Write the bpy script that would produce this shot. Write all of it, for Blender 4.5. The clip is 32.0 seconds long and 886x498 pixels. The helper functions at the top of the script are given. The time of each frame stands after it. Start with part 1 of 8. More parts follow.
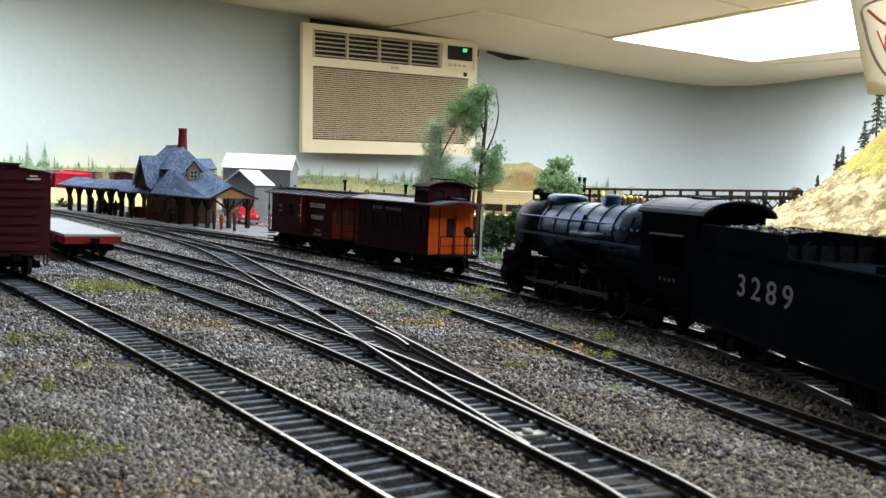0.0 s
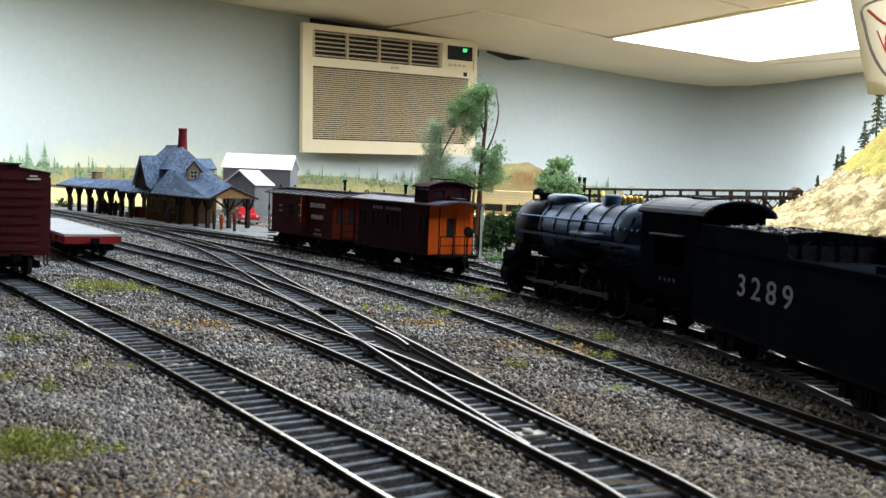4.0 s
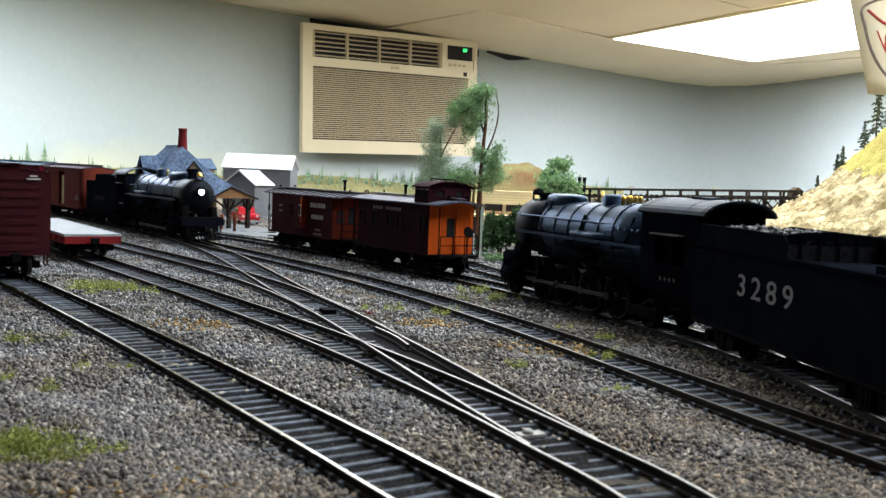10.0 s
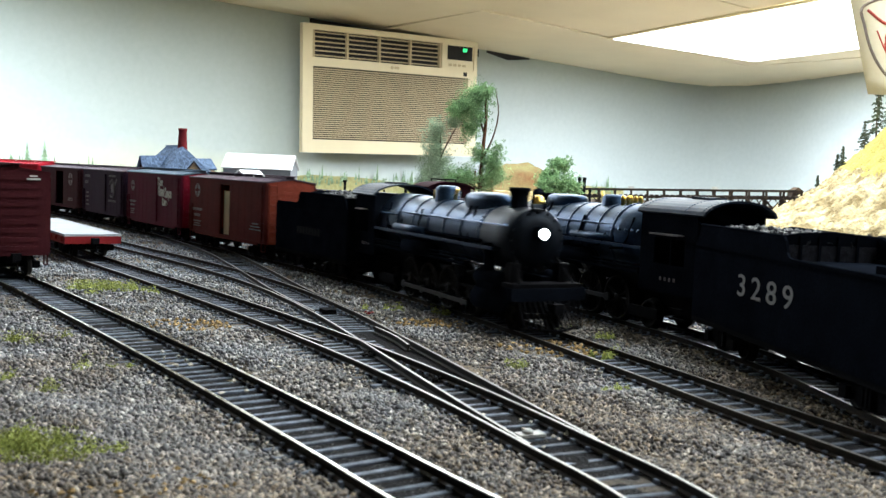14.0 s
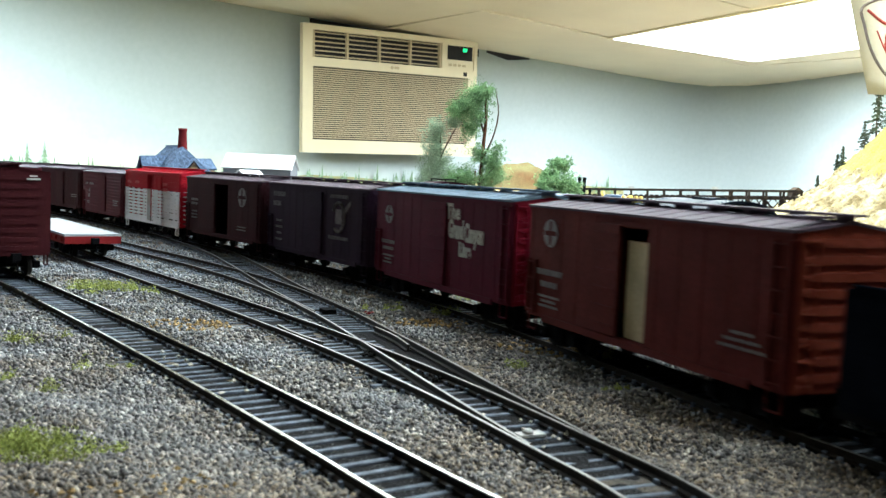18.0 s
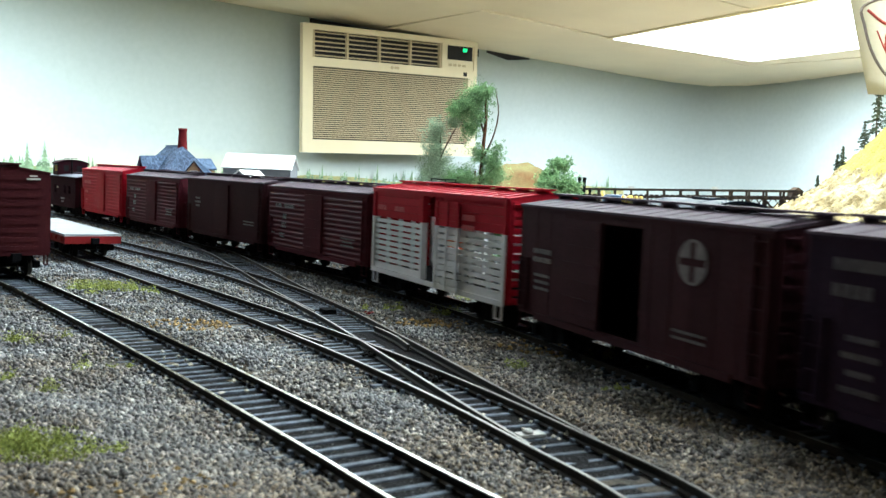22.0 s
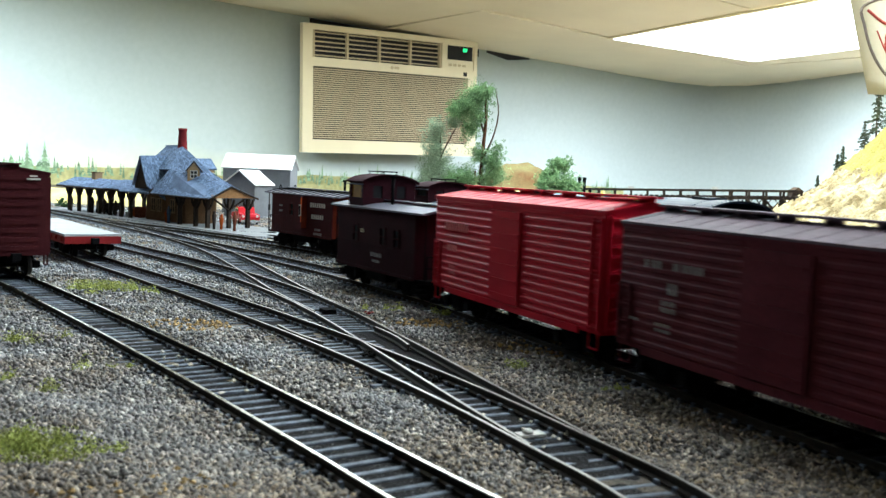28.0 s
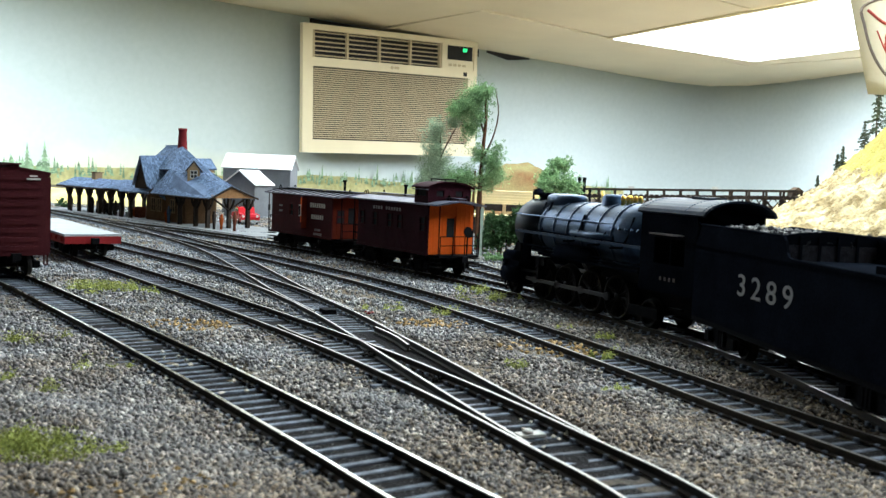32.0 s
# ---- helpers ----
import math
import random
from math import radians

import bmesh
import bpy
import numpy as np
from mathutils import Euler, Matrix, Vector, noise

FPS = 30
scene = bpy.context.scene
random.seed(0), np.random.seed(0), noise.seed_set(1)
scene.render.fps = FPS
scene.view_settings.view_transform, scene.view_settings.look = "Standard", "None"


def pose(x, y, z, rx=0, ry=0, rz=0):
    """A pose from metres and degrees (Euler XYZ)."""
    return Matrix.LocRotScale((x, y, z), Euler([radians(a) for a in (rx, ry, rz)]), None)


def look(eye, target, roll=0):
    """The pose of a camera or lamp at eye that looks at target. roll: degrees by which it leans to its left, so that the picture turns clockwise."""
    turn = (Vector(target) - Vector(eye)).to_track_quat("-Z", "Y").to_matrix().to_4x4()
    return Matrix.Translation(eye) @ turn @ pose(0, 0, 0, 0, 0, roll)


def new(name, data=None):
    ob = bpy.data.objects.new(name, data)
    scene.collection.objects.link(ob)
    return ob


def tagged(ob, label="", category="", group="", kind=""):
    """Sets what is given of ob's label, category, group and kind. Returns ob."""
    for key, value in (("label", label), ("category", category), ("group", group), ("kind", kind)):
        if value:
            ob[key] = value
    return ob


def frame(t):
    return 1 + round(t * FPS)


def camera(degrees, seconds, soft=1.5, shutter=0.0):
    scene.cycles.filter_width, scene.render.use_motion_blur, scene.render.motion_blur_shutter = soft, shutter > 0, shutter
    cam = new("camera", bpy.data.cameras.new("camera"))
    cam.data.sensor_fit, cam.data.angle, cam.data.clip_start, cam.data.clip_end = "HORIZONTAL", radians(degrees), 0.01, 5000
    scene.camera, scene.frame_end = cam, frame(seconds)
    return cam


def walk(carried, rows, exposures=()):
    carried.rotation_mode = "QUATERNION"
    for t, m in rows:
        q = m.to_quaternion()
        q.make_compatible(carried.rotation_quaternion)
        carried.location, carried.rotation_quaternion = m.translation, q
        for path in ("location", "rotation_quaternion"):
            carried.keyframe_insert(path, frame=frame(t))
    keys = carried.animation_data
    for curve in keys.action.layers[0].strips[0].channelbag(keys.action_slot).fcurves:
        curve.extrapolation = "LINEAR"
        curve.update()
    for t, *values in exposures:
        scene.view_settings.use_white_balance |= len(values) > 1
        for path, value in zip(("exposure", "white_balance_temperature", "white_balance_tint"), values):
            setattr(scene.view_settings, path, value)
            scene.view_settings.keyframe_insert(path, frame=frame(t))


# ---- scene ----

# ---- camera: rests on the layout, does not move ----
cam = camera(50.04, 32.0, soft=1.4, shutter=0.7)
cam.data.dof.use_dof, cam.data.dof.focus_distance, cam.data.dof.aperture_fstop = True, 0.62, 64.0
EYE = (0.0, 0.0, 0.0565)
VIEW = look(EYE, (0.0, 1.0, 0.0565 - 133 / 1680), roll=2.4)
walk(cam, [(0.0, VIEW), (32.0, VIEW)], exposures=[(0.0, 0.03, 5960, 7), (9.0, 0.03, 5960, 7), (12.0, 0.20, 5860, 7), (14.0, 0.42, 5840, 4), (17.0, 0.61, 5680, 0),
                                                     (19.0, 0.59, 5600, -3), (23.0, 0.50, 5620, -3), (28.0, 0.44, 5680, -1), (30.5, 0.40, 5700, 0), (32.0, 0.38, 5720, 1)])

# ---- world and lamps ----
world = bpy.data.worlds.new("room_air")
scene.world = world
world.use_nodes = True
world.node_tree.nodes["Background"].inputs[0].default_value = (0.75, 0.85, 1.0, 1)
world.node_tree.nodes["Background"].inputs[1].default_value = 0.05

WALL_DIR = Vector((0.8088, 0.588, 0.0))      # along the long wall, to the right and away
WALL_NRM = Vector((0.588, -0.8088, 0.0))     # out of the long wall, into the room


def ceiling_z(x, y):
    return 0.5355 - 0.030 * (x * WALL_DIR.x + y * WALL_DIR.y - 1.1)


LAMPS = []


def area_lamp(name, at, sx, sy, power, turn, color=(0.955, 1.0, 1.13)):
    d = bpy.data.lights.new(name, "AREA")
    d.shape, d.size, d.size_y, d.energy, d.color = "RECTANGLE", sx, sy, power, color
    ob = new(name, d)
    ob.matrix_world = Matrix.Translation(at) @ pose(0, 0, 0, 0, 0, turn)
    LAMPS.append(ob)
    return ob


# ceiling lights as (x, y, power): first in view, other four unseen, added for brightness
TROFFERS = [(1.03, 2.62, 33.0), (-0.90, 1.62, 10.3), (0.80, 1.30, 2.2), (0.30, 0.61, 1.5), (0.0, 1.72, 4.0)]
for tx, ty, tp in TROFFERS:
    area_lamp("troffer_lamp", (tx, ty, ceiling_z(tx, ty) - 0.03), 0.55, 1.1, tp, 26.0, (1.0, 0.985, 1.11) if tx > 1.0 else (0.955, 1.0, 1.13))


# ---- materials ----
def mat(name, base, rough=0.6, metal=0.0, vary=0.25, scale=60.0, grain=900.0, bump=0.15, bump_d=0.0004, spread=0.0, emit=0.0,
        second=None, second_amt=0.5, spec=0.03):
    """A procedural material: base colour with stains at a coarse scale and grain at a fine one."""
    m = bpy.data.materials.new(name)
    m.use_nodes = True
    nt = m.node_tree
    bsdf = nt.nodes["Principled BSDF"]
    co = nt.nodes.new("ShaderNodeTexCoord")
    n1 = nt.nodes.new("ShaderNodeTexNoise")
    n1.inputs["Scale"].default_value, n1.inputs["Detail"].default_value = scale, 5.0
    n2 = nt.nodes.new("ShaderNodeTexNoise")
    n2.inputs["Scale"].default_value, n2.inputs["Detail"].default_value = grain, 3.0
    for n in (n1, n2):
        nt.links.new(co.outputs["Object"], n.inputs["Vector"])
    mix = nt.nodes.new("ShaderNodeMix")
    mix.data_type = "RGBA"
    dark = [c * (1 - vary) for c in base]
    other = second if second else [min(1.0, c * (1 + vary)) for c in base]
    mix.inputs[6].default_value, mix.inputs[7].default_value = (*dark, 1), (*other, 1)
    ramp = nt.nodes.new("ShaderNodeMapRange")
    ramp.inputs[1].default_value, ramp.inputs[2].default_value = 0.5 - 0.25 / max(second_amt, 0.1) * 0.5, 0.5 + 0.25 / max(second_amt, 0.1) * 0.5
    nt.links.new(n1.outputs["Fac"], ramp.inputs[0])
    nt.links.new(ramp.outputs[0], mix.inputs[0])
    g = nt.nodes.new("ShaderNodeMix")
    g.data_type, g.blend_type = "RGBA", "OVERLAY"
    g.inputs[0].default_value = min(1.0, vary * 1.5)
    nt.links.new(mix.outputs[2], g.inputs[6])
    nt.links.new(n2.outputs["Fac"], g.inputs[7])
    last = g.outputs[2]
    if spread:
        info = nt.nodes.new("ShaderNodeObjectInfo")
        hsv = nt.nodes.new("ShaderNodeHueSaturation")
        mr = nt.nodes.new("ShaderNodeMapRange")
        mr.inputs[3].default_value, mr.inputs[4].default_value = 1 - spread, 1 + spread
        nt.links.new(info.outputs["Random"], mr.inputs[0])
        nt.links.new(mr.outputs[0], hsv.inputs["Value"])
        nt.links.new(last, hsv.inputs["Color"])
        last = hsv.outputs[0]
    nt.links.new(last, bsdf.inputs["Base Color"])
    mr = nt.nodes.new("ShaderNodeMapRange")
    mr.inputs[3].default_value, mr.inputs[4].default_value = max(0.03, rough - 0.12), min(1.0, rough + 0.12)
    nt.links.new(n1.outputs["Fac"], mr.inputs[0])
    nt.links.new(mr.outputs[0], bsdf.inputs["Roughness"])
    bsdf.inputs["Metallic"].default_value = metal
    bsdf.inputs["Specular IOR Level"].default_value = spec
    if bump:
        b = nt.nodes.new("ShaderNodeBump")
        b.inputs["Strength"].default_value, b.inputs["Distance"].default_value = bump, bump_d
        nt.links.new(n2.outputs["Fac"], b.inputs["Height"])
        nt.links.new(b.outputs[0], bsdf.inputs["Normal"])
    if emit:
        bsdf.inputs["Emission Color"].default_value = (*base, 1)
        bsdf.inputs["Emission Strength"].default_value = emit
    return m


M_RAIL = mat("rusty_rail_web", (0.026, 0.021, 0.016), 0.7, 0.0, 0.4, 200, 1500, spec=0.12)
# brighter rail head colour, standing in for the lamp's reflection on some rails
M_RAILGLINT = mat("glint_rail_head", (0.36, 0.345, 0.28), 0.27, 1.0, 0.12, 80, 2500, 0.05)
M_RAILTOP = mat("dull_rail_head", (0.17, 0.16, 0.14), 0.36, 1.0, 0.12, 80, 2500, 0.05)
M_TIE = mat("grey_brown_tie", (0.12, 0.137, 0.17), 0.5, 0.0, 0.35, 500, 2500, 0.4, spread=0.35)
M_BLACK = mat("flat_black_engine_paint", (0.0062, 0.0078, 0.0120), 0.7, 0.0, 0.35, 90, 1500, 0.08, spec=0.0)
# blue metallic base puts a bluish sheen into the black boiler's colour
M_BOILER = mat("blue_sheen_boiler_paint", (0.026, 0.047, 0.088), 0.40, 0.75, 0.4, 160, 1500, 0.12, spec=0.2)
M_CABTOP = mat("dusky_blue_cab_roof_paint", (0.009, 0.015, 0.028), 0.5, 0.3, 0.45, 160, 1500, 0.12, spec=0.1)
M_BLACK2 = mat("worn_black_frame", (0.0065, 0.0065, 0.0075), 0.75, 0.0, 0.4, 150, 1800, 0.2, spec=0.02)
M_GRAPHITE = mat("dark_graphite_smokebox", (0.009, 0.012, 0.018), 0.5, 0.6, 0.4, 160, 1500, 0.12, spec=0.15)
M_STEEL = mat("dull_steel_rod", (0.06, 0.06, 0.062), 0.45, 1.0, 0.15, 200, 2000, 0.1)
M_WHEEL = mat("blackened_wheel", (0.012, 0.011, 0.010), 0.55, 0.0, 0.3, 200, 2000, 0.1)
M_WHITE = mat("faded_white_lettering", (0.55, 0.54, 0.50), 0.7, 0.0, 0.2, 300, 2500, 0.0)
M_GREYLET = mat("dull_grey_lettering", (0.23, 0.21, 0.215), 0.7, 0.0, 0.25, 300, 2500, 0.0)
M_GOLD = mat("pale_gold_lettering", (0.55, 0.50, 0.36), 0.6, 0.0, 0.2, 300, 2500, 0.0)
M_BRASS = mat("polished_brass", (0.75, 0.52, 0.12), 0.3, 1.0, 0.1, 200, 2000, 0.05)
M_COAL = mat("black_coal", (0.024, 0.025, 0.032), 0.35, 0.0, 0.6, 500, 2500, 0.6, spec=0.2)
M_LENS = mat("lit_headlamp_lens", (1.0, 0.97, 0.88), 0.2, 0.0, 0.0, 10, 10, 0.0, emit=14.0)
M_GLASSDARK = mat("dark_window_glass", (0.02, 0.022, 0.025), 0.12, 0.0, 0.1, 50, 500, 0.0)


# ---- mesh helpers ----
def bm_new():
    return bmesh.new()


def add_box(bm, x0, x1, y0, y1, z0, z1, m=None):
    vs = [bm.verts.new(p) for p in ((x0, y0, z0), (x1, y0, z0), (x1, y1, z0), (x0, y1, z0), (x0, y0, z1), (x1, y0, z1), (x1, y1, z1), (x0, y1, z1))]
    for f in ((0, 3, 2, 1), (4, 5, 6, 7), (0, 1, 5, 4), (1, 2, 6, 5), (2, 3, 7, 6), (3, 0, 4, 7)):
        bm.faces.new([vs[i] for i in f])
    if m is not None:
        bmesh.ops.transform(bm, matrix=m, verts=vs)
    return vs


def add_tube(bm, p0, p1, r0, r1=None, n=10, caps=True):
    """A round bar from p0 to p1."""
    r1 = r0 if r1 is None else r1
    p0, p1 = Vector(p0), Vector(p1)
    q = (p1 - p0).to_track_quat("Z", "Y").to_matrix()
    rings = []
    for p, r in ((p0, r0), (p1, r1)):
        rings.append([bm.verts.new(p + q @ Vector((r * math.cos(2 * math.pi * i / n), r * math.sin(2 * math.pi * i / n), 0))) for i in range(n)])
    for i in range(n):
        f = bm.faces.new((rings[0][i], rings[0][(i + 1) % n], rings[1][(i + 1) % n], rings[1][i]))
        f.smooth = n > 6
    if caps:
        if r0 > 0:
            bm.faces.new(rings[0][::-1])
        if r1 > 0:
            bm.faces.new(rings[1])
    return rings


def add_lathe(bm, axis0, direction, prof, n=20):
    """Revolve (distance, radius) pairs round an axis."""
    a, d = Vector(axis0), Vector(direction).normalized()
    q = d.to_track_quat("Z", "Y").to_matrix()
    rings = [[bm.verts.new(a + d * h + q @ Vector((r * math.cos(2 * math.pi * i / n), r * math.sin(2 * math.pi * i / n), 0))) for i in range(n)] for h, r in prof]
    for k in range(len(rings) - 1):
        for i in range(n):
            f = bm.faces.new((rings[k][i], rings[k][(i + 1) % n], rings[k + 1][(i + 1) % n], rings[k + 1][i]))
            f.smooth = True
    bm.faces.new(rings[0][::-1])
    bm.faces.new(rings[-1])


def add_prism(bm, poly, axis, a, b):
    """A polygon in the plane across the axis ('x', 'y' or 'z'), pushed from a to b."""
    def put(u, v, w):
        return {"x": (w, u, v), "y": (u, w, v), "z": (u, v, w)}[axis]
    lo = [bm.verts.new(put(u, v, a)) for u, v in poly]
    hi = [bm.verts.new(put(u, v, b)) for u, v in poly]
    n = len(poly)
    for i in range(n):
        bm.faces.new((lo[i], lo[(i + 1) % n], hi[(i + 1) % n], hi[i]))
    bm.faces.new(lo[::-1])
    bm.faces.new(hi)


def finish(bm, bevel=0.0, seg=1):
    if bevel:
        bmesh.ops.bevel(bm, geom=[e for e in bm.edges if len(e.link_faces) == 2 and e.calc_face_angle(0) > 0.6], offset=bevel, segments=seg, affect="EDGES", clamp_overlap=True)
    bmesh.ops.recalc_face_normals(bm, faces=bm.faces)


def mesh_of(name, bm, material, bevel=0.0, seg=1):
    finish(bm, bevel, seg)
    me = bpy.data.meshes.new(name)
    bm.to_mesh(me)
    bm.free()
    for m in (material if isinstance(material, (list, tuple)) else [material]):
        me.materials.append(m)
    return me


def part(name, bm, material, parent, label="", bevel=0.0, at=None, seg=1):
    me = bm if isinstance(bm, bpy.types.Mesh) else mesh_of(name, bm, material, bevel, seg)
    ob = new(name, me)
    if parent is not None:
        ob.parent = parent
    if at is not None:
        ob.matrix_basis = at
    if label:
        ob["label"] = label
    return ob


def thing(name, label, category, group="", kind="", at=None):
    ob = new(name)
    ob.empty_display_size = 0.01
    if at is not None:
        ob.matrix_basis = at
    return tagged(ob, label, category, group, kind)


def box_part(name, dims, material, parent, label="", bevel=0.0):
    bm = bm_new()
    add_box(bm, *dims)
    return part(name, bm, material, parent, label, bevel)


def text_mesh(text, size, material, thick=0.00005, stretch=1.0, space=1.0, bold=0.0):
    cu = bpy.data.curves.new("lettering", "FONT")
    cu.body, cu.size, cu.extrude, cu.align_x, cu.align_y = text, size, thick, "CENTER", "CENTER"
    cu.resolution_u, cu.space_character, cu.offset = 3, space, bold
    ob = bpy.data.objects.new("lettering", cu)
    me = bpy.data.meshes.new_from_object(ob)
    bpy.data.objects.remove(ob)
    me.materials.clear()
    me.materials.append(material)
    if stretch != 1.0:
        me.transform(Matrix.Diagonal((stretch, 1, 1, 1)))
    return me


# ---- paths ----
def spline(pts, step=0.002):
    p = np.array(pts, float)
    p = np.vstack([2 * p[0] - p[1], p, 2 * p[-1] - p[-2]])
    out = []
    for i in range(1, len(p) - 2):
        a, b, c, d = p[i - 1:i + 3]
        n = max(2, int(np.linalg.norm(c - b) / step))
        t = np.linspace(0, 1, n, endpoint=False)[:, None]
        out.append(0.5 * (2 * b + (c - a) * t + (2 * a - 5 * b + 4 * c - d) * t ** 2 + (3 * b - a - 3 * c + d) * t ** 3))
    return np.vstack(out + [p[-2:-1]])


class Path:
    def __init__(self, pts, step=0.002):
        self.q = spline(pts, step)
        self.s = np.r_[0, np.cumsum(np.linalg.norm(np.diff(self.q, axis=0), axis=1))]
        self.length = self.s[-1]

    def at(self, s):
        return Vector([float(np.interp(s, self.s, self.q[:, k])) for k in range(3)])

    def ride(self, s, base):
        """The pose of a vehicle whose middle is at s and whose front points to smaller s."""
        a, b = self.at(s - base / 2), self.at(s + base / 2)
        f = (a - b).normalized()
        left = Vector((0, 0, 1)).cross(f).normalized()
        up = f.cross(left)
        m = Matrix((f, left, up)).transposed().to_4x4()
        m.translation = (a + b) / 2
        return m


MAIN = Path([(.86, -1.5, 0), (.515, -.725, 0), (.33, -.31, 0), (.19, 0, 0), (.1435, .1045, 0), (.1014, .1986, 0), (.0826, .2405, 0),
             (.0568, .3019, 0), (.0247, .3736, 0), (-.0164, .453, 0), (-.0690, .5375, 0), (-.1316, .6263, 0), (-.2005, .7213, 0), (-.2712, .8207, 0),
             (-.3480, .9250, 0), (-.4450, 1.0345, 0), (-.60, 1.15, 0), (-.80, 1.245, 0), (-1.0, 1.295, 0), (-1.17, 1.34, 0), (-1.305, 1.43, -0.003), (-1.323, 1.574, -0.007), (-1.206, 1.7, -0.011), (-1, 1.736, -0.014), (-0.82, 1.6865, -0.0155), (-0.643, 1.58, -0.0155), (-0.568, 1.5, -0.0155), (-0.495, 1.43, -0.0155), (-0.43, 1.37, -0.0155), (-0.36, 1.31, -0.0155)])
FRONT = Path([(.1, .04, 0), (.05, .098, 0), (.0041, .1597, 0), (-.0203, .1953, 0), (-.0568, .2474, 0), (-.1007, .3082, 0), (-.1509, .3756, 0),
              (-.2069, .4482, 0), (-.29, .545, 0), (-.42, .68, 0)])
LEAD = Path([(.068, .07, 0), (.056, .12, 0), (.0425, .1685, 0), (.0276, .2005, 0), (.0059, .2433, 0), (-.0236, .294, 0), (-.0602, .3502, 0), (-.1031, .4108, 0),
             (-.1506, .4752, 0), (-.2006, .5429, 0), (-.28, .655, 0), (-.4, .8, 0)])
PASSING = Path([(.0279, .2015, 0), (.007, .2531, 0), (-.0171, .3135, 0), (-.0448, .3803, 0), (-.081, .4524, 0), (-.1315, .529, 0),
                (-.1939, .6095, 0), (-.2531, .6835, 0), (-.36, .80, 0), (-.5, .93, 0)])
CROSS = Path([(-.0411, .3756, 0), (-.0695, .4369, 0), (-.1065, .5266, 0), (-.1528, .6315, 0), (-.2179, .7475, 0), (-.262, .822, 0)])
SPUR = Path([(-.075, .745, 0), (-.035, .690, 0), (-.004, .642, 0), (.018, .602, 0), (.0295, .568, 0), (.046, .530, 0), (.074, .478, 0), (.104, .428, 0), (.128, .37, 0), (.142, .30, 0)])
SIDING = Path([(.125, .04, 0), (.1235, .18, 0), (.1164, .2668, 0), (.1118, .2975, 0), (.0998, .3424, 0), (.0792, .3949, 0), (.0501, .453, 0), (.014, .5157, 0),
               (-.024, .573, 0), (-.062, .628, 0), (-.118, .698, 0), (-.2, .785, 0), (-.33, .9, 0)])

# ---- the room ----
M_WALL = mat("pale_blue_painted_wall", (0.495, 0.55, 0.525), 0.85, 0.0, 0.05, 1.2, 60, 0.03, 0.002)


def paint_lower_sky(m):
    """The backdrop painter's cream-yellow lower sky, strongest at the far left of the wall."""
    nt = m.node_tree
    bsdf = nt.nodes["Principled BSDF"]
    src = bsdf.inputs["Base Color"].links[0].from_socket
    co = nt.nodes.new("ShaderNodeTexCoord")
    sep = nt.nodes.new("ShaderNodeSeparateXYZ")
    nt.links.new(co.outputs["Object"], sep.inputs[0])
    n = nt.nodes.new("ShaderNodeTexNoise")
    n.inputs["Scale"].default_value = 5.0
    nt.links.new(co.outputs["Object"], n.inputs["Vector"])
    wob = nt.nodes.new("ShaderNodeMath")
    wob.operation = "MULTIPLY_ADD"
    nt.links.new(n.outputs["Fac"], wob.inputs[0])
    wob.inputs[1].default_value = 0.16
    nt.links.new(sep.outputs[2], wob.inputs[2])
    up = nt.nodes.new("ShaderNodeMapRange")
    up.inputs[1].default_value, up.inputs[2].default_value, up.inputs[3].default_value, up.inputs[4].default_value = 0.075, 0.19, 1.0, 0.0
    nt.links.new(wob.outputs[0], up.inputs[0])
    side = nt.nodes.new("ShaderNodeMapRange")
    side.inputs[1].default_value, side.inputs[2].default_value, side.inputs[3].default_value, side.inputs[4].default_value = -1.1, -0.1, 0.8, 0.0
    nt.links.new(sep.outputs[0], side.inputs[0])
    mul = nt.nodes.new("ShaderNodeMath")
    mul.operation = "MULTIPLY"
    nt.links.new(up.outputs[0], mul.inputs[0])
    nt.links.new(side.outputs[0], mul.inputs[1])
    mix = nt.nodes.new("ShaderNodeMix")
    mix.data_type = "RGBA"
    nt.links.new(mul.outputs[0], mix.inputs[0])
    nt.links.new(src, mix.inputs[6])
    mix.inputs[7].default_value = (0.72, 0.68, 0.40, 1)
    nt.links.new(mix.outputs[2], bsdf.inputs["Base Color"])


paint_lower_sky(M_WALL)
M_CEIL = mat("cream_ceiling_tile", (0.78, 0.71, 0.52), 0.9, 0.0, 0.08, 3, 220, 0.25, 0.003)
M_GROUND = mat("grey_brown_gravel_bed", (0.135, 0.122, 0.108), 0.95, 0.0, 0.45, 34, 900, 0.9, 0.0010, second=(0.19, 0.15, 0.10), second_amt=0.8)


def long_wall(u, out=0.0):
    """A point u metres along the long wall, out metres in front of it."""
    return Vector((0.0, 3.376, 0.0)) + WALL_DIR * u + WALL_NRM * out


def build_room():
    front = [long_wall(-3.4), long_wall(0.55), long_wall(0.92)] + [Vector((x, y, 0)) for x, y in ((0.93, 4.03), (1.10, 4.08), (1.24, 3.98), (1.33, 3.8), (1.43, 3.45), (1.75, 2.3), (2.2, 0.6))]
    back = [Vector((x, y, 0)) for x, y in ((2.2, 0.6), (2.75, -1.4), (2.9, -2.4), (-3.4, -2.4))] + [long_wall(-3.4)]
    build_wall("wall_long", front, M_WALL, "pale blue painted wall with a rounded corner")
    build_wall("wall_back", back, M_BACKWALL, "unseen dark wall behind the camera, added to limit bounced light")
    bm = bm_new()
    add_box(bm, -4, 3.4, -3, 4.6, -1.34, -1.3)
    tagged(part("floor", bm, M_TIE, None), "dark floor under the layout", "floor", kind="structure")
    build_ceiling()


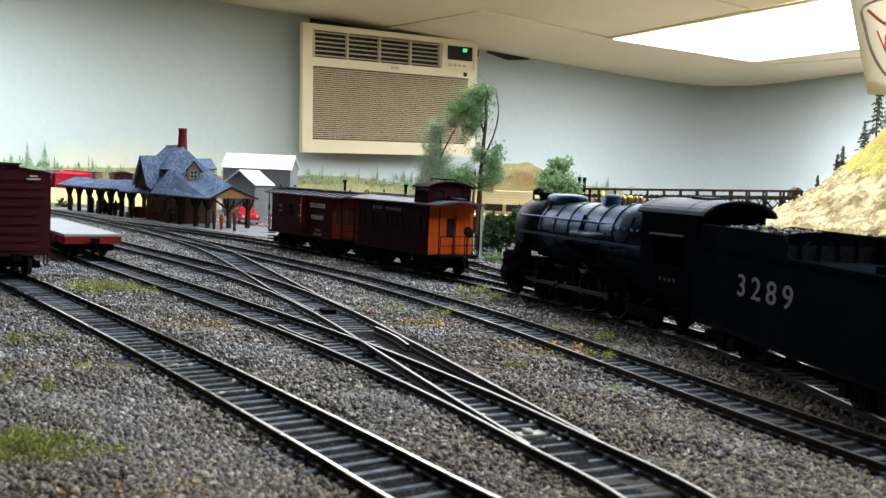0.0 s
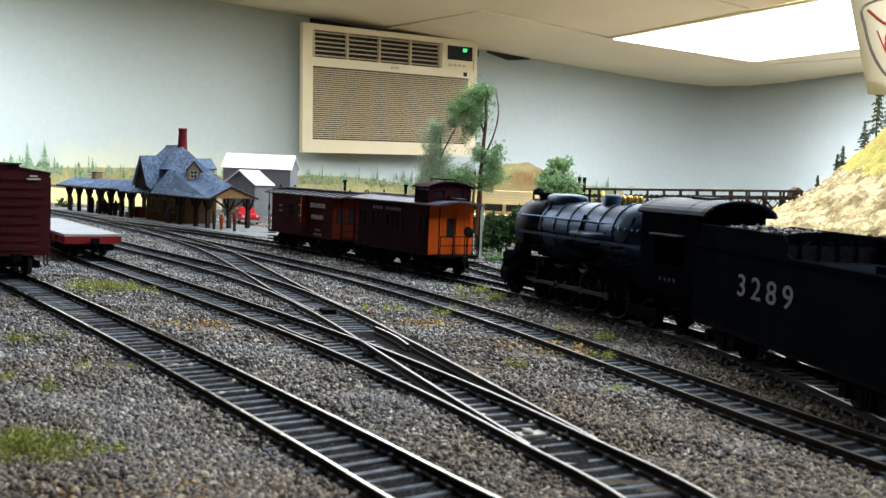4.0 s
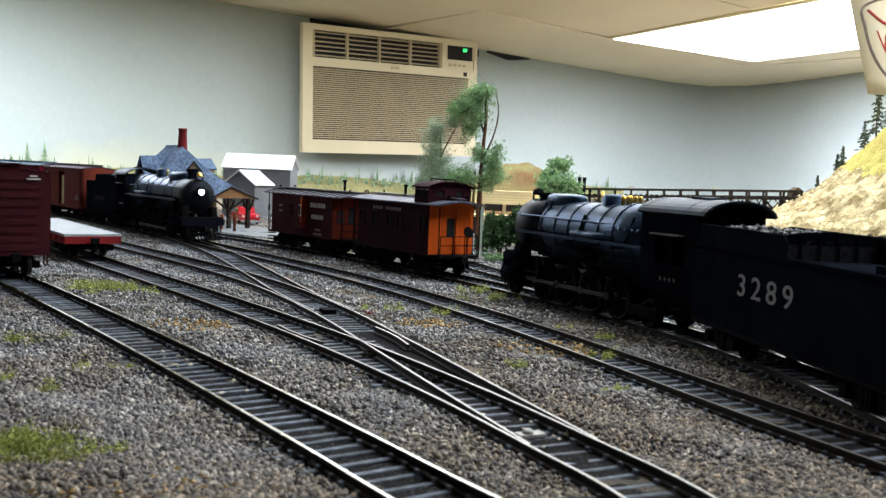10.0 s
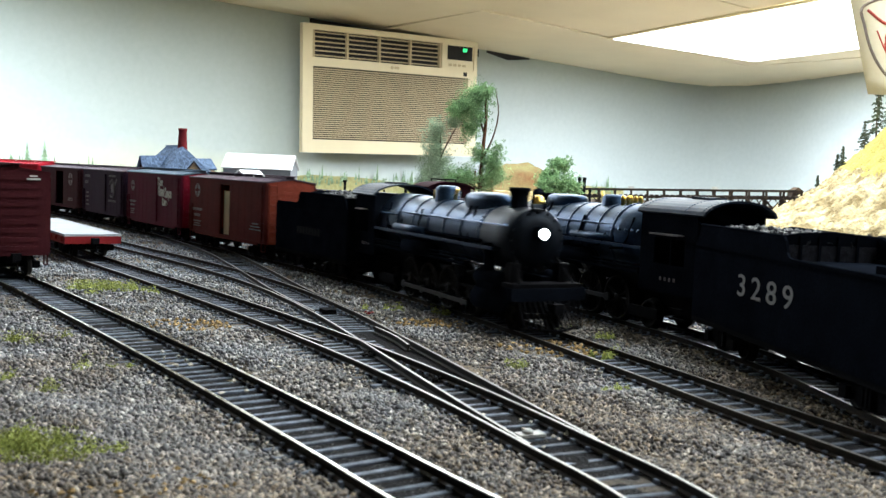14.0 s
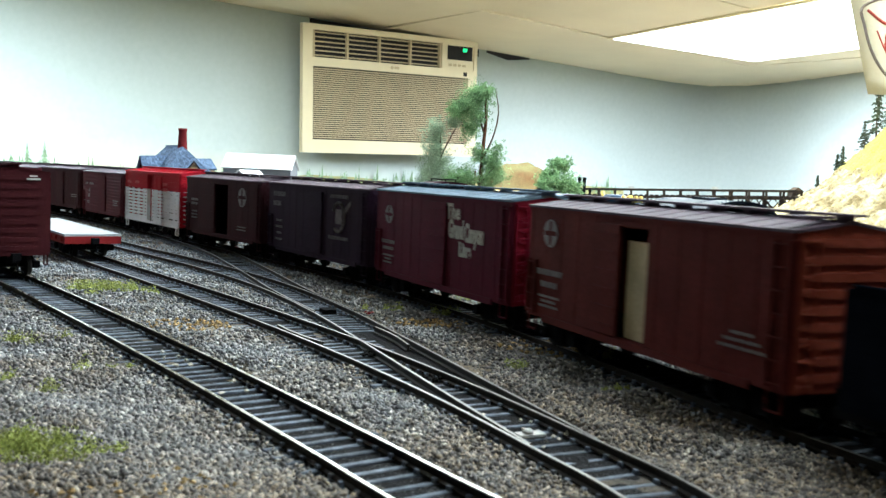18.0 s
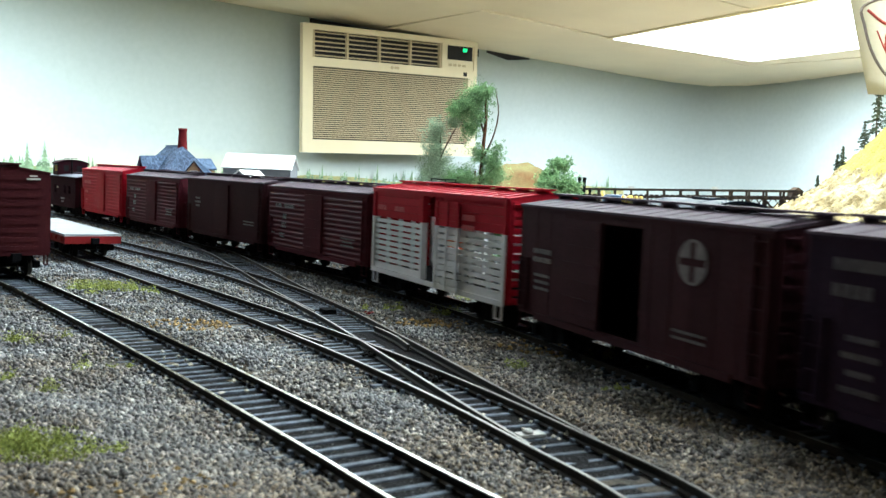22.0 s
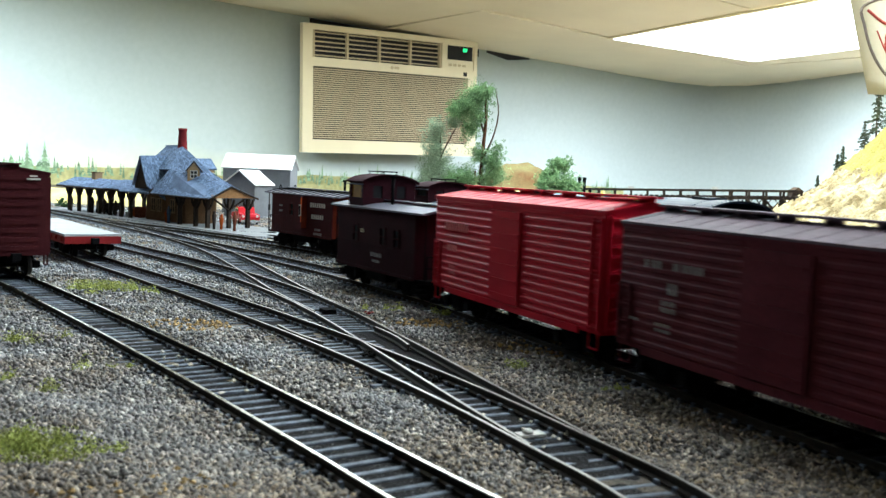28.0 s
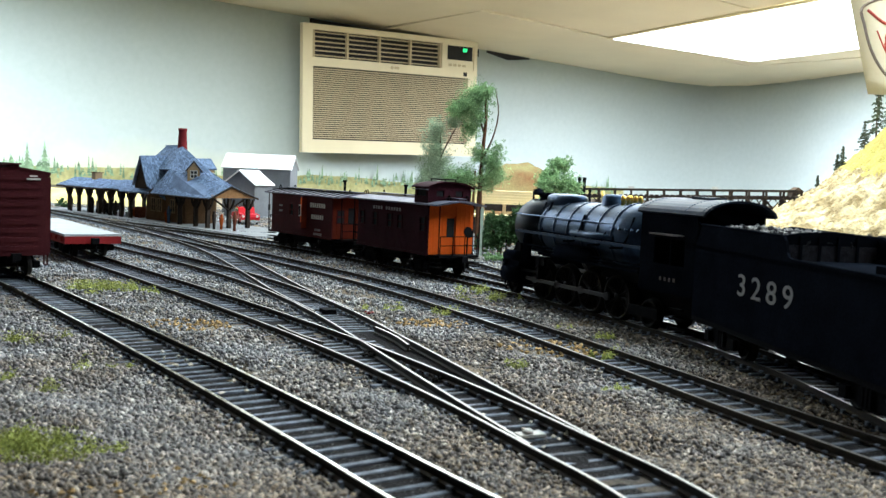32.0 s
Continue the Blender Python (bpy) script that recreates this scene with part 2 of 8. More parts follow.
# wall never in view; kept dark so little light bounces onto the trains
M_BACKWALL = mat("dark_unseen_wall", (0.10, 0.085, 0.065), 0.6, 0.0, 0.2, 4, 60, 0.1, 0.002)


def build_wall(name, plan, material, label):
    n = len(plan)
    centre = Vector((0, 0.8, 0))
    bm = bm_new()
    lo, hi, lo2, hi2 = [], [], [], []
    for p in plan:
        o = p + (p - centre).normalized() * 0.1
        lo.append(bm.verts.new((p.x, p.y, -1.3)))
        hi.append(bm.verts.new((p.x, p.y, 0.75)))
        lo2.append(bm.verts.new((o.x, o.y, -1.3)))
        hi2.append(bm.verts.new((o.x, o.y, 0.75)))
    for i in range(n - 1):
        j = i + 1
        f = bm.faces.new((lo[i], lo[j], hi[j], hi[i]))
        f.smooth = True
        bm.faces.new((lo2[j], lo2[i], hi2[i], hi2[j]))
        bm.faces.new((hi[i], hi[j], hi2[j], hi2[i]))
    tagged(part(name, bm, material, None), label, "wall", kind="structure")


def build_ceiling():
    # suspended ceiling: sagging tiles with open seams, in the grid of the long wall
    bm = bm_new()
    side = 0.61
    rng = random.Random(5)
    for i in range(-8, 8):
        for j in range(-2, 11):
            drop = [rng.uniform(0.0, 0.007) for _ in range(4)]
            pts = []
            for (du, dv), d in zip(((0.0035, 0.0035), (side - 0.0035, 0.0035), (side - 0.0035, side - 0.0035), (0.0035, side - 0.0035)), drop):
                p = Vector((1.065, 3.445, 0)) - WALL_DIR * (side * i + du) + WALL_NRM * (side * (j - 1) + dv)
                pts.append(Vector((p.x, p.y, ceiling_z(p.x, p.y) + d)))
            lo = [bm.verts.new(p) for p in pts]
            hi = [bm.verts.new(p + Vector((0, 0, 0.014))) for p in pts]
            bm.faces.new(lo)
            bm.faces.new(hi[::-1])
            for k in range(4):
                bm.faces.new((lo[k], lo[(k + 1) % 4], hi[(k + 1) % 4], hi[k]))
    add_box(bm, -5, 4, -4, 5.4, 0.72, 0.74)
    tagged(new("ceiling", mesh_of("ceiling", bm, M_CEIL)), "cream suspended ceiling of large sagging tiles", "ceiling", kind="structure")


build_room()

# ---- the layout's ground ----
def ground_z(x, y):
    back = min(1.0, max(0.0, (y - 1.25) / 0.25))
    return -0.0029 - 0.0145 * back + 0.0006 * noise.noise((x * 45, y * 45, 0.3)) * (1 - back)


def build_ground():
    bm = bm_new()
    xs = sorted({round(v, 4) for v in [*np.arange(-3.4, -0.5, 0.1), *np.arange(-0.5, 0.5, 0.0125), *np.arange(0.5, 2.8, 0.1)]})
    ys = sorted({round(v, 4) for v in [*np.arange(-2.3, 0.1, 0.1), *np.arange(0.1, 1.0, 0.0125), *np.arange(1.0, 4.3, 0.06)]})
    grid = [[bm.verts.new((x, y, ground_z(x, y))) for y in ys] for x in xs]
    for i in range(len(xs) - 1):
        for j in range(len(ys) - 1):
            bm.faces.new((grid[i][j], grid[i + 1][j], grid[i + 1][j + 1], grid[i][j + 1])).smooth = True
    tagged(part("ground", bm, M_GROUND, None), "grey-brown gravel ground of a model railway layout", "ground", kind="structure")


build_ground()

# ---- tracks ----
GAUGE = 0.0167
RAIL_PROF = [(-0.00115, -0.0023), (0.00115, -0.0023), (0.00115, -0.0020), (0.00024, -0.0017), (0.00024, -0.0008), (0.00055, -0.0007), (0.00055, -0.00010), (0.0004, 0.0),
             (-0.0004, 0.0), (-0.00055, -0.00010), (-0.00055, -0.0007), (-0.00024, -0.0008), (-0.00024, -0.0017), (-0.00115, -0.0020)]


def rail_mesh(path, off, s0, s1, flare=0.0):
    """A rail along the path, off metres to its side, from s0 to s1; the ends may bend away by flare."""
    n = max(3, int((s1 - s0) / 0.006))
    verts, faces, mats = [], [], []
    k = len(RAIL_PROF)
    for i in range(n + 1):
        s = s0 + (s1 - s0) * i / n
        p, t = path.at(s), (path.at(s + 0.004) - path.at(s - 0.004))
        t.z = 0
        t.normalize()
        side = Vector((-t.y, t.x, 0))
        e = max(0.0, 1 - min(s - s0, s1 - s) / 0.012)
        c = p + side * (off + flare * e)
        for u, z in RAIL_PROF:
            verts.append(c + side * u + Vector((0, 0, z)))
    for i in range(n):
        for a in range(k):
            b = (a + 1) % k
            faces.append((i * k + a, i * k + b, (i + 1) * k + b, (i + 1) * k + a))
            mats.append(1 if a == 7 else 0)
    faces += [tuple(range(k))[::-1], tuple(range(n * k, n * k + k))]
    mats += [0, 0]
    me = bpy.data.meshes.new("rail")
    me.from_pydata([tuple(v) for v in verts], [], faces)
    me.materials.append(M_RAIL)
    me.materials.append(M_RAILGLINT if path in (FRONT, SPUR) else M_RAILTOP)
    me.polygons.foreach_set("material_index", mats)
    bm = bm_new()
    bm.from_mesh(me)
    bmesh.ops.recalc_face_normals(bm, faces=bm.faces)
    bm.to_mesh(me)
    bm.free()
    return me


def tie_mesh(length):
    bm = bm_new()
    add_box(bm, -0.00080, 0.00080, -length / 2, length / 2, -0.0040, -0.0023)
    bmesh.ops.bevel(bm, geom=bm.edges[:], offset=0.0002, segments=1, affect="EDGES", clamp_overlap=True)
    # spike heads on both sides of the rails
    for y in (-GAUGE / 2, GAUGE / 2):
        for k in (-1, 1):
            add_box(bm, -0.0006, 0.0006, *sorted((y + k * 0.0009, y + k * 0.0017)), -0.0024, -0.0014)
    return mesh_of("tie", bm, M_TIE)


TIES = {}
BEDS = []


def bed_ribbon(path, s0, s1, t):
    """A dark cinder bed under the ties."""
    n = int((s1 - s0) / 0.006)
    z = -0.00275 + 0.00003 * len(BEDS)
    V, F = [], []
    for i in range(n + 1):
        s = s0 + (s1 - s0) * i / n
        p, d = path.at(s), path.at(s + 0.004) - path.at(s - 0.004)
        side = Vector((-d.y, d.x, 0)).normalized()
        for k in range(7):
            w = 0.0122 * (k - 3) / 3
            q = p + side * (w + (0.0012 * noise.noise((s * 160, k, 0.5)) if k in (0, 6) else 0))
            V.append((q.x, q.y, p.z + z - (0.0006 if k in (0, 6) else 0) + 0.0002 * noise.noise((q.x * 400, q.y * 400, 2.0))))
    for i in range(n):
        for k in range(6):
            a = i * 7 + k
            F.append((a, a + 1, a + 8, a + 7))
    me = bpy.data.meshes.new("cinder_bed")
    me.from_pydata(V, [], F)
    me.materials.append(M_BED)
    BEDS.append(part("cinder_bed", me, None, t, "dark cinder bed under the ties"))


M_BED = mat("black_cinder_bed", (0.016, 0.015, 0.016), 0.95, 0.0, 0.5, 300, 1500, 0.9, 0.0008)


def track(label, path, s0, s1, rails=((1, None, None), (-1, None, None)), ties=None, tie_len=0.0280, pitch=0.0056, extra=()):
    t = thing("track", label, "track", "tracks")
    for side, a, b in rails:
        part("rail", rail_mesh(path, side * GAUGE / 2, s0 if a is None else a, s1 if b is None else b), None, t)
    for off, a, b in extra:
        part("guard_rail", rail_mesh(path, off, a, b, 0.0012 if off < 0 else -0.0012), None, t, "short guard rail with flared ends")
    a, b = ties if ties else (s0, s1)
    bed_ribbon(path, s0, s1, t)
    rng = random.Random(len(label) * 7 + 3)
    n = min(298, int((b - a) / pitch))
    for i in range(n):
        s = a + pitch * (i + 0.5)
        L = tie_len(s) if callable(tie_len) else tie_len
        key = round(L / 0.002)
        if key not in TIES:
            TIES[key] = tie_mesh(key * 0.002)
        m = path.ride(s, 0.008)
        m = m @ pose(rng.uniform(-0.0004, 0.0004), rng.uniform(-0.0006, 0.0006), rng.uniform(-0.0004, 0.0001), 0, 0, rng.uniform(-2.0, 2.0))
        part("tie", TIES[key], None, t, at=m)
    return t


def s_near(path, x, y):
    d = (path.q[:, 0] - x) ** 2 + (path.q[:, 1] - y) ** 2
    return float(path.s[int(np.argmin(d))])


def build_tracks():
    track("main line track with shiny rails in gravel ballast", MAIN, s_near(MAIN, .16, .066), s_near(MAIN, -.60, 1.15))
    track("front siding track with bright polished rails", FRONT, 0.0, FRONT.length)
    sp, fr = s_near(LEAD, .0279, .2), s_near(LEAD, -.0440, .325)
    track("yard lead track with a turnout", LEAD, 0.0, LEAD.length, extra=((GAUGE / 2 - 0.0022, fr - 0.018, fr + 0.018),),
          tie_len=lambda s: 0.0280 + (0.012 * max(0.0, 1 - abs(s - fr) / 0.05)))
    f2 = s_near(PASSING, -.0215, .3246)
    track("passing track that leaves the yard lead", PASSING, 0.0, PASSING.length, ties=(f2 + 0.02, PASSING.length),
          extra=((-GAUGE / 2 + 0.0022, f2 - 0.018, f2 + 0.018),))
    track("crossover track between passing track and main line", CROSS, 0.004, CROSS.length - 0.01, ties=(0.12, CROSS.length - 0.09))
    track("rear siding track under the standing engine", SIDING, 0.0, SIDING.length)
    track("spur track with bright rails behind the rear siding", SPUR, 0.0, SPUR.length)
    # turnout throw bar and motor lever
    m = LEAD.ride(sp + 0.013, 0.01)
    t = thing("turnout_throw", "pale turnout throw bar with a round pivot between the rails", "turnout throw", at=m)
    box_part("throw_bar", (-0.0016, 0.0016, -0.0036, 0.0030, -0.0022, -0.0014), M_PALE, t, "pale grey plate", 0.0002)
    bm = bm_new()
    add_lathe(bm, (0, -0.001, -0.0013), (0, 0, 1), [(0, 0.0013), (0.0005, 0.0013), (0.0006, 0.0009), (0.0009, 0.0008)], 16)
    part("pivot", bm, M_PALE, t)
    m = CROSS.ride(0.012, 0.01)
    t = thing("turnout_throw", "black turnout throw box beside the points", "turnout throw", at=m)
    box_part("throw_box", (-0.0032, 0.0032, -0.0026, 0.0026, -0.0025, -0.0006), M_BLACK2, t, "", 0.0005)


M_PALE = mat("pale_grey_plastic", (0.45, 0.45, 0.43), 0.6, 0.0, 0.15, 200, 1500, 0.1)
build_tracks()

# ---- rolling stock ----
# local axes of a vehicle: x forwards, y left, z up from the rail head


def truck(parent, x, wheel_r=0.0048, base=0.019, label="", mats=None, name="truck"):
    mat_f = mats or M_BLACK2
    t = part(name, truck_mesh(base, mat_f), None, parent, label, at=pose(x, 0, 0))
    for wx in (-base / 2, base / 2):
        part("wheelset", wheelset_mesh(wheel_r), None, t, at=pose(wx, 0, wheel_r))
    return t


MESHES = {}


def truck_mesh(base, material):
    key = ("truck", base, material.name)
    if key not in MESHES:
        bm = bm_new()
        for sy in (-1, 1):
            y = sy * 0.0118
            prof = [(-base / 2 - 0.003, 0.0040), (-base / 2 - 0.003, 0.0066), (-base / 2 + 0.002, 0.0074), (-0.004, 0.0090), (0.004, 0.0090), (base / 2 - 0.002, 0.0074),
                    (base / 2 + 0.003, 0.0066), (base / 2 + 0.003, 0.0040), (base / 2 - 0.002, 0.0044), (0.004, 0.0020), (-0.004, 0.0020), (-base / 2 + 0.002, 0.0044)]
            add_prism(bm, prof, "y", y - 0.0009, y + 0.0009)
            for k in (-0.0018, 0, 0.0018):
                add_tube(bm, (k, y + sy * 0.001, 0.0028), (k, y + sy * 0.001, 0.0078), 0.0010, n=6)
            for k in (-base / 2, base / 2):
                add_box(bm, k - 0.0016, k + 0.0016, y - 0.0014 + sy * 0.001, y + 0.0014 + sy * 0.001, 0.0032, 0.0066)
        add_box(bm, -0.003, 0.003, -0.0115, 0.0115, 0.0052, 0.0092)
        MESHES[key] = mesh_of("truck", bm, material)
    return MESHES[key]


def wheelset_mesh(r):
    key = ("wheelset", r)
    if key not in MESHES:
        bm = bm_new()
        for sy in (-1, 1):
            add_lathe(bm, (0, sy * 0.0071, 0), (0, sy, 0), [(0, r + 0.0007), (0.0006, r + 0.0007), (0.0009, r), (0.0026, r * 0.985), (0.0026, r * 0.8), (0.0016, r * 0.74), (0.0016, r * 0.3), (0.003, r * 0.26)], 18)
        add_tube(bm, (0, -0.0095, 0), (0, 0.0095, 0), 0.0011, n=8)
        MESHES[key] = mesh_of("wheelset", bm, M_WHEEL)
    return MESHES[key]


def coupler(parent, x, sgn):
    bm = bm_new()
    add_box(bm, min(x, x + sgn * 0.006), max(x, x + sgn * 0.006), -0.0012, 0.0012, 0.0088, 0.0110)
    add_box(bm, min(x + sgn * 0.0045, x + sgn * 0.0075), max(x + sgn * 0.0045, x + sgn * 0.0075), -0.0022, 0.0018, 0.0082, 0.0116)
    part("coupler", bm, M_BLACK2, parent, "dark metal coupler")
    bm = bm_new()
    add_tube(bm, (x + sgn * 0.005, 0.0005, 0.0085), (x + sgn * 0.0055, 0.0005, 0.0035), 0.0004, n=6)
    add_tube(bm, (x + sgn * 0.0055, 0.0005, 0.0035), (x + sgn * 0.0075, 0.0025, 0.003), 0.0004, n=6)
    part("air_hose", bm, M_BLACK2, parent)


def ladder(parent, x, y, z0, z1, material, w=0.005, side=1, n=7):
    bm = bm_new()
    for sx in (-1, 1):
        add_box(bm, x + sx * w / 2 - 0.0003, x + sx * w / 2 + 0.0003, y + min(0, side * 0.0009), y + max(0, side * 0.0009), z0 - 0.001, z1 + 0.001)
    lad = part("ladder", bm, material, parent)
    bm = bm_new()
    add_tube(bm, (x - w / 2, y + side * 0.0008, 0), (x + w / 2, y + side * 0.0008, 0), 0.00022, n=5)
    rung = mesh_of("rung", bm, material)
    for k in range(n):
        part("rung", rung, None, lad, at=pose(0, 0, z0 + (z1 - z0) * k / (n - 1)))


def end_ladder(parent, x, sgn, y, z0, z1, material, w=0.005, n=7):
    bm = bm_new()
    for s in (-1, 1):
        add_box(bm, *sorted((x, x + sgn * 0.0009)), y + s * w / 2 - 0.0002, y + s * w / 2 + 0.0002, z0 - 0.001, z1 + 0.001)
    lad = part("ladder", bm, material, parent)
    bm = bm_new()
    add_tube(bm, (x + sgn * 0.0009, y - w / 2, 0), (x + sgn * 0.0009, y + w / 2, 0), 0.00022, n=5)
    rung = mesh_of("rung", bm, material)
    for k in range(n):
        part("rung", rung, None, lad, at=pose(0, 0, z0 + (z1 - z0) * k / (n - 1)))


def bars(parent, x, y, z, w, rows, material, side, h=0.0016, gap=0.0026, name="lettering", label="", lengths=None):
    """Lettering too small to read, as plain bars on a side wall."""
    bm = bm_new()
    for i in range(rows):
        L = w * (lengths[i % len(lengths)] if lengths else 1.0)
        zz = z - i * gap
        k = max(2, int(L / (h * 0.85)))
        for j in range(k):
            xa = x - L / 2 + L * j / k
            add_box(bm, xa, xa + L / k * 0.68, min(y, y + side * 0.00012), max(y, y + side * 0.00012), zz - h / 2, zz + h / 2)
    part(name, bm, material, parent, label)


def herald(parent, x, y, z, r, side, material, dark, cross=True):
    bm = bm_new()
    add_tube(bm, (x, y, z), (x, y + side * 0.0001, z), r, n=24)
    h = part("herald", bm, material, parent, "round painted emblem")
    if cross:
        bm = bm_new()
        y1 = y + side * 0.0001
        w = r * 0.16
        for a, b, c, d in ((-w, w, -r * 0.86, r * 0.86), (-r * 0.86, r * 0.86, -w, w)):
            add_box(bm, x + a, x + b, min(y1, y1 + side * 0.00006), max(y1, y1 + side * 0.00006), z + c, z + d)
        part("cross", bm, dark, h)


def sides():
    return (1, -1)


def boxcar(label, body_mat, roof_mat, end_mat=None, L=0.1245, Wd=0.0318, z0=0.0100, ze=0.0470, style="ribbed", door_open=0.0, door_mat=None, walk_mat=None, category="boxcar",
           roof_ribs=True, decor=None, dw=0.0105, grain_door=None, group="freight cars of the moving train", rise=0.0024):
    c = thing("boxcar", label, category, group)
    end_mat = end_mat or body_mat
    walk_mat = walk_mat or roof_mat
    hw, hl = Wd / 2, L / 2
    peak = ze + rise
    # body shell: walls with a door gap, floor, ends
    for sy in sides():
        bm = bm_new()
        a, b = sorted((sy * hw, sy * (hw - 0.0009)))
        add_box(bm, -hl, -dw, a, b, z0, ze)
        add_box(bm, dw, hl, a, b, z0, ze)
        add_box(bm, -dw, dw, a, b, ze - 0.0035, ze)
        add_box(bm, -dw, dw, a, b, z0, z0 + 0.0014)
        wall = part("side_wall", bm, body_mat, c)
        # ribs or boards, sill and eave strip proud of the wall
        o0, o1 = sorted((sy * hw, sy * (hw + 0.00050)))
        if style == "ribbed":
            for k in range(11):
                for sx in (-1, 1):
                    x = sx * (dw + 0.002 + (hl - dw - 0.003) * k / 10)
                    box_part("rib", (x - 0.00025, x + 0.00025, o0, o1, z0 + 0.001, ze - 0.0012), body_mat, wall)
        elif style == "horizontal":
            for k in range(13):
                z = z0 + 0.002 + (ze - z0 - 0.004) * k / 12
                for sx in (-1, 1):
                    xa, xb = sorted((sx * (dw + 0.0015), sx * (hl - 0.0006)))
                    bm = bm_new()
                    out = sy * (hw + 0.00028)
                    add_prism(bm, [(sy * hw, z + 0.0009), (out, z + 0.0004), (out, z - 0.0005), (sy * hw, z - 0.0008)], "x", xa, xb)
                    part("rib", bm, body_mat, wall)
        elif style == "smooth":
            for k in range(6):
                for sx in (-1, 1):
                    x = sx * (dw + 0.004 + (hl - dw - 0.006) * k / 5)
                    box_part("seam", (x - 0.0004, x + 0.0004, *sorted((sy * hw, sy * (hw + 0.00010))), z0 + 0.001, ze - 0.0012), body_mat, wall)
        elif style == "wood":
            for k in range(34):
                for sx in (-1, 1):
                    x = sx * (dw + 0.001 + (hl - dw - 0.002) * (k + 0.5) / 34)
                    box_part("board", (x - 0.00062, x + 0.00062, *sorted((sy * hw, sy * (hw + 0.00012))), z0 + 0.001, ze - 0.0012), body_mat, wall)
        e0, e1 = sorted((sy * hw, sy * (hw + 0.0005)))
        box_part("eave_strip", (-hl, hl, e0, e1, ze - 0.0012, ze - 0.0001), body_mat, wall)
        box_part("side_sill", (-hl + 0.012, hl - 0.012, e0, e1, z0 - 0.0012, z0 + 0.0010), body_mat, c)
        # door
        bm = bm_new()
        shift = door_open * 2 * dw * (sy < 0)
        if grain_door and sy < 0:
            box_part("grain_door", (-dw + 0.0022, dw, -hw + 0.0012, -hw + 0.0020, z0 + 0.0015, z0 + (ze - z0) * 0.80), grain_door, c, "cream boards closing the doorway")
        y0, y1 = sorted((sy * (hw + 0.0003), sy * (hw + 0.0010)))
        add_box(bm, -dw - 0.0005 - shift, dw + 0.0005 - shift, y0, y1, z0 + 0.0015, ze - 0.0030)
        y2 = sy * (hw + 0.0013)
        yy0, yy1 = sorted((y1 if sy > 0 else y0, y2))
        dr = part("door", bm, door_mat or body_mat, c)
        for k in range(6):
            z = z0 + 0.004 + (ze - z0 - 0.010) * k / 5
            box_part("rib", (-dw + 0.001 - shift, dw - 0.001 - shift, yy0, yy1, z - 0.0004, z + 0.0004), door_mat or body_mat, dr)
        ladder(c, hl - 0.0035, sy * hw, z0 + 0.002, ze - 0.003, body_mat, side=sy)
        ladder(c, -hl + 0.0035, sy * hw, z0 + 0.002, ze * 0.6, body_mat, side=sy, n=4)
        for sx in (-1, 1):
            bm = bm_new()
            add_tube(bm, (sx * (hl - 0.0015), sy * (hw - 0.0002), z0), (sx * (hl - 0.0015), sy * (hw - 0.0002), z0 - 0.0045), 0.0003, n=5)
            add_tube(bm, (sx * (hl - 0.0065), sy * (hw - 0.0002), z0), (sx * (hl - 0.0065), sy * (hw - 0.0002), z0 - 0.0045), 0.0003, n=5)
            add_box(bm, min(sx * (hl - 0.0015), sx * (hl - 0.0065)), max(sx * (hl - 0.0015), sx * (hl - 0.0065)), sy * (hw - 0.0002) - 0.0004, sy * (hw - 0.0002) + 0.0004, z0 - 0.0049, z0 - 0.0045)
            part("stirrup_step", bm, body_mat, c)
    for sx in sides():
        bm = bm_new()
        a, b = sorted((sx * hl, sx * (hl - 0.0009)))
        add_prism(bm, [(-hw + 0.0009, z0), (hw - 0.0009, z0), (hw - 0.0009, ze), (0, peak), (-hw + 0.0009, ze)], "x", a, b)
        ew = part("end_wall", bm, end_mat, c, "ribbed end wall")
        for k in range(9):
            z = z0 + 0.0035 + (ze - z0 - 0.006) * k / 8
            r0, r1 = sorted((sx * hl, sx * (hl + 0.0006)))
            bm = bm_new()
            add_prism(bm, [(-hw + 0.003, z - 0.0002), (-hw + 0.006, z - 0.001), (hw - 0.006, z - 0.001), (hw - 0.003, z - 0.0002), (hw - 0.003, z + 0.0002), (hw - 0.006, z + 0.001), (-hw + 0.006, z + 0.001), (-hw + 0.003, z + 0.0002)], "x", r0, r1)
            part("rib", bm, end_mat, ew)
        end_ladder(c, sx * hl, sx, sx * -(hw - 0.004), z0 + 0.002, ze - 0.002, end_mat)
        coupler(c, sx * (hl - 0.001), sx)
        truck(c, sx * (hl - 0.0185))
        if sx > 0:
            continue
        bm = bm_new()
        add_lathe(bm, (sx * (hl + 0.0012), sx * 0.006, ze - 0.011), (sx, 0, 0), [(0, 0.0026), (0.0004, 0.0027), (0.0006, 0.0024)], 14)
        add_tube(bm, (sx * (hl + 0.0008), sx * 0.006, ze - 0.011), (sx * (hl + 0.0008), sx * 0.006, z0), 0.0004, n=6)
        part("brake_wheel", bm, end_mat, c)
    # roof
    bm = bm_new()
    ov = 0.0006
    add_prism(bm, [(-hw - ov, ze - 0.0004), (-hw - ov, ze + 0.0003), (0, peak + 0.0003), (hw + ov, ze + 0.0003), (hw + ov, ze - 0.0004), (0, peak - 0.0006)], "x", -hl - 0.0005, hl + 0.0005)
    rf = part("roof", bm, roof_mat, c)
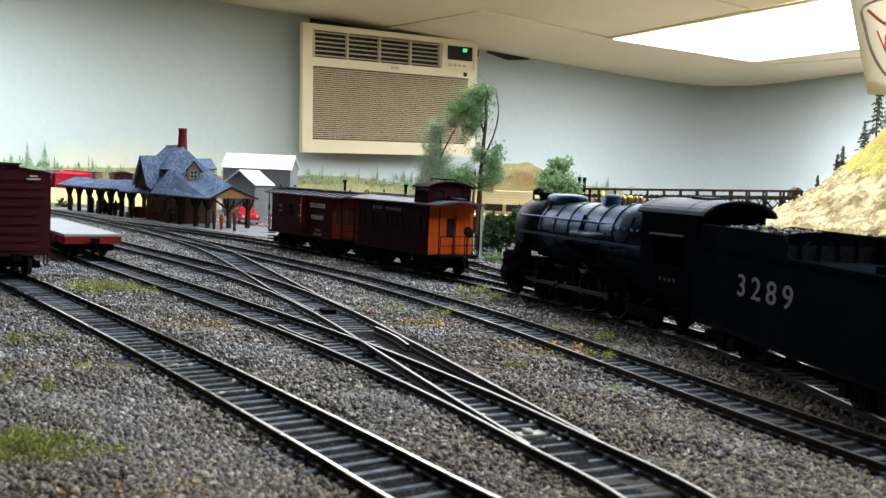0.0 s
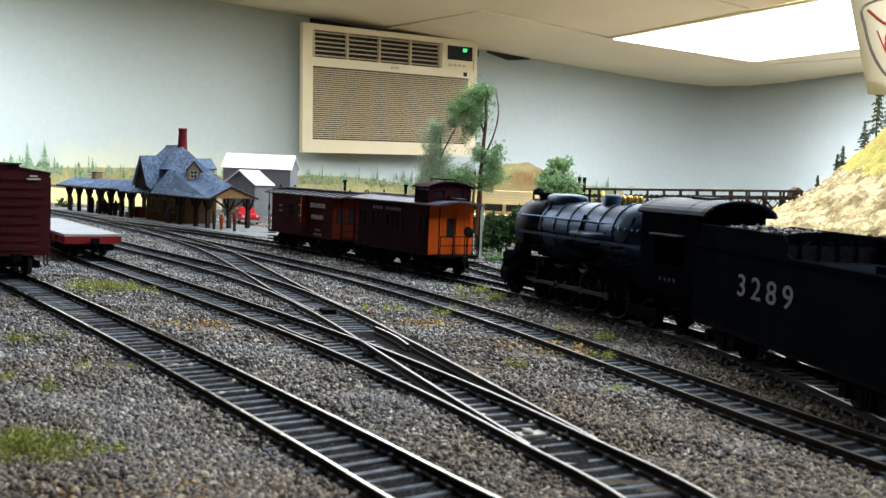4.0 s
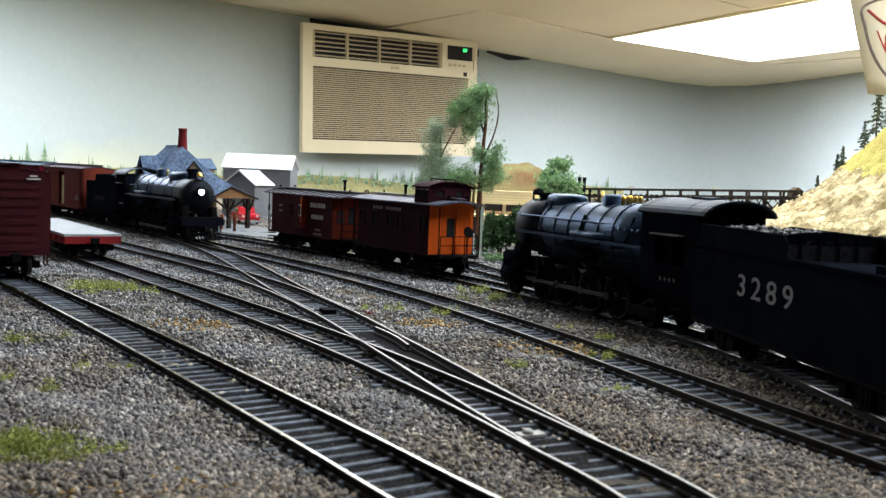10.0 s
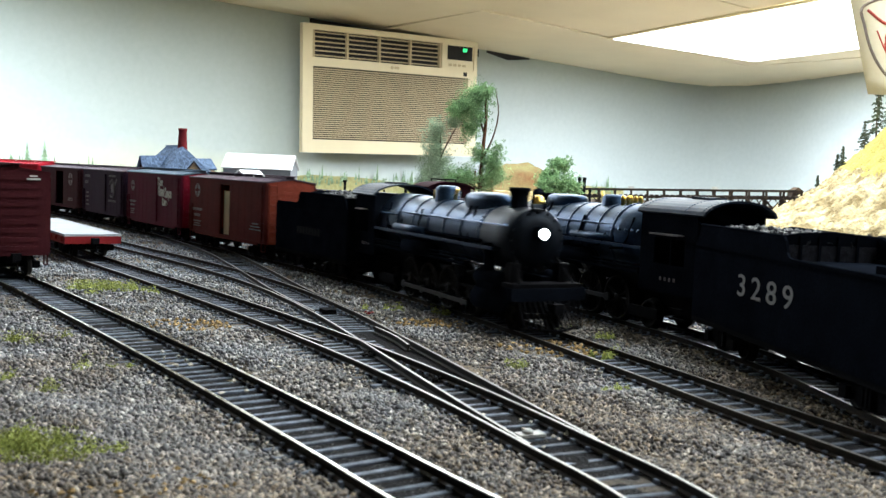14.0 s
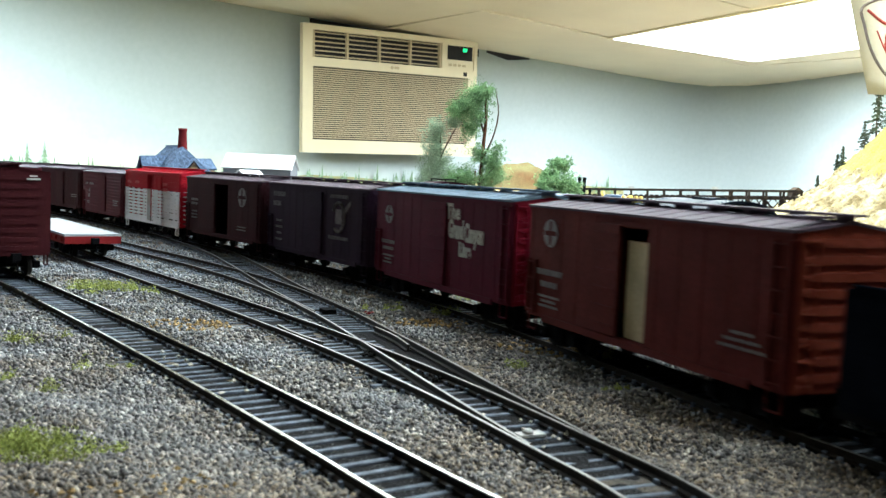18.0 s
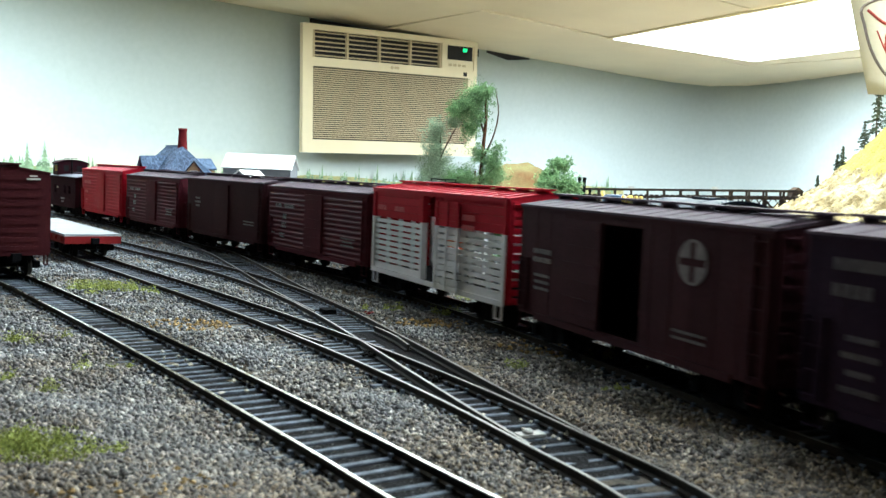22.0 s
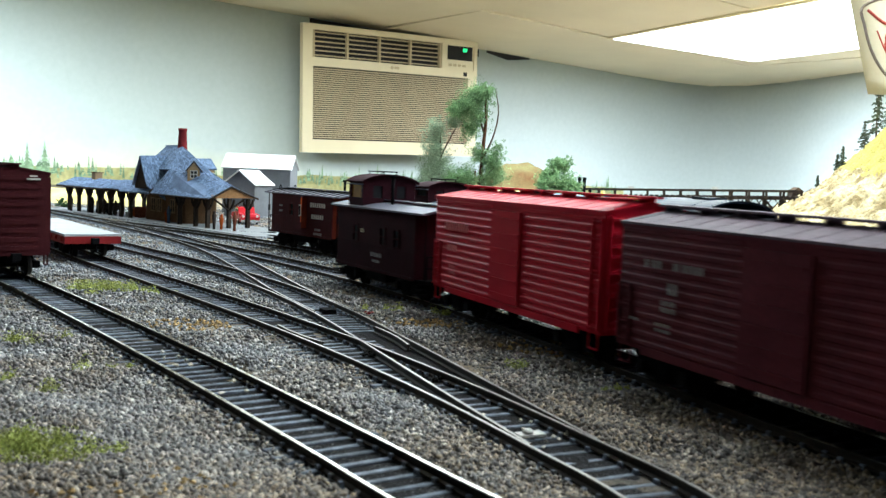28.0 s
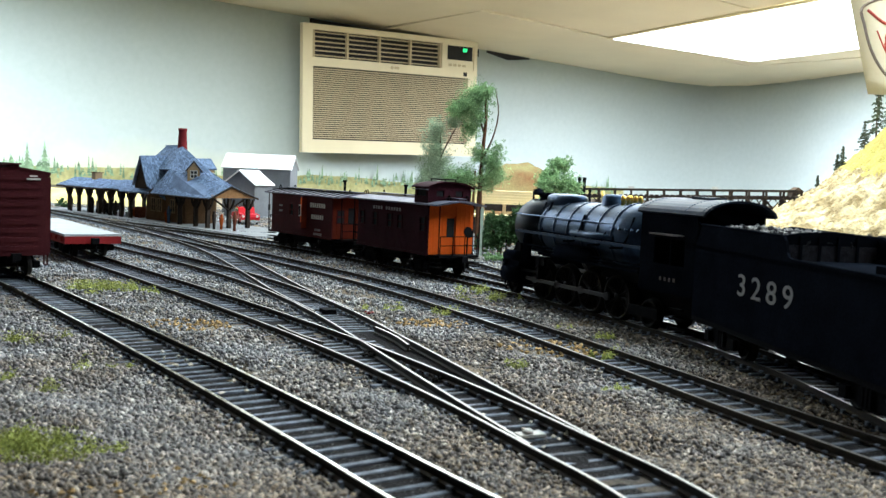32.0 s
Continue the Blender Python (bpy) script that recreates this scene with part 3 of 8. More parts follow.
    if roof_ribs:
        rib = None
        for k in range(15):
            if rib is None:
                bm = bm_new()
                add_prism(bm, [(-hw, ze + 0.0002), (-hw, ze + 0.0005), (0, peak + 0.0005), (hw, ze + 0.0005), (hw, ze + 0.0002), (0, peak + 0.0002)], "x", -0.0005, 0.0005)
                rib = mesh_of("roof_rib", bm, roof_mat)
            part("roof_rib", rib, None, rf, at=pose(-hl + 0.003 + (L - 0.006) * k / 14, 0, 0))
    bm = bm_new()
    for k in (-0.0019, 0.0, 0.0019):
        add_box(bm, -hl - 0.002, hl + 0.002, k - 0.00085, k + 0.00085, peak + 0.0012, peak + 0.0018)
    for k in range(9):
        x = -hl + 0.002 + (L - 0.004) * k / 8
        add_box(bm, x - 0.0006, x + 0.0006, -0.0028, 0.0028, peak + 0.0001, peak + 0.0012)
    for sx in (-1, 1):
        for k in range(3):
            xa, xb = sorted((sx * (hl - 0.001 - k * 0.0021), sx * (hl - 0.0028 - k * 0.0021)))
            ya, yb = sorted((sx * -0.003, sx * -hw))
            add_box(bm, xa, xb, ya, yb, peak + 0.0006, peak + 0.0011)
    part("running_board", bm, walk_mat, c)
    # floor and underframe
    bm = bm_new()
    add_box(bm, -hl + 0.0009, hl - 0.0009, -hw + 0.0009, hw - 0.0009, z0, z0 + 0.0012)
    add_box(bm, -hl + 0.002, hl - 0.002, -0.0022, 0.0022, z0 - 0.0035, z0)
    for x in (-0.012, 0.012):
        add_box(bm, x - 0.0008, x + 0.0008, -hw + 0.002, hw - 0.002, z0 - 0.002, z0)
    part("underframe", bm, M_BLACK2, c)
    bm = bm_new()
    add_tube(bm, (-0.006, 0.007, z0 - 0.003), (0.004, 0.007, z0 - 0.003), 0.0024, n=10)
    part("brake_cylinder", bm, M_BLACK2, c)
    if decor:
        for sy in sides():
            decor(c, sy, hw, hl, z0, ze)
    return c


def caboose(label, body_mat, roof_mat, end_mat=None, L=0.078, Wd=0.031, z0=0.0105, ze=0.0375, cupola=0.0, cup_len=0.022, group="", lean_mat=None, windows=(-0.024, -0.006, 0.013, 0.028), decor=None, bay=0.0, deck=0.009, cup_rise=0.0022, cup_top=0.0125, jack=None, ribs=0, cup_pane=None):
    """A caboose: body with end platforms, railings, roof and either a cupola or side bays."""
    c = thing("caboose", label, "caboose", group)
    end_mat = end_mat or body_mat
    hw, hl = Wd / 2, L / 2
    peak = ze + 0.0026
    wz0, wz1 = z0 + 0.0125, z0 + 0.0205
    for sy in sides():
        a, b = sorted((sy * hw, sy * (hw - 0.0009)))
        bm = bm_new()
        cuts = sorted(windows)
        add_box(bm, -hl, hl, a, b, z0, wz0)
        add_box(bm, -hl, hl, a, b, wz1, ze)
        x = -hl
        for w in cuts:
            add_box(bm, x, w - 0.0028, a, b, wz0, wz1)
            x = w + 0.0028
        add_box(bm, x, hl, a, b, wz0, wz1)
        wall = part("side_wall", bm, body_mat, c)
        for w in cuts:
            y0, y1 = sorted((sy * (hw - 0.0008), sy * (hw + 0.0004)))
            bm = bm_new()
            for x0, x1, za, zb in ((w - 0.0031, w - 0.0024, wz0 - 0.0004, wz1 + 0.0004), (w + 0.0024, w + 0.0031, wz0 - 0.0004, wz1 + 0.0004),
                                   (w - 0.0024, w + 0.0024, wz0 - 0.0004, wz0 + 0.0003), (w - 0.0024, w + 0.0024, wz1 - 0.0003, wz1 + 0.0004), (w - 0.0024, w + 0.0024, (wz0 + wz1) / 2 - 0.0003, (wz0 + wz1) / 2 + 0.0003)):
                add_box(bm, x0, x1, y0, y1, za, zb)
            wn = part("window", bm, body_mat, c)
            g0, g1 = sorted((sy * (hw - 0.0007), sy * (hw - 0.0005)))
            bm = bm_new()
            add_box(bm, w - 0.0024, w + 0.0024, g0, g1, wz0, wz1)
            part("pane", bm, M_GLASSDARK, wn)
        n = 30
        o0, o1 = sorted((sy * hw, sy * (hw + 0.00016)))
        for k in range(n):
            xx = -hl + L * (k + 0.5) / n
            box_part("board", (xx - L / n * 0.42, xx + L / n * 0.42, o0, o1, z0 + 0.0005, wz0 - 0.0006), body_mat, wall)
        e0, e1 = sorted((sy * hw, sy * (hw + 0.0006)))
        box_part("eave_strip", (-hl, hl, e0, e1, ze - 0.0014, ze), body_mat, wall)
        box_part("side_sill", (-hl, hl, e0, e1, z0 - 0.0006, z0 + 0.0008), body_mat, c)
        if bay:
            bm = bm_new()
            prof = [(sy * hw, 0.0), (sy * (hw + 0.003), 0.002), (sy * (hw + 0.003), 0.012), (sy * hw, 0.014)]
            lo = [bm.verts.new((bay - 0.007 + d, y, z0 + 0.004)) for y, d in prof]
            hi = [bm.verts.new((bay - 0.007 + d, y, ze - 0.001)) for y, d in prof]
            for i in range(4):
                bm.faces.new((lo[i], lo[(i + 1) % 4], hi[(i + 1) % 4], hi[i]))
            bm.faces.new(lo)
            bm.faces.new(hi)
            by = part("bay", bm, lean_mat or body_mat, c, "projecting observation bay")
            bm = bm_new()
            add_prism(bm, [(bay + 0.0052, sy * (hw + 0.0031)), (bay + 0.0056, sy * (hw + 0.0031)), (bay + 0.0076, sy * (hw + 0.0001)), (bay + 0.0072, sy * (hw + 0.0001))], "z", z0 + 0.005, ze - 0.002)
            part("bay_edge", bm, M_RUSTEND, by, "rust-red slanting face of the bay")
            yw = sy * (hw + 0.0032)
            for xa, xb, mt, nm in ((bay + 0.0042, bay + 0.0054, M_ORANGE, "bay_panel"), (bay + 0.0022, bay + 0.0051, M_PALE, "window_frame"), (bay + 0.0027, bay + 0.0046, M_GLASSDARK, "pane")):
                top, low = {"bay_panel": (0.0015, 0.0185), "window_frame": (0.0065, 0.0142), "pane": (0.0072, 0.0135)}[nm]
                k = {"bay_panel": 0.0, "window_frame": 0.0002, "pane": 0.0004}[nm]
                box_part(nm, (xa, xb, *sorted((yw - sy * 0.0002, yw + sy * k)), ze - low, ze - top), mt, by)
    for sx in sides():
        bm = bm_new()
        a, b = sorted((sx * hl, sx * (hl - 0.0009)))
        for y0, y1, za, zb in ((-hw + 0.0009, -0.0034, z0, ze), (0.0034, hw - 0.0009, z0, ze), (-0.0034, 0.0034, z0 + 0.0215, ze)):
            add_box(bm, a, b, y0, y1, za, zb)
        add_prism(bm, [(-hw + 0.0009, ze), (hw - 0.0009, ze), (0, peak)], "x", a, b)
        ew = part("end_wall", bm, end_mat, c, "vertical-board end wall with a doorway")
        for k in range(10):
            y = -hw + 0.002 + (Wd - 0.004) * k / 9
            if abs(y) > 0.0042:
                r0, r1 = sorted((sx * hl, sx * (hl + 0.0002)))
                bm = bm_new()
                add_box(bm, r0, r1, y - 0.0013, y + 0.0013, z0 + 0.001, ze - 0.001)
                part("board", bm, end_mat, ew)
        bm = bm_new()
        d0, d1 = sorted((sx * (hl - 0.0016), sx * (hl - 0.001)))
        add_box(bm, d0, d1, -0.0034, 0.0034, z0, z0 + 0.0215)
        dr = part("door", bm, end_mat, c)
        bm = bm_new()
        g0, g1 = sorted((sx * (hl - 0.0010), sx * (hl - 0.0006)))
        add_box(bm, g0, g1, -0.0025, 0.0025, z0 + 0.0095, z0 + 0.0202)
        part("pane", bm, M_GLASSDARK, dr)
        # side lights of the end wall, with frames
        for y in (-0.0092, 0.0092):
            if not bay:
                continue
            box_part("end_window", (*sorted((sx * hl, sx * (hl + 0.0005))), y - 0.0030, y + 0.0030, z0 + 0.0100, z0 + 0.0190), body_mat, ew)
            for zc in (z0 + 0.0122, z0 + 0.0168):
                box_part("pane", (*sorted((sx * hl, sx * (hl + 0.0007))), y - 0.0023, y + 0.0023, zc - 0.0017, zc + 0.0017), M_GLASSDARK, ew)
        # platform, steps, railing
        pe = hl + deck
        bm = bm_new()
        p0, p1 = sorted((sx * hl, sx * pe))
        add_box(bm, p0, p1, -hw + 0.002, hw - 0.002, z0 - 0.0012, z0)
        pf = part("platform", bm, M_BLACK2, c)
        for sy in (-1, 1):
            for k in range(3):
                y0, y1 = sorted((sy * (hw - 0.0045), sy * (hw - 0.0005)))
                box_part("step", (p0 + 0.001, p1 - 0.001, y0, y1, z0 - 0.0022 - k * 0.0022, z0 - 0.0017 - k * 0.0022), M_BLACK2, pf)
        bm = bm_new()
        xr = sx * (pe - 0.0006)
        for y in (-hw + 0.003, -0.004, 0.004, hw - 0.003):
            add_tube(bm, (xr, y, z0), (xr, y, z0 + 0.0105), 0.0003, n=6)
        for z in (z0 + 0.0055, z0 + 0.0105):
            add_tube(bm, (xr, -hw + 0.003, z), (xr, hw - 0.003, z), 0.0003, n=6)
        for sy in (-1, 1):
            add_tube(bm, (xr, sy * (hw - 0.002), z0), (xr, sy * (hw - 0.002), ze - 0.0005), 0.00032, n=6)
        part("railing", bm, M_BLACK2, c)
        bm = bm_new()
        add_tube(bm, (xr, 0.0055, z0), (xr, 0.0055, z0 + 0.013), 0.0004, n=6)
        add_lathe(bm, (xr + sx * 0.0004, 0.0055, z0 + 0.013), (sx, 0, 0.15), [(0, 0.003), (0.0003, 0.0032), (0.0006, 0.003)], 14)
        part("brake_wheel", bm, M_BLACK2, c)
        coupler(c, sx * (pe - 0.001), sx)
        truck(c, sx * (hl - 0.011), base=0.017)
    bm = bm_new()
    re = hl + deck + 0.001
    add_prism(bm, [(-hw - 0.0012, ze - 0.0004), (-hw - 0.0012, ze + 0.0004), (-hw * 0.5, ze + 0.0022), (0, peak + 0.0003), (hw * 0.5, ze + 0.0022), (hw + 0.0012, ze + 0.0004), (hw + 0.0012, ze - 0.0004), (0, peak - 0.0006)], "x", -re, re)
    rf = part("roof", bm, roof_mat, c)
    for k in range(ribs):
        x = -re + 0.004 + (2 * re - 0.008) * k / (ribs - 1)
        bm = bm_new()
        add_prism(bm, [(-hw - 0.0010, ze + 0.0004), (-hw * 0.5, ze + 0.0023), (0, peak + 0.0004), (hw * 0.5, ze + 0.0023), (hw + 0.0010, ze + 0.0004),
                       (hw + 0.0010, ze + 0.0008), (hw * 0.5, ze + 0.0028), (0, peak + 0.0009), (-hw * 0.5, ze + 0.0028), (-hw - 0.0010, ze + 0.0008)], "x", x - 0.0006, x + 0.0006)
        part("roof_rib", bm, M_BLACK2, rf)
    for sx in sides():
        # curved grab irons at the roof ends
        for y in (-0.006, 0.006):
            bm = bm_new()
            arc = [(sx * (re - 0.004 - 0.0013 * math.cos(a)), y, peak + 0.0028 * math.sin(a)) for a in np.linspace(0.0, math.pi, 7)]
            for p0, p1 in zip(arc, arc[1:]):
                add_tube(bm, p0, p1, 0.00032, n=5)
            part("roof_grab_iron", bm, M_BLACK2, c)
    bm = bm_new()
    for k in (-0.0019, 0.0, 0.0019):
        for x0, x1 in (((-re, cupola - cup_len / 2), (cupola + cup_len / 2, re)) if cup_len else ((-re, re),)):
            add_box(bm, x0, x1, k - 0.00085, k + 0.00085, peak + 0.001, peak + 0.0015)
    part("running_board", bm, roof_mat, c)
    if cup_len:
        cz0, cz1 = ze + 0.0005, ze + cup_top
        cw = hw - 0.0010
        x0, x1 = cupola - cup_len / 2, cupola + cup_len / 2
        za, zb = cz0 + 0.0042, cz1 - 0.0020
        cu = box_part("cupola", (x0, x1, -cw, cw, cz0, za), body_mat, c)
        box_part("cupola_header", (x0, x1, -cw, cw, zb, cz1), body_mat, cu)
        for sy in sides():
            for x in (x0, x1 - 0.0022):
                box_part("corner_post", (x, x + 0.0022, *sorted((sy * cw, sy * (cw - 0.0055))), za, zb), body_mat, cu)
            g0, g1 = sorted((sy * (cw - 0.0012), sy * (cw - 0.0008)))
            box_part("pane", (x0 + 0.0022, x1 - 0.0022, g0, g1, za, zb), cup_pane or M_GLASSDARK, cu)
        for sx, x in ((-1, x0), (1, x1)):
            box_part("middle_panel", (*sorted((x, x - sx * 0.0018)), -0.0040, 0.0040, za, zb), body_mat, cu)
            for sy in sides():
                g0, g1 = sorted((x - sx * 0.0008, x - sx * 0.0012))
                box_part("pane", (g0, g1, *sorted((sy * 0.0040, sy * (cw - 0.0055))), za, zb), M_GLASSDARK, cu)
        for sy in sides():
            # hood over the side window
            box_part("hood", (x0 - 0.0004, x1 + 0.0004, *sorted((sy * cw, sy * (cw + 0.0016))), zb + 0.0002, zb + 0.0008), roof_mat, cu)
        bm = bm_new()
        arch = [((cw + 0.0012) * math.sin(a), cz1 + cup_rise * (math.cos(a) - math.cos(1.2)) / (1 - math.cos(1.2))) for a in np.linspace(-1.2, 1.2, 13)]
        k = (cw + 0.0012) / arch[-1][0]
        arch = [(u * k, z) for u, z in arch]
        add_prism(bm, arch + [(u, z - 0.0007) for u, z in arch[::-1]], "x", x0 - 0.0018, x1 + 0.0018)
        add_prism(bm, [(u * 0.96, z - 0.0006) for u, z in arch], "x", x0 + 0.0001, x1 - 0.0001)
        cr = part("cupola_roof", bm, body_mat, cu)
        bm = bm_new()
        for y in (-0.0035, 0.0035):
            add_tube(bm, (x0 - 0.001, y, cz1 + cup_rise + 0.0012), (x1 + 0.001, y, cz1 + cup_rise + 0.0012), 0.0003, n=5)
            for x in (x0, x1):
                add_tube(bm, (x, y, cz1 + cup_rise - 0.0006), (x, y, cz1 + cup_rise + 0.0012), 0.0003, n=5)
        part("roof_rail", bm, M_BLACK2, cr)
    bm = bm_new()
    xs, ys, hs = jack or ((-hl * 0.45 if cupola >= 0 else hl * 0.45), 0.005, 0.006)
    add_tube(bm, (xs, ys, ze), (xs, ys, peak + hs), 0.0009, n=8)
    add_tube(bm, (xs, ys, peak + hs), (xs, ys, peak + hs + 0.0012), 0.0015, n=8)
    part("smoke_jack", bm, M_BLACK2, c)
    bm = bm_new()
    add_box(bm, -hl, hl, -hw + 0.0009, hw - 0.0009, z0 - 0.0008, z0)
    add_box(bm, -hl, hl, -0.002, 0.002, z0 - 0.004, z0 - 0.0008)
    add_box(bm, -0.010, 0.010, -hw + 0.002, -hw + 0.008, z0 - 0.005, z0 - 0.0008)
    part("underframe", bm, M_BLACK2, c)
    if decor:
        for sy in sides():
            decor(c, sy, hw, hl, z0, ze)
    return c


M_CAR1 = mat("brown_oxide_paint", (0.100, 0.022, 0.020), 0.55, 0.0, 0.22, 60, 900, 0.1)
M_CAR2 = mat("maroon_red_paint", (0.092, 0.014, 0.030), 0.5, 0.0, 0.2, 60, 900, 0.1)
M_CAR3 = mat("dark_slate_paint", (0.031, 0.018, 0.034), 0.55, 0.0, 0.22, 60, 900, 0.1)
M_CAR4 = mat("dark_umber_paint", (0.048, 0.018, 0.023), 0.55, 0.0, 0.22, 60, 900, 0.1)
M_CAR6 = mat("dark_tuscan_paint", (0.092, 0.020, 0.030), 0.55, 0.0, 0.22, 60, 900, 0.1)
M_RED = mat("crimson_red_paint", (0.42, 0.012, 0.030), 0.45, 0.0, 0.12, 60, 900, 0.05)
# maroon boxcar's end wall, brightened in colour for the light on it
M_CAR2LIT = mat("lit_maroon_end_paint", (0.17, 0.012, 0.026), 0.5, 0.0, 0.2, 60, 900, 0.08)
M_STOCKRED = mat("crimson_stock_car_paint", (0.42, 0.016, 0.032), 0.5, 0.0, 0.15, 60, 900, 0.05)
M_STOCKGREY = mat("pale_grey_slat_paint", (0.82, 0.83, 0.86), 0.6, 0.0, 0.12, 60, 900, 0.08)
M_SILVER = mat("dusty_silver_roof", (0.115, 0.155, 0.205), 0.7, 0.0, 0.35, 70, 900, 0.1)
# grey in this roof colour stands for sheen as well as dust
M_DARKROOF = mat("dusty_sheen_maroon_roof", (0.085, 0.060, 0.078), 0.6, 0.0, 0.4, 70, 900, 0.1, spec=0.05)
# brown boxcar's end wall: falling light put into a brighter orange paint
M_CAR1LIT = mat("lit_oxide_end_paint", (0.20, 0.045, 0.028), 0.5, 0.0, 0.25, 60, 900, 0.1)
M_FADEDGREY = mat("faded_slate_lettering", (0.15, 0.135, 0.145), 0.7, 0.0, 0.35, 500, 2500, 0.0)
M_AMBER = mat("amber_window_glass", (0.26, 0.115, 0.025), 0.2, 0.0, 0.15, 200, 900, 0.0, spec=0.4)
# lavender grey carries the caboose roofs' highlights in the base colour
M_CABROOF = mat("sheeny_lavender_grey_roof", (0.085, 0.084, 0.115), 0.5, 0.0, 0.4, 90, 900, 0.15, spec=0.14)
M_FADEDPINK = mat("faded_pink_lettering", (0.55, 0.13, 0.14), 0.6, 0.0, 0.2, 300, 2500, 0.0)
M_CABOOSE = mat("dark_brown_caboose_paint", (0.026, 0.008, 0.012), 0.7, 0.0, 0.25, 60, 900, 0.1, spec=0.02)
M_OXIDE = mat("box_car_red_paint", (0.050, 0.012, 0.015), 0.6, 0.0, 0.25, 60, 900, 0.1, spec=0.04)
M_ORANGE = mat("orange_end_paint", (0.62, 0.105, 0.015), 0.5, 0.0, 0.15, 60, 900, 0.1)
M_RUSTEND = mat("dull_rust_end_paint", (0.10, 0.018, 0.010), 0.55, 0.0, 0.25, 60, 900, 0.1)
M_CREAM = mat("cream_grain_door", (0.50, 0.44, 0.30), 0.7, 0.0, 0.2, 90, 900, 0.1)


def decor_1(c, sy, hw, hl, z0, ze):
    y = sy * (hw + 0.0003)
    fx = -sy   # towards the right as seen from that side
    herald(c, -0.0475 if sy < 0 else 0.0475, y, ze - 0.0085, 0.0046, sy, M_GREYLET, M_CAR1)
    x = -0.047 if sy < 0 else 0.047
    bars(c, x, y, z0 + 0.0155, 0.017, 1, M_GREYLET, sy, 0.0019)
    bars(c, x, y, z0 + 0.0115, 0.011, 1, M_GREYLET, sy, 0.0019)
    bars(c, x, y, z0 + 0.0075, 0.014, 3, M_GREYLET, sy, 0.0008, 0.0016, lengths=(1, .7, .9))
    bars(c, -x, y, z0 + 0.0115, 0.017, 3, M_GREYLET, sy, 0.0008, 0.0018, lengths=(.5, .8, 1))


def decor_2(c, sy, hw, hl, z0, ze):
    y = sy * (hw + 0.0003)
    x = -0.0475 if sy < 0 else 0.0475
    herald(c, x, y, ze - 0.0108, 0.0042, sy, M_GREYLET, M_CAR2)
    bars(c, x, y, z0 + 0.0145, 0.015, 1, M_GREYLET, sy, 0.0017)
    bars(c, x, y, z0 + 0.0115, 0.012, 1, M_GREYLET, sy, 0.0014)
    bars(c, x, y, z0 + 0.0082, 0.012, 3, M_GREYLET, sy, 0.0008, 0.0016, lengths=(1, .6, .8))
    slogan = part("slogan", text_mesh("The", 0.0085, M_WHITE, 0.00006, 0.9, 1.0, 0.00025), None, c, "white slogan lettering",
                  at=pose((0.0165 if sy < 0 else -0.0165), y, ze - 0.0064, 90, 0, 0 if sy < 0 else 180))
    for word, dx, dz, size, st in (("Grand", 0.0030, -0.0070, 0.0100, 0.52), ("Canyon", 0.0180, -0.0078, 0.0100, 0.50), ("Line", 0.0110, -0.0145, 0.0075, 0.80)):
        part("slogan_word", text_mesh(word, size, M_WHITE, 0.00006, st, 0.96, 0.0004), None, slogan, at=pose(dx, dz + 0.0, 0.0))


def decor_3(c, sy, hw, hl, z0, ze):
    y = sy * (hw + 0.0003)
    x = -0.046 if sy < 0 else 0.046
    bars(c, x, y, ze - 0.006, 0.017, 1, M_FADEDGREY, sy, 0.0026)
    bars(c, x - 0.003 * (1 if sy < 0 else -1), y, ze - 0.0115, 0.011, 1, M_FADEDGREY, sy, 0.0028)
    bars(c, x, y, z0 + 0.016, 0.010, 4, M_FADEDGREY, sy, 0.0013, 0.0036, lengths=(.8, 1, .7, 1))
    xx = 0.030 if sy < 0 else -0.030
    bars(c, xx, y, ze - 0.0045, 0.020, 1, M_FADEDGREY, sy, 0.0018)
    bars(c, xx, y, z0 + 0.0115, 0.022, 1, M_FADEDGREY, sy, 0.0018)
    bm = bm_new()
    k = 1 if sy < 0 else -1
    for i in range(9):
        a = -2.2 + i * 0.55
        add_tube(bm, (xx + k * 0.0065 * math.cos(a), y, ze - 0.015 + 0.0075 * math.sin(a)), (xx + k * 0.0065 * math.cos(a + 0.5), y, ze - 0.015 + 0.0075 * math.sin(a + 0.5)), 0.0009, n=5)
    add_box(bm, xx - 0.0035, xx + 0.0035, min(y, y + sy * 0.0001), max(y, y + sy * 0.0001), ze - 0.0185, ze - 0.011)
    add_prism(bm, [(xx + k * 0.005, ze - 0.011), (xx + k * 0.013, ze - 0.006), (xx + k * 0.013, ze - 0.0085), (xx + k * 0.006, ze - 0.014)], "y", min(y, y + sy * 0.0001), max(y, y + sy * 0.0001))
    part("herald", bm, M_FADEDGREY, c, "faded grey emblem")


def decor_4(c, sy, hw, hl, z0, ze):
    y = sy * (hw + 0.0003)
    x = -0.046 if sy < 0 else 0.046
    bars(c, x, y, ze - 0.015, 0.012, 2, M_GREYLET, sy, 0.0016, 0.0028)
    bars(c, x, y, z0 + 0.014, 0.010, 3, M_GREYLET, sy, 0.001, 0.0022)
    herald(c, -x * 0.72, y, ze - 0.0105, 0.0060, sy, M_GREYLET, M_CAR4, True)
    bars(c, -x * 0.72, y, z0 + 0.008, 0.014, 2, M_GREYLET, sy, 0.0008, 0.0018)


def decor_7(c, sy, hw, hl, z0, ze):
    y = sy * (hw + 0.0003)
    x = -0.042 if sy < 0 else 0.042
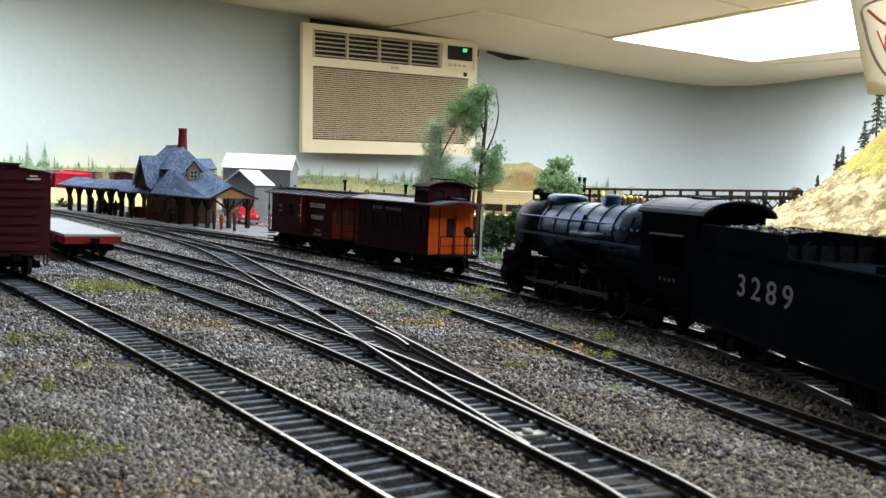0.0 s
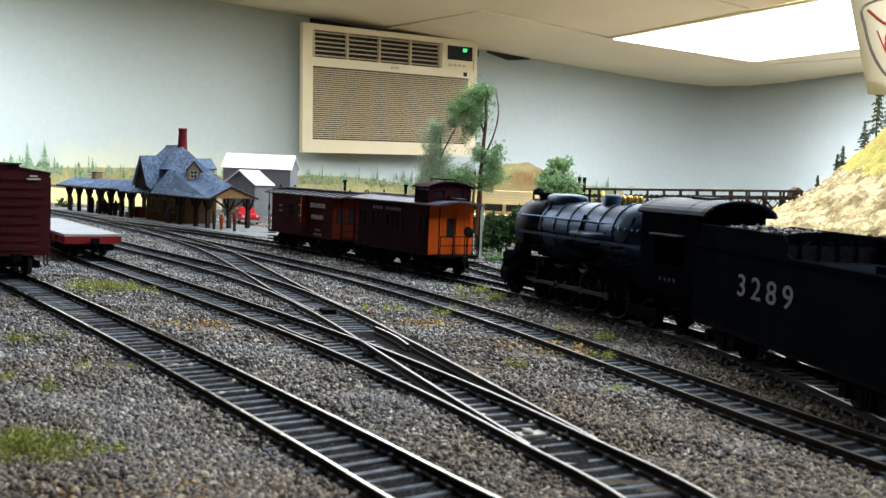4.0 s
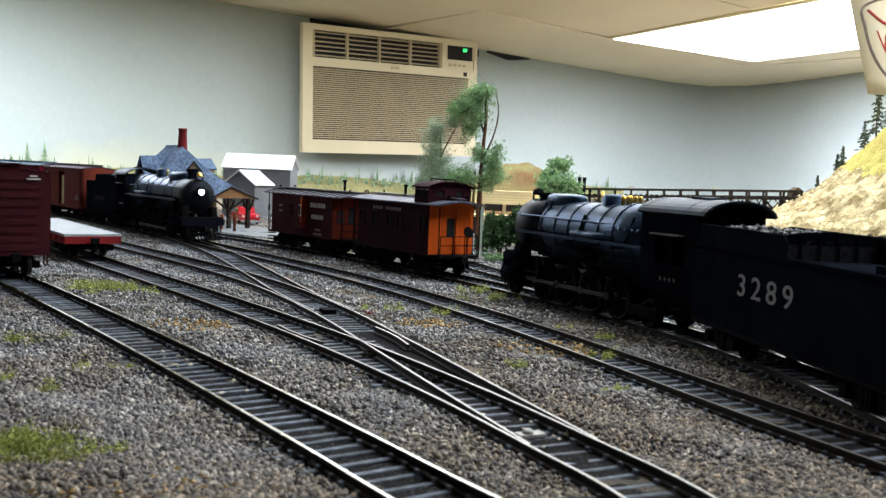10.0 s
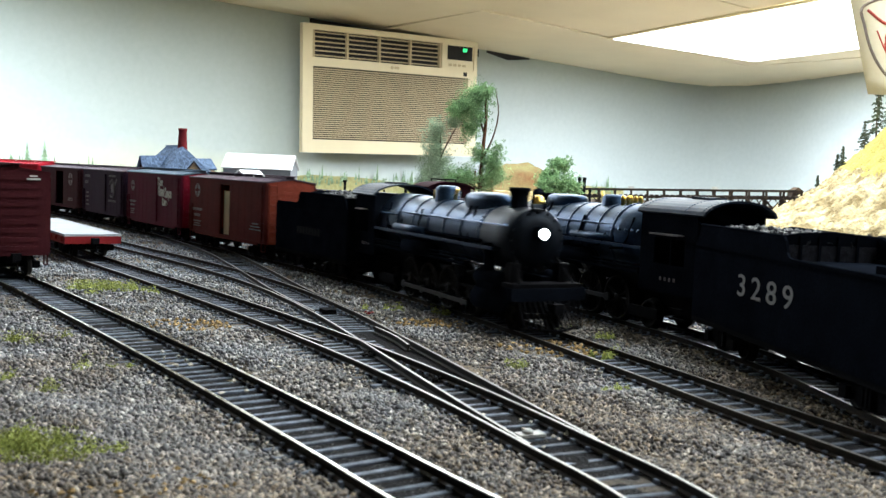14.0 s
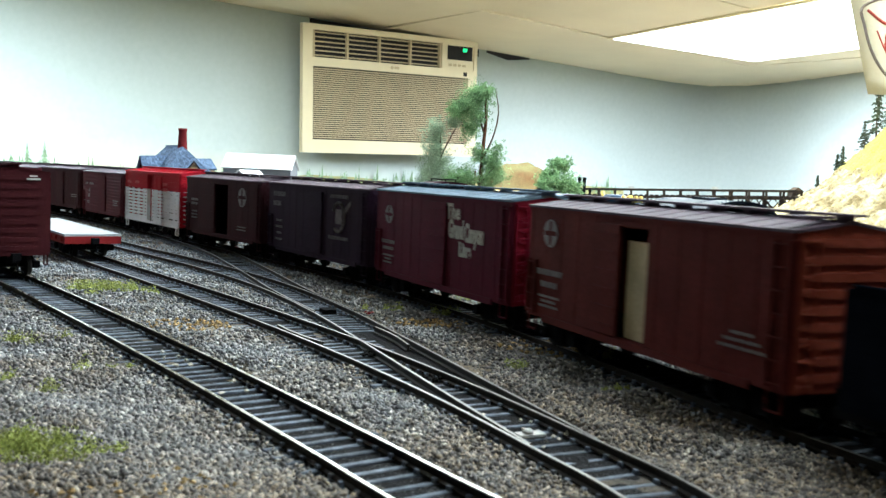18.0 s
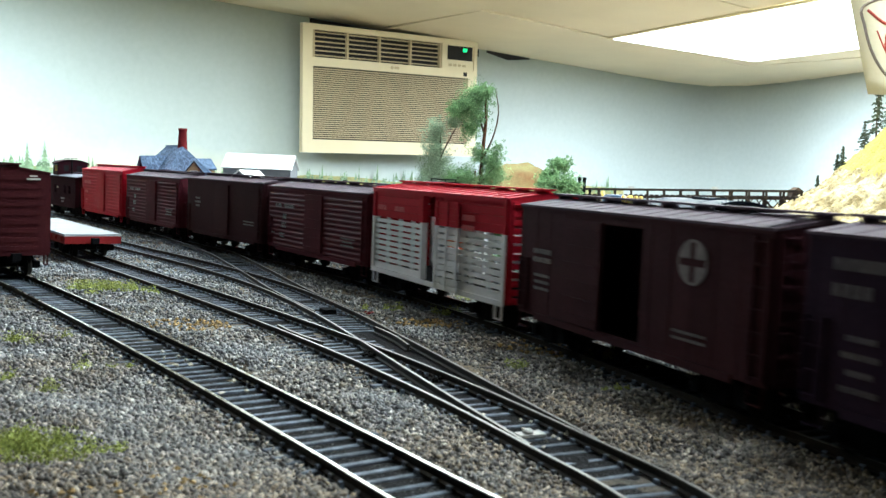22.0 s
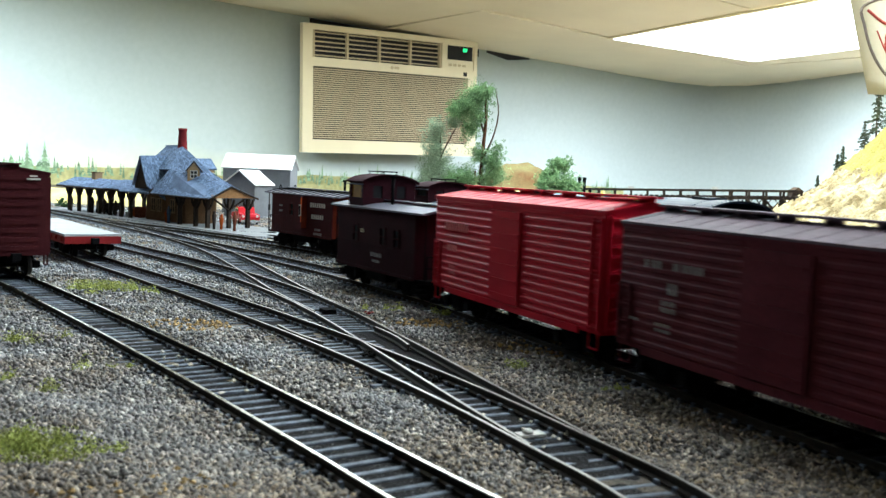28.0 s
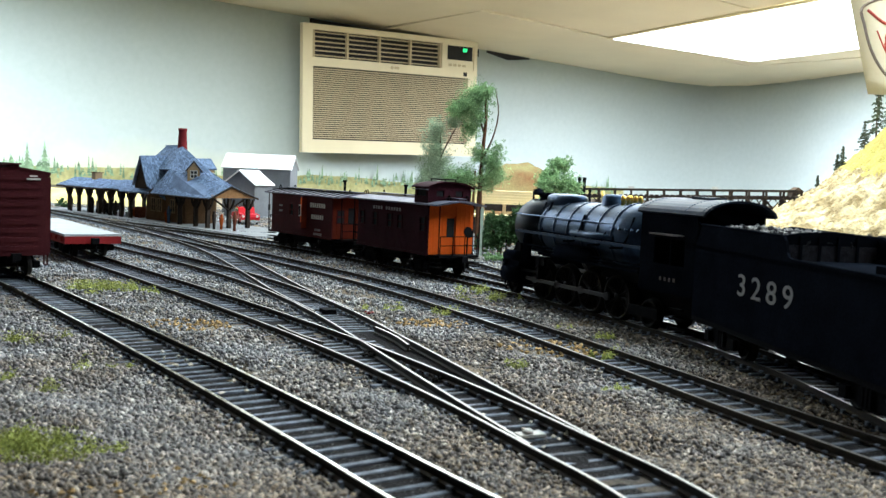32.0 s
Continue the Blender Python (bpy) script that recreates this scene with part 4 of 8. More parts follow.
    bars(c, x, y, ze - 0.013, 0.010, 3, M_GREYLET, sy, 0.0014, 0.0026, lengths=(.8, 1, .7))
    bars(c, -x, y, z0 + 0.012, 0.016, 2, M_GREYLET, sy, 0.0008, 0.0018)


def decor_6(c, sy, hw, hl, z0, ze):
    y = sy * (hw + 0.0010)
    k = 1 if sy < 0 else -1
    for d, w in ((-0.0100, 0.0022), (-0.0052, 0.0048), (0.0030, 0.0028), (0.0098, 0.0090)):
        bars(c, k * (-0.0385 + d), y, ze - 0.0105, w, 1, M_GREYLET, sy, 0.0020)
    bars(c, k * -0.0365, y, ze - 0.0165, 0.0046, 1, M_GREYLET, sy, 0.0030)
    bars(c, k * -0.0380, y, ze - 0.0205, 0.0066, 2, M_GREYLET, sy, 0.0013, 0.0018)
    bars(c, k * -0.0400, y, ze - 0.0265, 0.0070, 2, M_GREYLET, sy, 0.0008, 0.0016)
    bars(c, k * -0.0530, y, ze - 0.0265, 0.0040, 1, M_GREYLET, sy, 0.0008)
    bars(c, k * 0.042, y, z0 + 0.012, 0.016, 3, M_GREYLET, sy, 0.0008, 0.0018, lengths=(1, .7, .9))


def decor_9(c, sy, hw, hl, z0, ze):
    y = sy * (hw + 0.0003)
    x = -0.040 if sy < 0 else 0.040
    bars(c, x, y + sy * 0.0007, ze - 0.0115, 0.022, 1, M_FADEDPINK, sy, 0.0030)
    bars(c, x - 0.003, y + sy * 0.0007, ze - 0.0200, 0.009, 1, M_FADEDPINK, sy, 0.0026)
    bars(c, x - 0.003, y + sy * 0.0007, ze - 0.0275, 0.006, 2, M_FADEDPINK, sy, 0.0012, 0.0024)


def decor_stock(c, sy, hw, hl, z0, ze):
    y = sy * (hw + 0.0012)
    for x in (-0.050, -0.030, 0.035):
        bars(c, x, y, ze - 0.0085, 0.010, 1, M_FADEDPINK, sy, 0.0022)
    bars(c, 0.035, y, ze - 0.0125, 0.010, 1, M_FADEDPINK, sy, 0.0022)


def stock_car(label, L=0.1245, Wd=0.0318, z0=0.0100, ze=0.0485):
    c = thing("stock_car", label, "stock car", "freight cars of the moving train")
    hw, hl = Wd / 2, L / 2
    peak = ze + 0.0022
    zm = z0 + (ze - z0) * 0.66
    dw = 0.0075
    for sy in sides():
        posts = [-hl + 0.0012, -hl + 0.0145, -hl + 0.028, -hl + 0.0415, -dw - 0.001, dw + 0.001, dw + 0.0205, hl - 0.028, hl - 0.0145, hl - 0.0012]
        for lo, hi, mt in ((z0, zm, M_STOCKGREY), (zm, ze, M_STOCKRED)):
            n = 10 if mt is M_STOCKGREY else 4
            for x0, x1 in ((-hl, -dw), (dw, hl)):
                for k in range(n):
                    z = lo + (hi - lo) * k / n
                    h = (hi - lo) / n * (0.66 if mt is M_STOCKGREY else 0.97)
                    if mt is M_STOCKGREY and k == 0:
                        h = (hi - lo) / n * 1.3
                    bm = bm_new()
                    a, b = sorted((sy * (hw - 0.0008), sy * hw))
                    add_box(bm, x0, x1, a, b, z, z + h)
                    part("slat", bm, mt, c)
            for x in posts:
                bm = bm_new()
                edge = abs(x) > hl - 0.002 or abs(x) < dw + 0.002
                a, b = sorted((sy * (hw - 0.0020), sy * (hw + (0.0007 if edge else -0.0008))))
                add_box(bm, x - 0.0011, x + 0.0011, a, b, lo, hi)
                part("post", bm, mt, c)
        bm = bm_new()
        a, b = sorted((sy * hw, sy * (hw + 0.0008)))
        add_box(bm, -hl, hl, a, b, ze - 0.0016, ze)
        part("eave_board", bm, M_STOCKRED, c)
        bm = bm_new()
        add_box(bm, -hl, hl, a, b, z0 - 0.0008, z0 + 0.0012)
        part("side_sill", bm, M_STOCKGREY, c)
        for sx in sides():
            bm = bm_new()
            for d in (0.0012, 0.006):
                add_box(bm, min(sx * (hl - d), sx * (hl - d - 0.0009)), max(sx * (hl - d), sx * (hl - d - 0.0009)), sy * hw - 0.0004, sy * hw + 0.0004, z0 - 0.0055, z0)
            add_box(bm, min(sx * (hl - 0.0012), sx * (hl - 0.0069)), max(sx * (hl - 0.0012), sx * (hl - 0.0069)), sy * hw - 0.0004, sy * hw + 0.0004, z0 - 0.006, z0 - 0.0055)
            part("stirrup_step", bm, M_STOCKGREY, c)
        for k in range(5):
            bm = bm_new()
            zz = z0 + 0.004 + 0.0062 * k
            add_tube(bm, (hl - 0.0085, sy * (hw + 0.0009), zz), (hl - 0.0030, sy * (hw + 0.0009), zz), 0.00022, n=5)
            part("grab_iron", bm, M_STOCKGREY if zz < zm else M_STOCKRED, c)
        # slatted door, slid open
        a, b = sorted((sy * (hw + 0.0009), sy * (hw + 0.0015)))
        for lo, hi, n, fill, mt in ((z0, zm, 10, 0.66, M_STOCKGREY), (zm, ze - 0.003, 4, 0.94, M_STOCKRED)):
            for k in range(n):
                z = lo + (hi - lo) * k / n
                box_part("door_slat", (dw - 0.0005, dw + 0.0195, a, b, z, z + (hi - lo) / n * fill), mt, c)
            for x in (dw + 0.0004, dw + 0.0095, dw + 0.0186):
                box_part("door_stile", (x - 0.0009, x + 0.0009, *sorted((sy * (hw + 0.0015), sy * (hw + 0.0019))), lo, hi), mt, c)
        decor_stock(c, sy, hw, hl, z0, ze)
    for sx in sides():
        for k in range(12):
            z = z0 + (ze - z0) * k / 12
            bm = bm_new()
            a, b = sorted((sx * hl, sx * (hl - 0.0009)))
            add_box(bm, a, b, -hw, hw, z, z + (ze - z0) / 12 * 0.7)
            part("end_slat", bm, M_STOCKRED, c)
        bm = bm_new()
        a, b = sorted((sx * (hl - 0.0004), sx * (hl + 0.001)))
        for y in (-hw + 0.0012, -0.005, 0.005, hw - 0.0012):
            add_box(bm, a, b, y - 0.0011, y + 0.0011, z0, ze)
        add_prism(bm, [(-hw, ze - 0.002), (hw, ze - 0.002), (hw, ze), (0, peak), (-hw, ze)], "x", a, b)
        part("end_frame", bm, M_STOCKRED, c)
        end_ladder(c, sx * (hl + 0.0008), sx, sx * -(hw - 0.004), z0 + 0.002, ze - 0.002, M_STOCKRED)
        coupler(c, sx * (hl - 0.001), sx)
        truck(c, sx * (hl - 0.0185))
    bm = bm_new()
    add_prism(bm, [(-hw - 0.0008, ze - 0.0004), (-hw - 0.0008, ze + 0.0003), (0, peak + 0.0003), (hw + 0.0008, ze + 0.0003), (hw + 0.0008, ze - 0.0004), (0, peak - 0.0006)], "x", -hl - 0.001, hl + 0.001)
    rf = part("roof", bm, M_STOCKRED, c)
    for k in range(15):
        x = -hl + 0.003 + (L - 0.006) * k / 14
        bm = bm_new()
        add_prism(bm, [(-hw, ze + 0.0002), (-hw, ze + 0.0008), (0, peak + 0.0009), (hw, ze + 0.0008), (hw, ze + 0.0002), (0, peak + 0.0002)], "x", x - 0.0005, x + 0.0005)
        part("roof_rib", bm, M_STOCKRED, rf)
    bm = bm_new()
    for k in (-0.0019, 0.0, 0.0019):
        add_box(bm, -hl - 0.002, hl + 0.002, k - 0.00085, k + 0.00085, peak + 0.0012, peak + 0.0018)
    for k in range(9):
        x = -hl + 0.002 + (L - 0.004) * k / 8
        add_box(bm, x - 0.0006, x + 0.0006, -0.0028, 0.0028, peak + 0.0001, peak + 0.0012)
    part("running_board", bm, M_STOCKRED, c)
    bm = bm_new()
    add_box(bm, -hl + 0.0009, hl - 0.0009, -hw + 0.0009, hw - 0.0009, z0, z0 + 0.0012)
    add_box(bm, -hl + 0.002, hl - 0.002, -0.0022, 0.0022, z0 - 0.0035, z0)
    part("underframe", bm, M_BLACK2, c)
    return c


def sierra_decor(c, sy, hw, hl, z0, ze):
    # a company name, as a row of short bars under the eave
    y = sy * (hw + 0.0004)
    for k in range(4):
        bars(c, -0.0195 + 0.0030 * k, y, ze - 0.0042, 0.0022, 1, M_GREYLET, sy, 0.0019)
    for k in range(6):
        bars(c, -0.0045 + 0.0030 * k, y, ze - 0.0042, 0.0022, 1, M_GREYLET, sy, 0.0019)


def bay_decor(c, sy, hw, hl, z0, ze):
    y = sy * (hw + 0.0004)
    bars(c, 0.0235, y, ze - 0.0062, 0.0200, 2, M_WHITE, sy, 0.0030, 0.0078, lengths=(1, .8))
    bars(c, 0.0240, y, ze - 0.0225, 0.011, 2, M_GREYLET, sy, 0.0016, 0.0028, lengths=(.7, 1))
    bars(c, -0.027, y, ze - 0.0085, 0.005, 2, M_GREYLET, sy, 0.0014, 0.0036)


def cab_decor(c, sy, hw, hl, z0, ze):
    y = sy * (hw + 0.0003)
    bars(c, 0.004, y, z0 + 0.0075, 0.012, 1, M_GREYLET, sy, 0.0019)
    bars(c, 0.004, y, z0 + 0.0045, 0.008, 1, M_GREYLET, sy, 0.0012)
    bars(c, -0.012, y, z0 + 0.018, 0.004, 1, M_GOLD, sy, 0.0018)


def moving_train():
    """The train's vehicles as (thing, position of its middle along the main line at 0 s, distance of its trucks)."""
    v = []
    mid = lambda s_left: s_left - 0.0622
    v.append((boxcar("brown boxcar with a cream door on the moving freight train", M_CAR1, M_DARKROOF, M_CAR1LIT, door_open=1.0, dw=0.0068, grain_door=M_CREAM, decor=decor_1, style="smooth"), mid(3.8135), 0.087))
    v.append((boxcar("maroon boxcar with a silver roof and white slogan", M_CAR2, M_SILVER, M_CAR2LIT, decor=decor_2, ze=0.0478, style="smooth"), mid(3.9535), 0.087))
    v.append((boxcar("dark slate boxcar with faded grey lettering", M_CAR3, M_DARKROOF, M_CAR3, decor=decor_3, ze=0.0472, style="smooth"), mid(4.0880), 0.087))
    v.append((boxcar("dark umber boxcar with its door open", M_CAR4, M_DARKROOF, M_CAR4, door_open=1.0, decor=decor_4, style="smooth"), mid(4.2217), 0.087))
    v.append((stock_car("red and pale grey slatted stock car"), mid(4.3590), 0.087))
    v.append((boxcar("dark tuscan boxcar with horizontal ribs", M_CAR6, M_DARKROOF, M_CAR6, decor=decor_6, style="horizontal", ze=0.0452, rise=0.0034), mid(4.4900), 0.087))
    v.append((boxcar("dark umber wooden boxcar with a greyish roof", M_CAR4, M_DARKROOF, M_CAR4, decor=decor_7, style="wood", ze=0.0462), mid(4.6220), 0.087))
    v.append((boxcar("dark maroon boxcar with pale lettering", M_CAR6, M_DARKROOF, M_CAR6, decor=decor_6, style="horizontal", ze=0.0450, rise=0.0034), mid(4.7600), 0.087))
    v.append((boxcar("bright red boxcar near the end of the train", M_RED, M_RED, M_RED, decor=decor_9, ze=0.0472, rise=0.0032, style="horizontal"), mid(4.8950), 0.087))
    v.append((caboose("dark brown caboose with a cupola at the train's end", M_CABOOSE, M_CABROOF, L=0.084, cupola=-0.0237, cup_len=0.0165, decor=cab_decor, windows=(-0.020, 0.010, 0.024), z0=0.0095, ze=0.0385, cup_top=0.0128, cup_rise=0.0038, jack=(0.0, -0.006, 0.0125), cup_pane=M_AMBER, deck=0.0065), 4.9590, 0.058))
    return v

M_DIMLET = mat("sooty_lettering", (0.010, 0.010, 0.011), 0.7, 0.0, 0.25, 300, 2500, 0.0)
M_NUMBER = mat("pale_grey_number_paint", (0.25, 0.25, 0.255), 0.6, 0.0, 0.15, 300, 2500, 0.0)


# ---- steam engines ----
def driver_mesh(r):
    key = ("driver", r)
    if key not in MESHES:
        bm = bm_new()
        for sy in (-1, 1):
            y = sy * 0.0072
            n = 28
            add_lathe(bm, (0, y, 0), (0, sy, 0), [(0, r + 0.0007), (0.0006, r + 0.0007), (0.0009, r), (0.0028, r * 0.99), (0.0028, r * 0.88), (0.0014, r * 0.86), (0.0014, r * 0.2), (0.003, r * 0.2), (0.003, r * 0.1)], n)
        add_tube(bm, (0, -0.01, 0), (0, 0.01, 0), 0.0016, n=10)
        MESHES[key] = mesh_of("driver", bm, M_WHEEL)
    return MESHES[key]


def driving_wheel(parent, x, r):
    """A spoked driving wheel pair on its axle."""
    w = part("driving_wheel", driver_mesh(r), None, parent, at=pose(x, 0, r))
    if ("spoke", r) not in MESHES:
        bm = bm_new()
        add_tube(bm, (r * 0.15, 0, 0), (r * 0.9, 0, 0), 0.00055, n=5)
        MESHES[("spoke", r)] = mesh_of("spoke", bm, M_WHEEL)
        bm = bm_new()
        add_tube(bm, (r * 0.42, -0.0024, 0), (r * 0.42, 0.0024, 0), 0.0012, n=8)
        MESHES[("pin", r)] = mesh_of("crank_pin", bm, M_WHEEL)
        bm = bm_new()
        add_prism(bm, [(-r * 0.86 * math.cos(a), r * 0.86 * math.sin(a)) for a in (-0.7, -0.35, 0, 0.35, 0.7)], "y", -0.0008, 0.0008)
        MESHES[("weight", r)] = mesh_of("counterweight", bm, M_WHEEL)
    for sy in (-1, 1):
        for k in range(12):
            part("spoke", MESHES[("spoke", r)], None, w, at=pose(0, sy * 0.0092, 0, 0, 30 * k, 0))
        part("crank_pin", MESHES[("pin", r)], None, w, at=pose(0, sy * 0.0096, 0))
        part("counterweight", MESHES[("weight", r)], None, w, at=pose(0, sy * 0.009, 0))
    return w


def steam_engine(label, nose=0.072, rear=-0.0855, cab_len=0.029, front=0.040, stack_x=0.0213, sand_x=-0.005, sand_len=0.0105, steam_x=-0.040, boiler_r=0.0122, boiler_z=0.0330,
                 driver_r=0.0092, axles=(0.011, -0.0085, -0.028, -0.0475), pony=0.041, trailing=True, stack_top=0.0525, lit=False, group="", brass_bell=True, board=-0.0058, valves=2, dome=1.0):
    """A steam engine, nose towards +x; wheels and rods are parts of their own."""
    e = thing("steam_locomotive", label, "locomotive", group)
    bz, br = boiler_z, boiler_r
    sb0, sb1 = front, min(front - 0.022, stack_x - 0.006)   # smokebox front and rear
    cab0 = rear + cab_len                                   # cab front
    # boiler and smokebox
    bm = bm_new()
    add_lathe(bm, (cab0 - 0.001, 0, bz), (1, 0, 0), [(0, br * 1.10), (0.022, br * 1.10), (0.032, br * 1.04), (sb1 - cab0, br * 0.98), (sb1 - cab0 + 0.001, br * 0.98)], 32)
    part("boiler", bm, M_BOILER, e)
    bm = bm_new()
    for x in np.linspace(cab0 + 0.022, sb1 - 0.002, 6):
        t = (x - cab0 - 0.032) / max(0.001, (sb1 - cab0 - 0.032))
        r = br * (1.10 if x < cab0 + 0.023 else 1.04 - 0.06 * max(0, t))
        bm = bm_new()
        add_lathe(bm, (x - 0.0005, 0, bz), (1, 0, 0), [(0, r + 0.0003), (0.001, r + 0.0003)], 32)
        band = part("boiler_band", bm, M_BOILER, e)
        bm = bm_new()
        for i in range(26):
            a = math.pi * (i + 0.5) / 26
            for d in (-0.0013, 0.0013):
                y, z = (r + 0.0001) * math.cos(a), bz + (r + 0.0001) * math.sin(a)
                add_box(bm, x + d - 0.0002, x + d + 0.0002, y - 0.0002, y + 0.0002, z - 0.0002, z + 0.0002)
        part("rivet_row", bm, M_BOILER, band)
    bm = bm_new()
    add_lathe(bm, (sb1, 0, bz), (1, 0, 0), [(0, br * 1.0), (sb0 - sb1 - 0.0006, br * 1.0), (sb0 - sb1, br * 0.97), (sb0 - sb1 + 0.0002, br * 0.80), (sb0 - sb1 + 0.0009, br * 0.76), (sb0 - sb1 + 0.0016, br * 0.45), (sb0 - sb1 + 0.0018, br * 0.1)], 32)
    sm = part("smokebox", bm, M_GRAPHITE, e, "graphite-grey smokebox")
    bm = bm_new()
    for k in range(16):
        a = 2 * math.pi * k / 16
        add_tube(bm, (sb0, br * 0.88 * math.cos(a), bz + br * 0.88 * math.sin(a)), (sb0 + 0.0008, br * 0.88 * math.cos(a), bz + br * 0.88 * math.sin(a)), 0.0005, n=6)
    part("bolt_ring", bm, M_GRAPHITE, sm)
    # stack, domes, bell, generator
    top = bz + br
    bm = bm_new()
    add_lathe(bm, (stack_x, 0, top - 0.002), (0, 0, 1), [(0, 0.0046), (0.0015, 0.0038), (0.0024, 0.0033), (stack_top - top, 0.0036), (stack_top - top + 0.001, 0.0042), (stack_top - top + 0.002, 0.0041), (stack_top - top + 0.002, 0.0028), (stack_top - top, 0.0026)], 20)
    part("smokestack", bm, M_BLACK, e)
    bm = bm_new()
    dx = sand_x
    n = 20
    rings = []
    for h, kx, ky in ((-0.004 / dome, 1.0, 1.0), (0.0016, 1.0, 1.0), (0.0032, 0.96, 0.9), (0.0042, 0.8, 0.7), (0.0046, 0.4, 0.35)):
        rings.append([bm.verts.new((dx + sand_len * kx * math.cos(2 * math.pi * i / n) * (1 + 0.1 * abs(math.cos(2 * math.pi * i / n))), 0.0072 * ky * math.sin(2 * math.pi * i / n), top + h * dome)) for i in range(n)])
    for a, b in zip(rings, rings[1:]):
        for i in range(n):
            bm.faces.new((a[i], a[(i + 1) % n], b[(i + 1) % n], b[i])).smooth = True
    bm.faces.new(rings[-1])
    bm.faces.new(rings[0][::-1])
    part("sand_dome", bm, M_BOILER, e)
    bm = bm_new()
    add_lathe(bm, (steam_x, 0, top - 0.003), (0, 0, 1), [(0, 0.0066), (0.002, 0.0056), (0.003 + 0.0045 * dome, 0.0054), (0.003 + 0.0058 * dome, 0.0046), (0.003 + 0.0062 * dome, 0.003)], 22)
    part("steam_dome", bm, M_BOILER, e)
    bm = bm_new()
    bx = steam_x - 0.0085
    add_tube(bm, (steam_x + 0.0072, 0, top + 0.0002), (steam_x + 0.0098, 0, top + 0.0052), 0.0008, n=8)
    part("whistle", bm, M_BRASS, e, "slanting yellow brass whistle")
    for k in range(valves):
        bm = bm_new()
        xv = bx - k * (0.0085 / valves)
        add_lathe(bm, (xv, 0.003 if k % 2 else -0.002, top - 0.001), (0, 0, 1), [(0, 0.0009), (0.0030, 0.0009), (0.0032, 0.0011), (0.0048, 0.0008), (0.0052, 0.0004)], 8)
        part("safety_valve", bm, M_BRASS, e, "yellow brass safety valve")
    bm = bm_new()
    bl = (sb0 + 0.0005, 0, top + 0.0005)
    add_lathe(bm, (bl[0], 0, bl[2] + 0.0012), (0, 0, 1), [(0, 0.0027), (0.0010, 0.0022), (0.0026, 0.0015), (0.0033, 0.0004)], 14)
    part("bell", bm, M_BRASS if brass_bell else M_BLACK, e, "polished brass bell" if brass_bell else "")
    bm = bm_new()
    add_tube(bm, (bl[0], -0.0026, top - 0.001), (bl[0], -0.0026, bl[2] + 0.003), 0.0005, n=6)
    add_tube(bm, (bl[0], 0.0026, top - 0.001), (bl[0], 0.0026, bl[2] + 0.003), 0.0005, n=6)
    add_tube(bm, (bl[0], -0.0026, bl[2] + 0.0035), (bl[0], 0.0026, bl[2] + 0.0035), 0.0005, n=6)
    part("bell_yoke", bm, M_BLACK, e)
    # headlight
    hz = bz + br * 0.24
    bm = bm_new()
    add_lathe(bm, (sb0 + 0.0010, 0, hz), (1, 0, 0), [(0, 0.0026), (0.0042, 0.0027), (0.0046, 0.0030), (0.0052, 0.0030), (0.0052, 0.0024), (0.0044, 0.0022)], 20)
    hl = part("headlight", bm, M_BLACK, e)
    bm = bm_new()
    add_lathe(bm, (sb0 + 0.0050, 0, hz), (1, 0, 0), [(0, 0.0022), (0.0004, 0.0021), (0.0008, 0.0012)], 18)
    part("lens", bm, M_LENS if lit else M_GLASSDARK, hl, "glowing lens" if lit else "")
    # running boards, pipes, handrails
    for sy in sides():
        bm = bm_new()
        y0, y1 = sorted((sy * 0.0085, sy * 0.0155))
        add_box(bm, cab0, sb0 - 0.006, y0, y1, bz + board - 0.0007, bz + board)
        rb = part("running_board", bm, M_BLACK, e)
        # board edge in the paler boiler colour, standing in for its lit top
        bm = bm_new()
        add_box(bm, cab0, sb0 - 0.006, *sorted((sy * 0.0151, sy * 0.0157)), bz + board - 0.0010, bz + board + 0.0002)
        part("edge_angle", bm, M_BOILER, rb, "blue-grey edge, painted lighter for the light along it")
        # long tank tucked on the board
        bm = bm_new()
        add_tube(bm, (cab0 + 0.020, sy * 0.0133, bz + board + 0.0016), (cab0 + 0.052, sy * 0.0133, bz + board + 0.0016), 0.0016, n=12)
        part("board_tank", bm, M_BOILER, e)
        bm = bm_new()
        pts = [(cab0, sy * (br * 0.96), bz + 0.006), (cab0 + 0.03, sy * (br * 0.98), bz + 0.0055), (sb1, sy * (br * 0.99), bz + 0.0055), (sb0 - 0.001, sy * (br * 0.99), bz + 0.0055)]
        for a, b in zip(pts, pts[1:]):
            add_tube(bm, a, b, 0.00035, n=6)
        hr = part("handrail", bm, M_BOILER, e)
        for k in range(7):
            x = cab0 + 0.006 + (sb0 - cab0 - 0.010) * k / 6
            bm = bm_new()
            add_tube(bm, (x, sy * br * 0.80, bz + 0.0058), (x, sy * (br * 1.0), bz + 0.0056), 0.0004, n=5)
            part("stanchion", bm, M_BOILER, hr)
        for k, (zz, r) in enumerate(((bz - 0.0088, 0.0005), (bz - 0.0102, 0.0005), (bz - 0.0118, 0.0007))):
            bm = bm_new()
            add_tube(bm, (cab0 + 0.001, sy * 0.0152, zz), (sb0 - 0.016 - 0.006 * k, sy * 0.0152, zz + 0.0006), r, n=6)
            part("pipe", bm, M_BLACK, e)
        for x, za in ((cab0 + 0.010, bz + 0.009), (cab0 + 0.026, bz + 0.004), (cab0 + 0.045, bz + 0.008)):
            bm = bm_new()
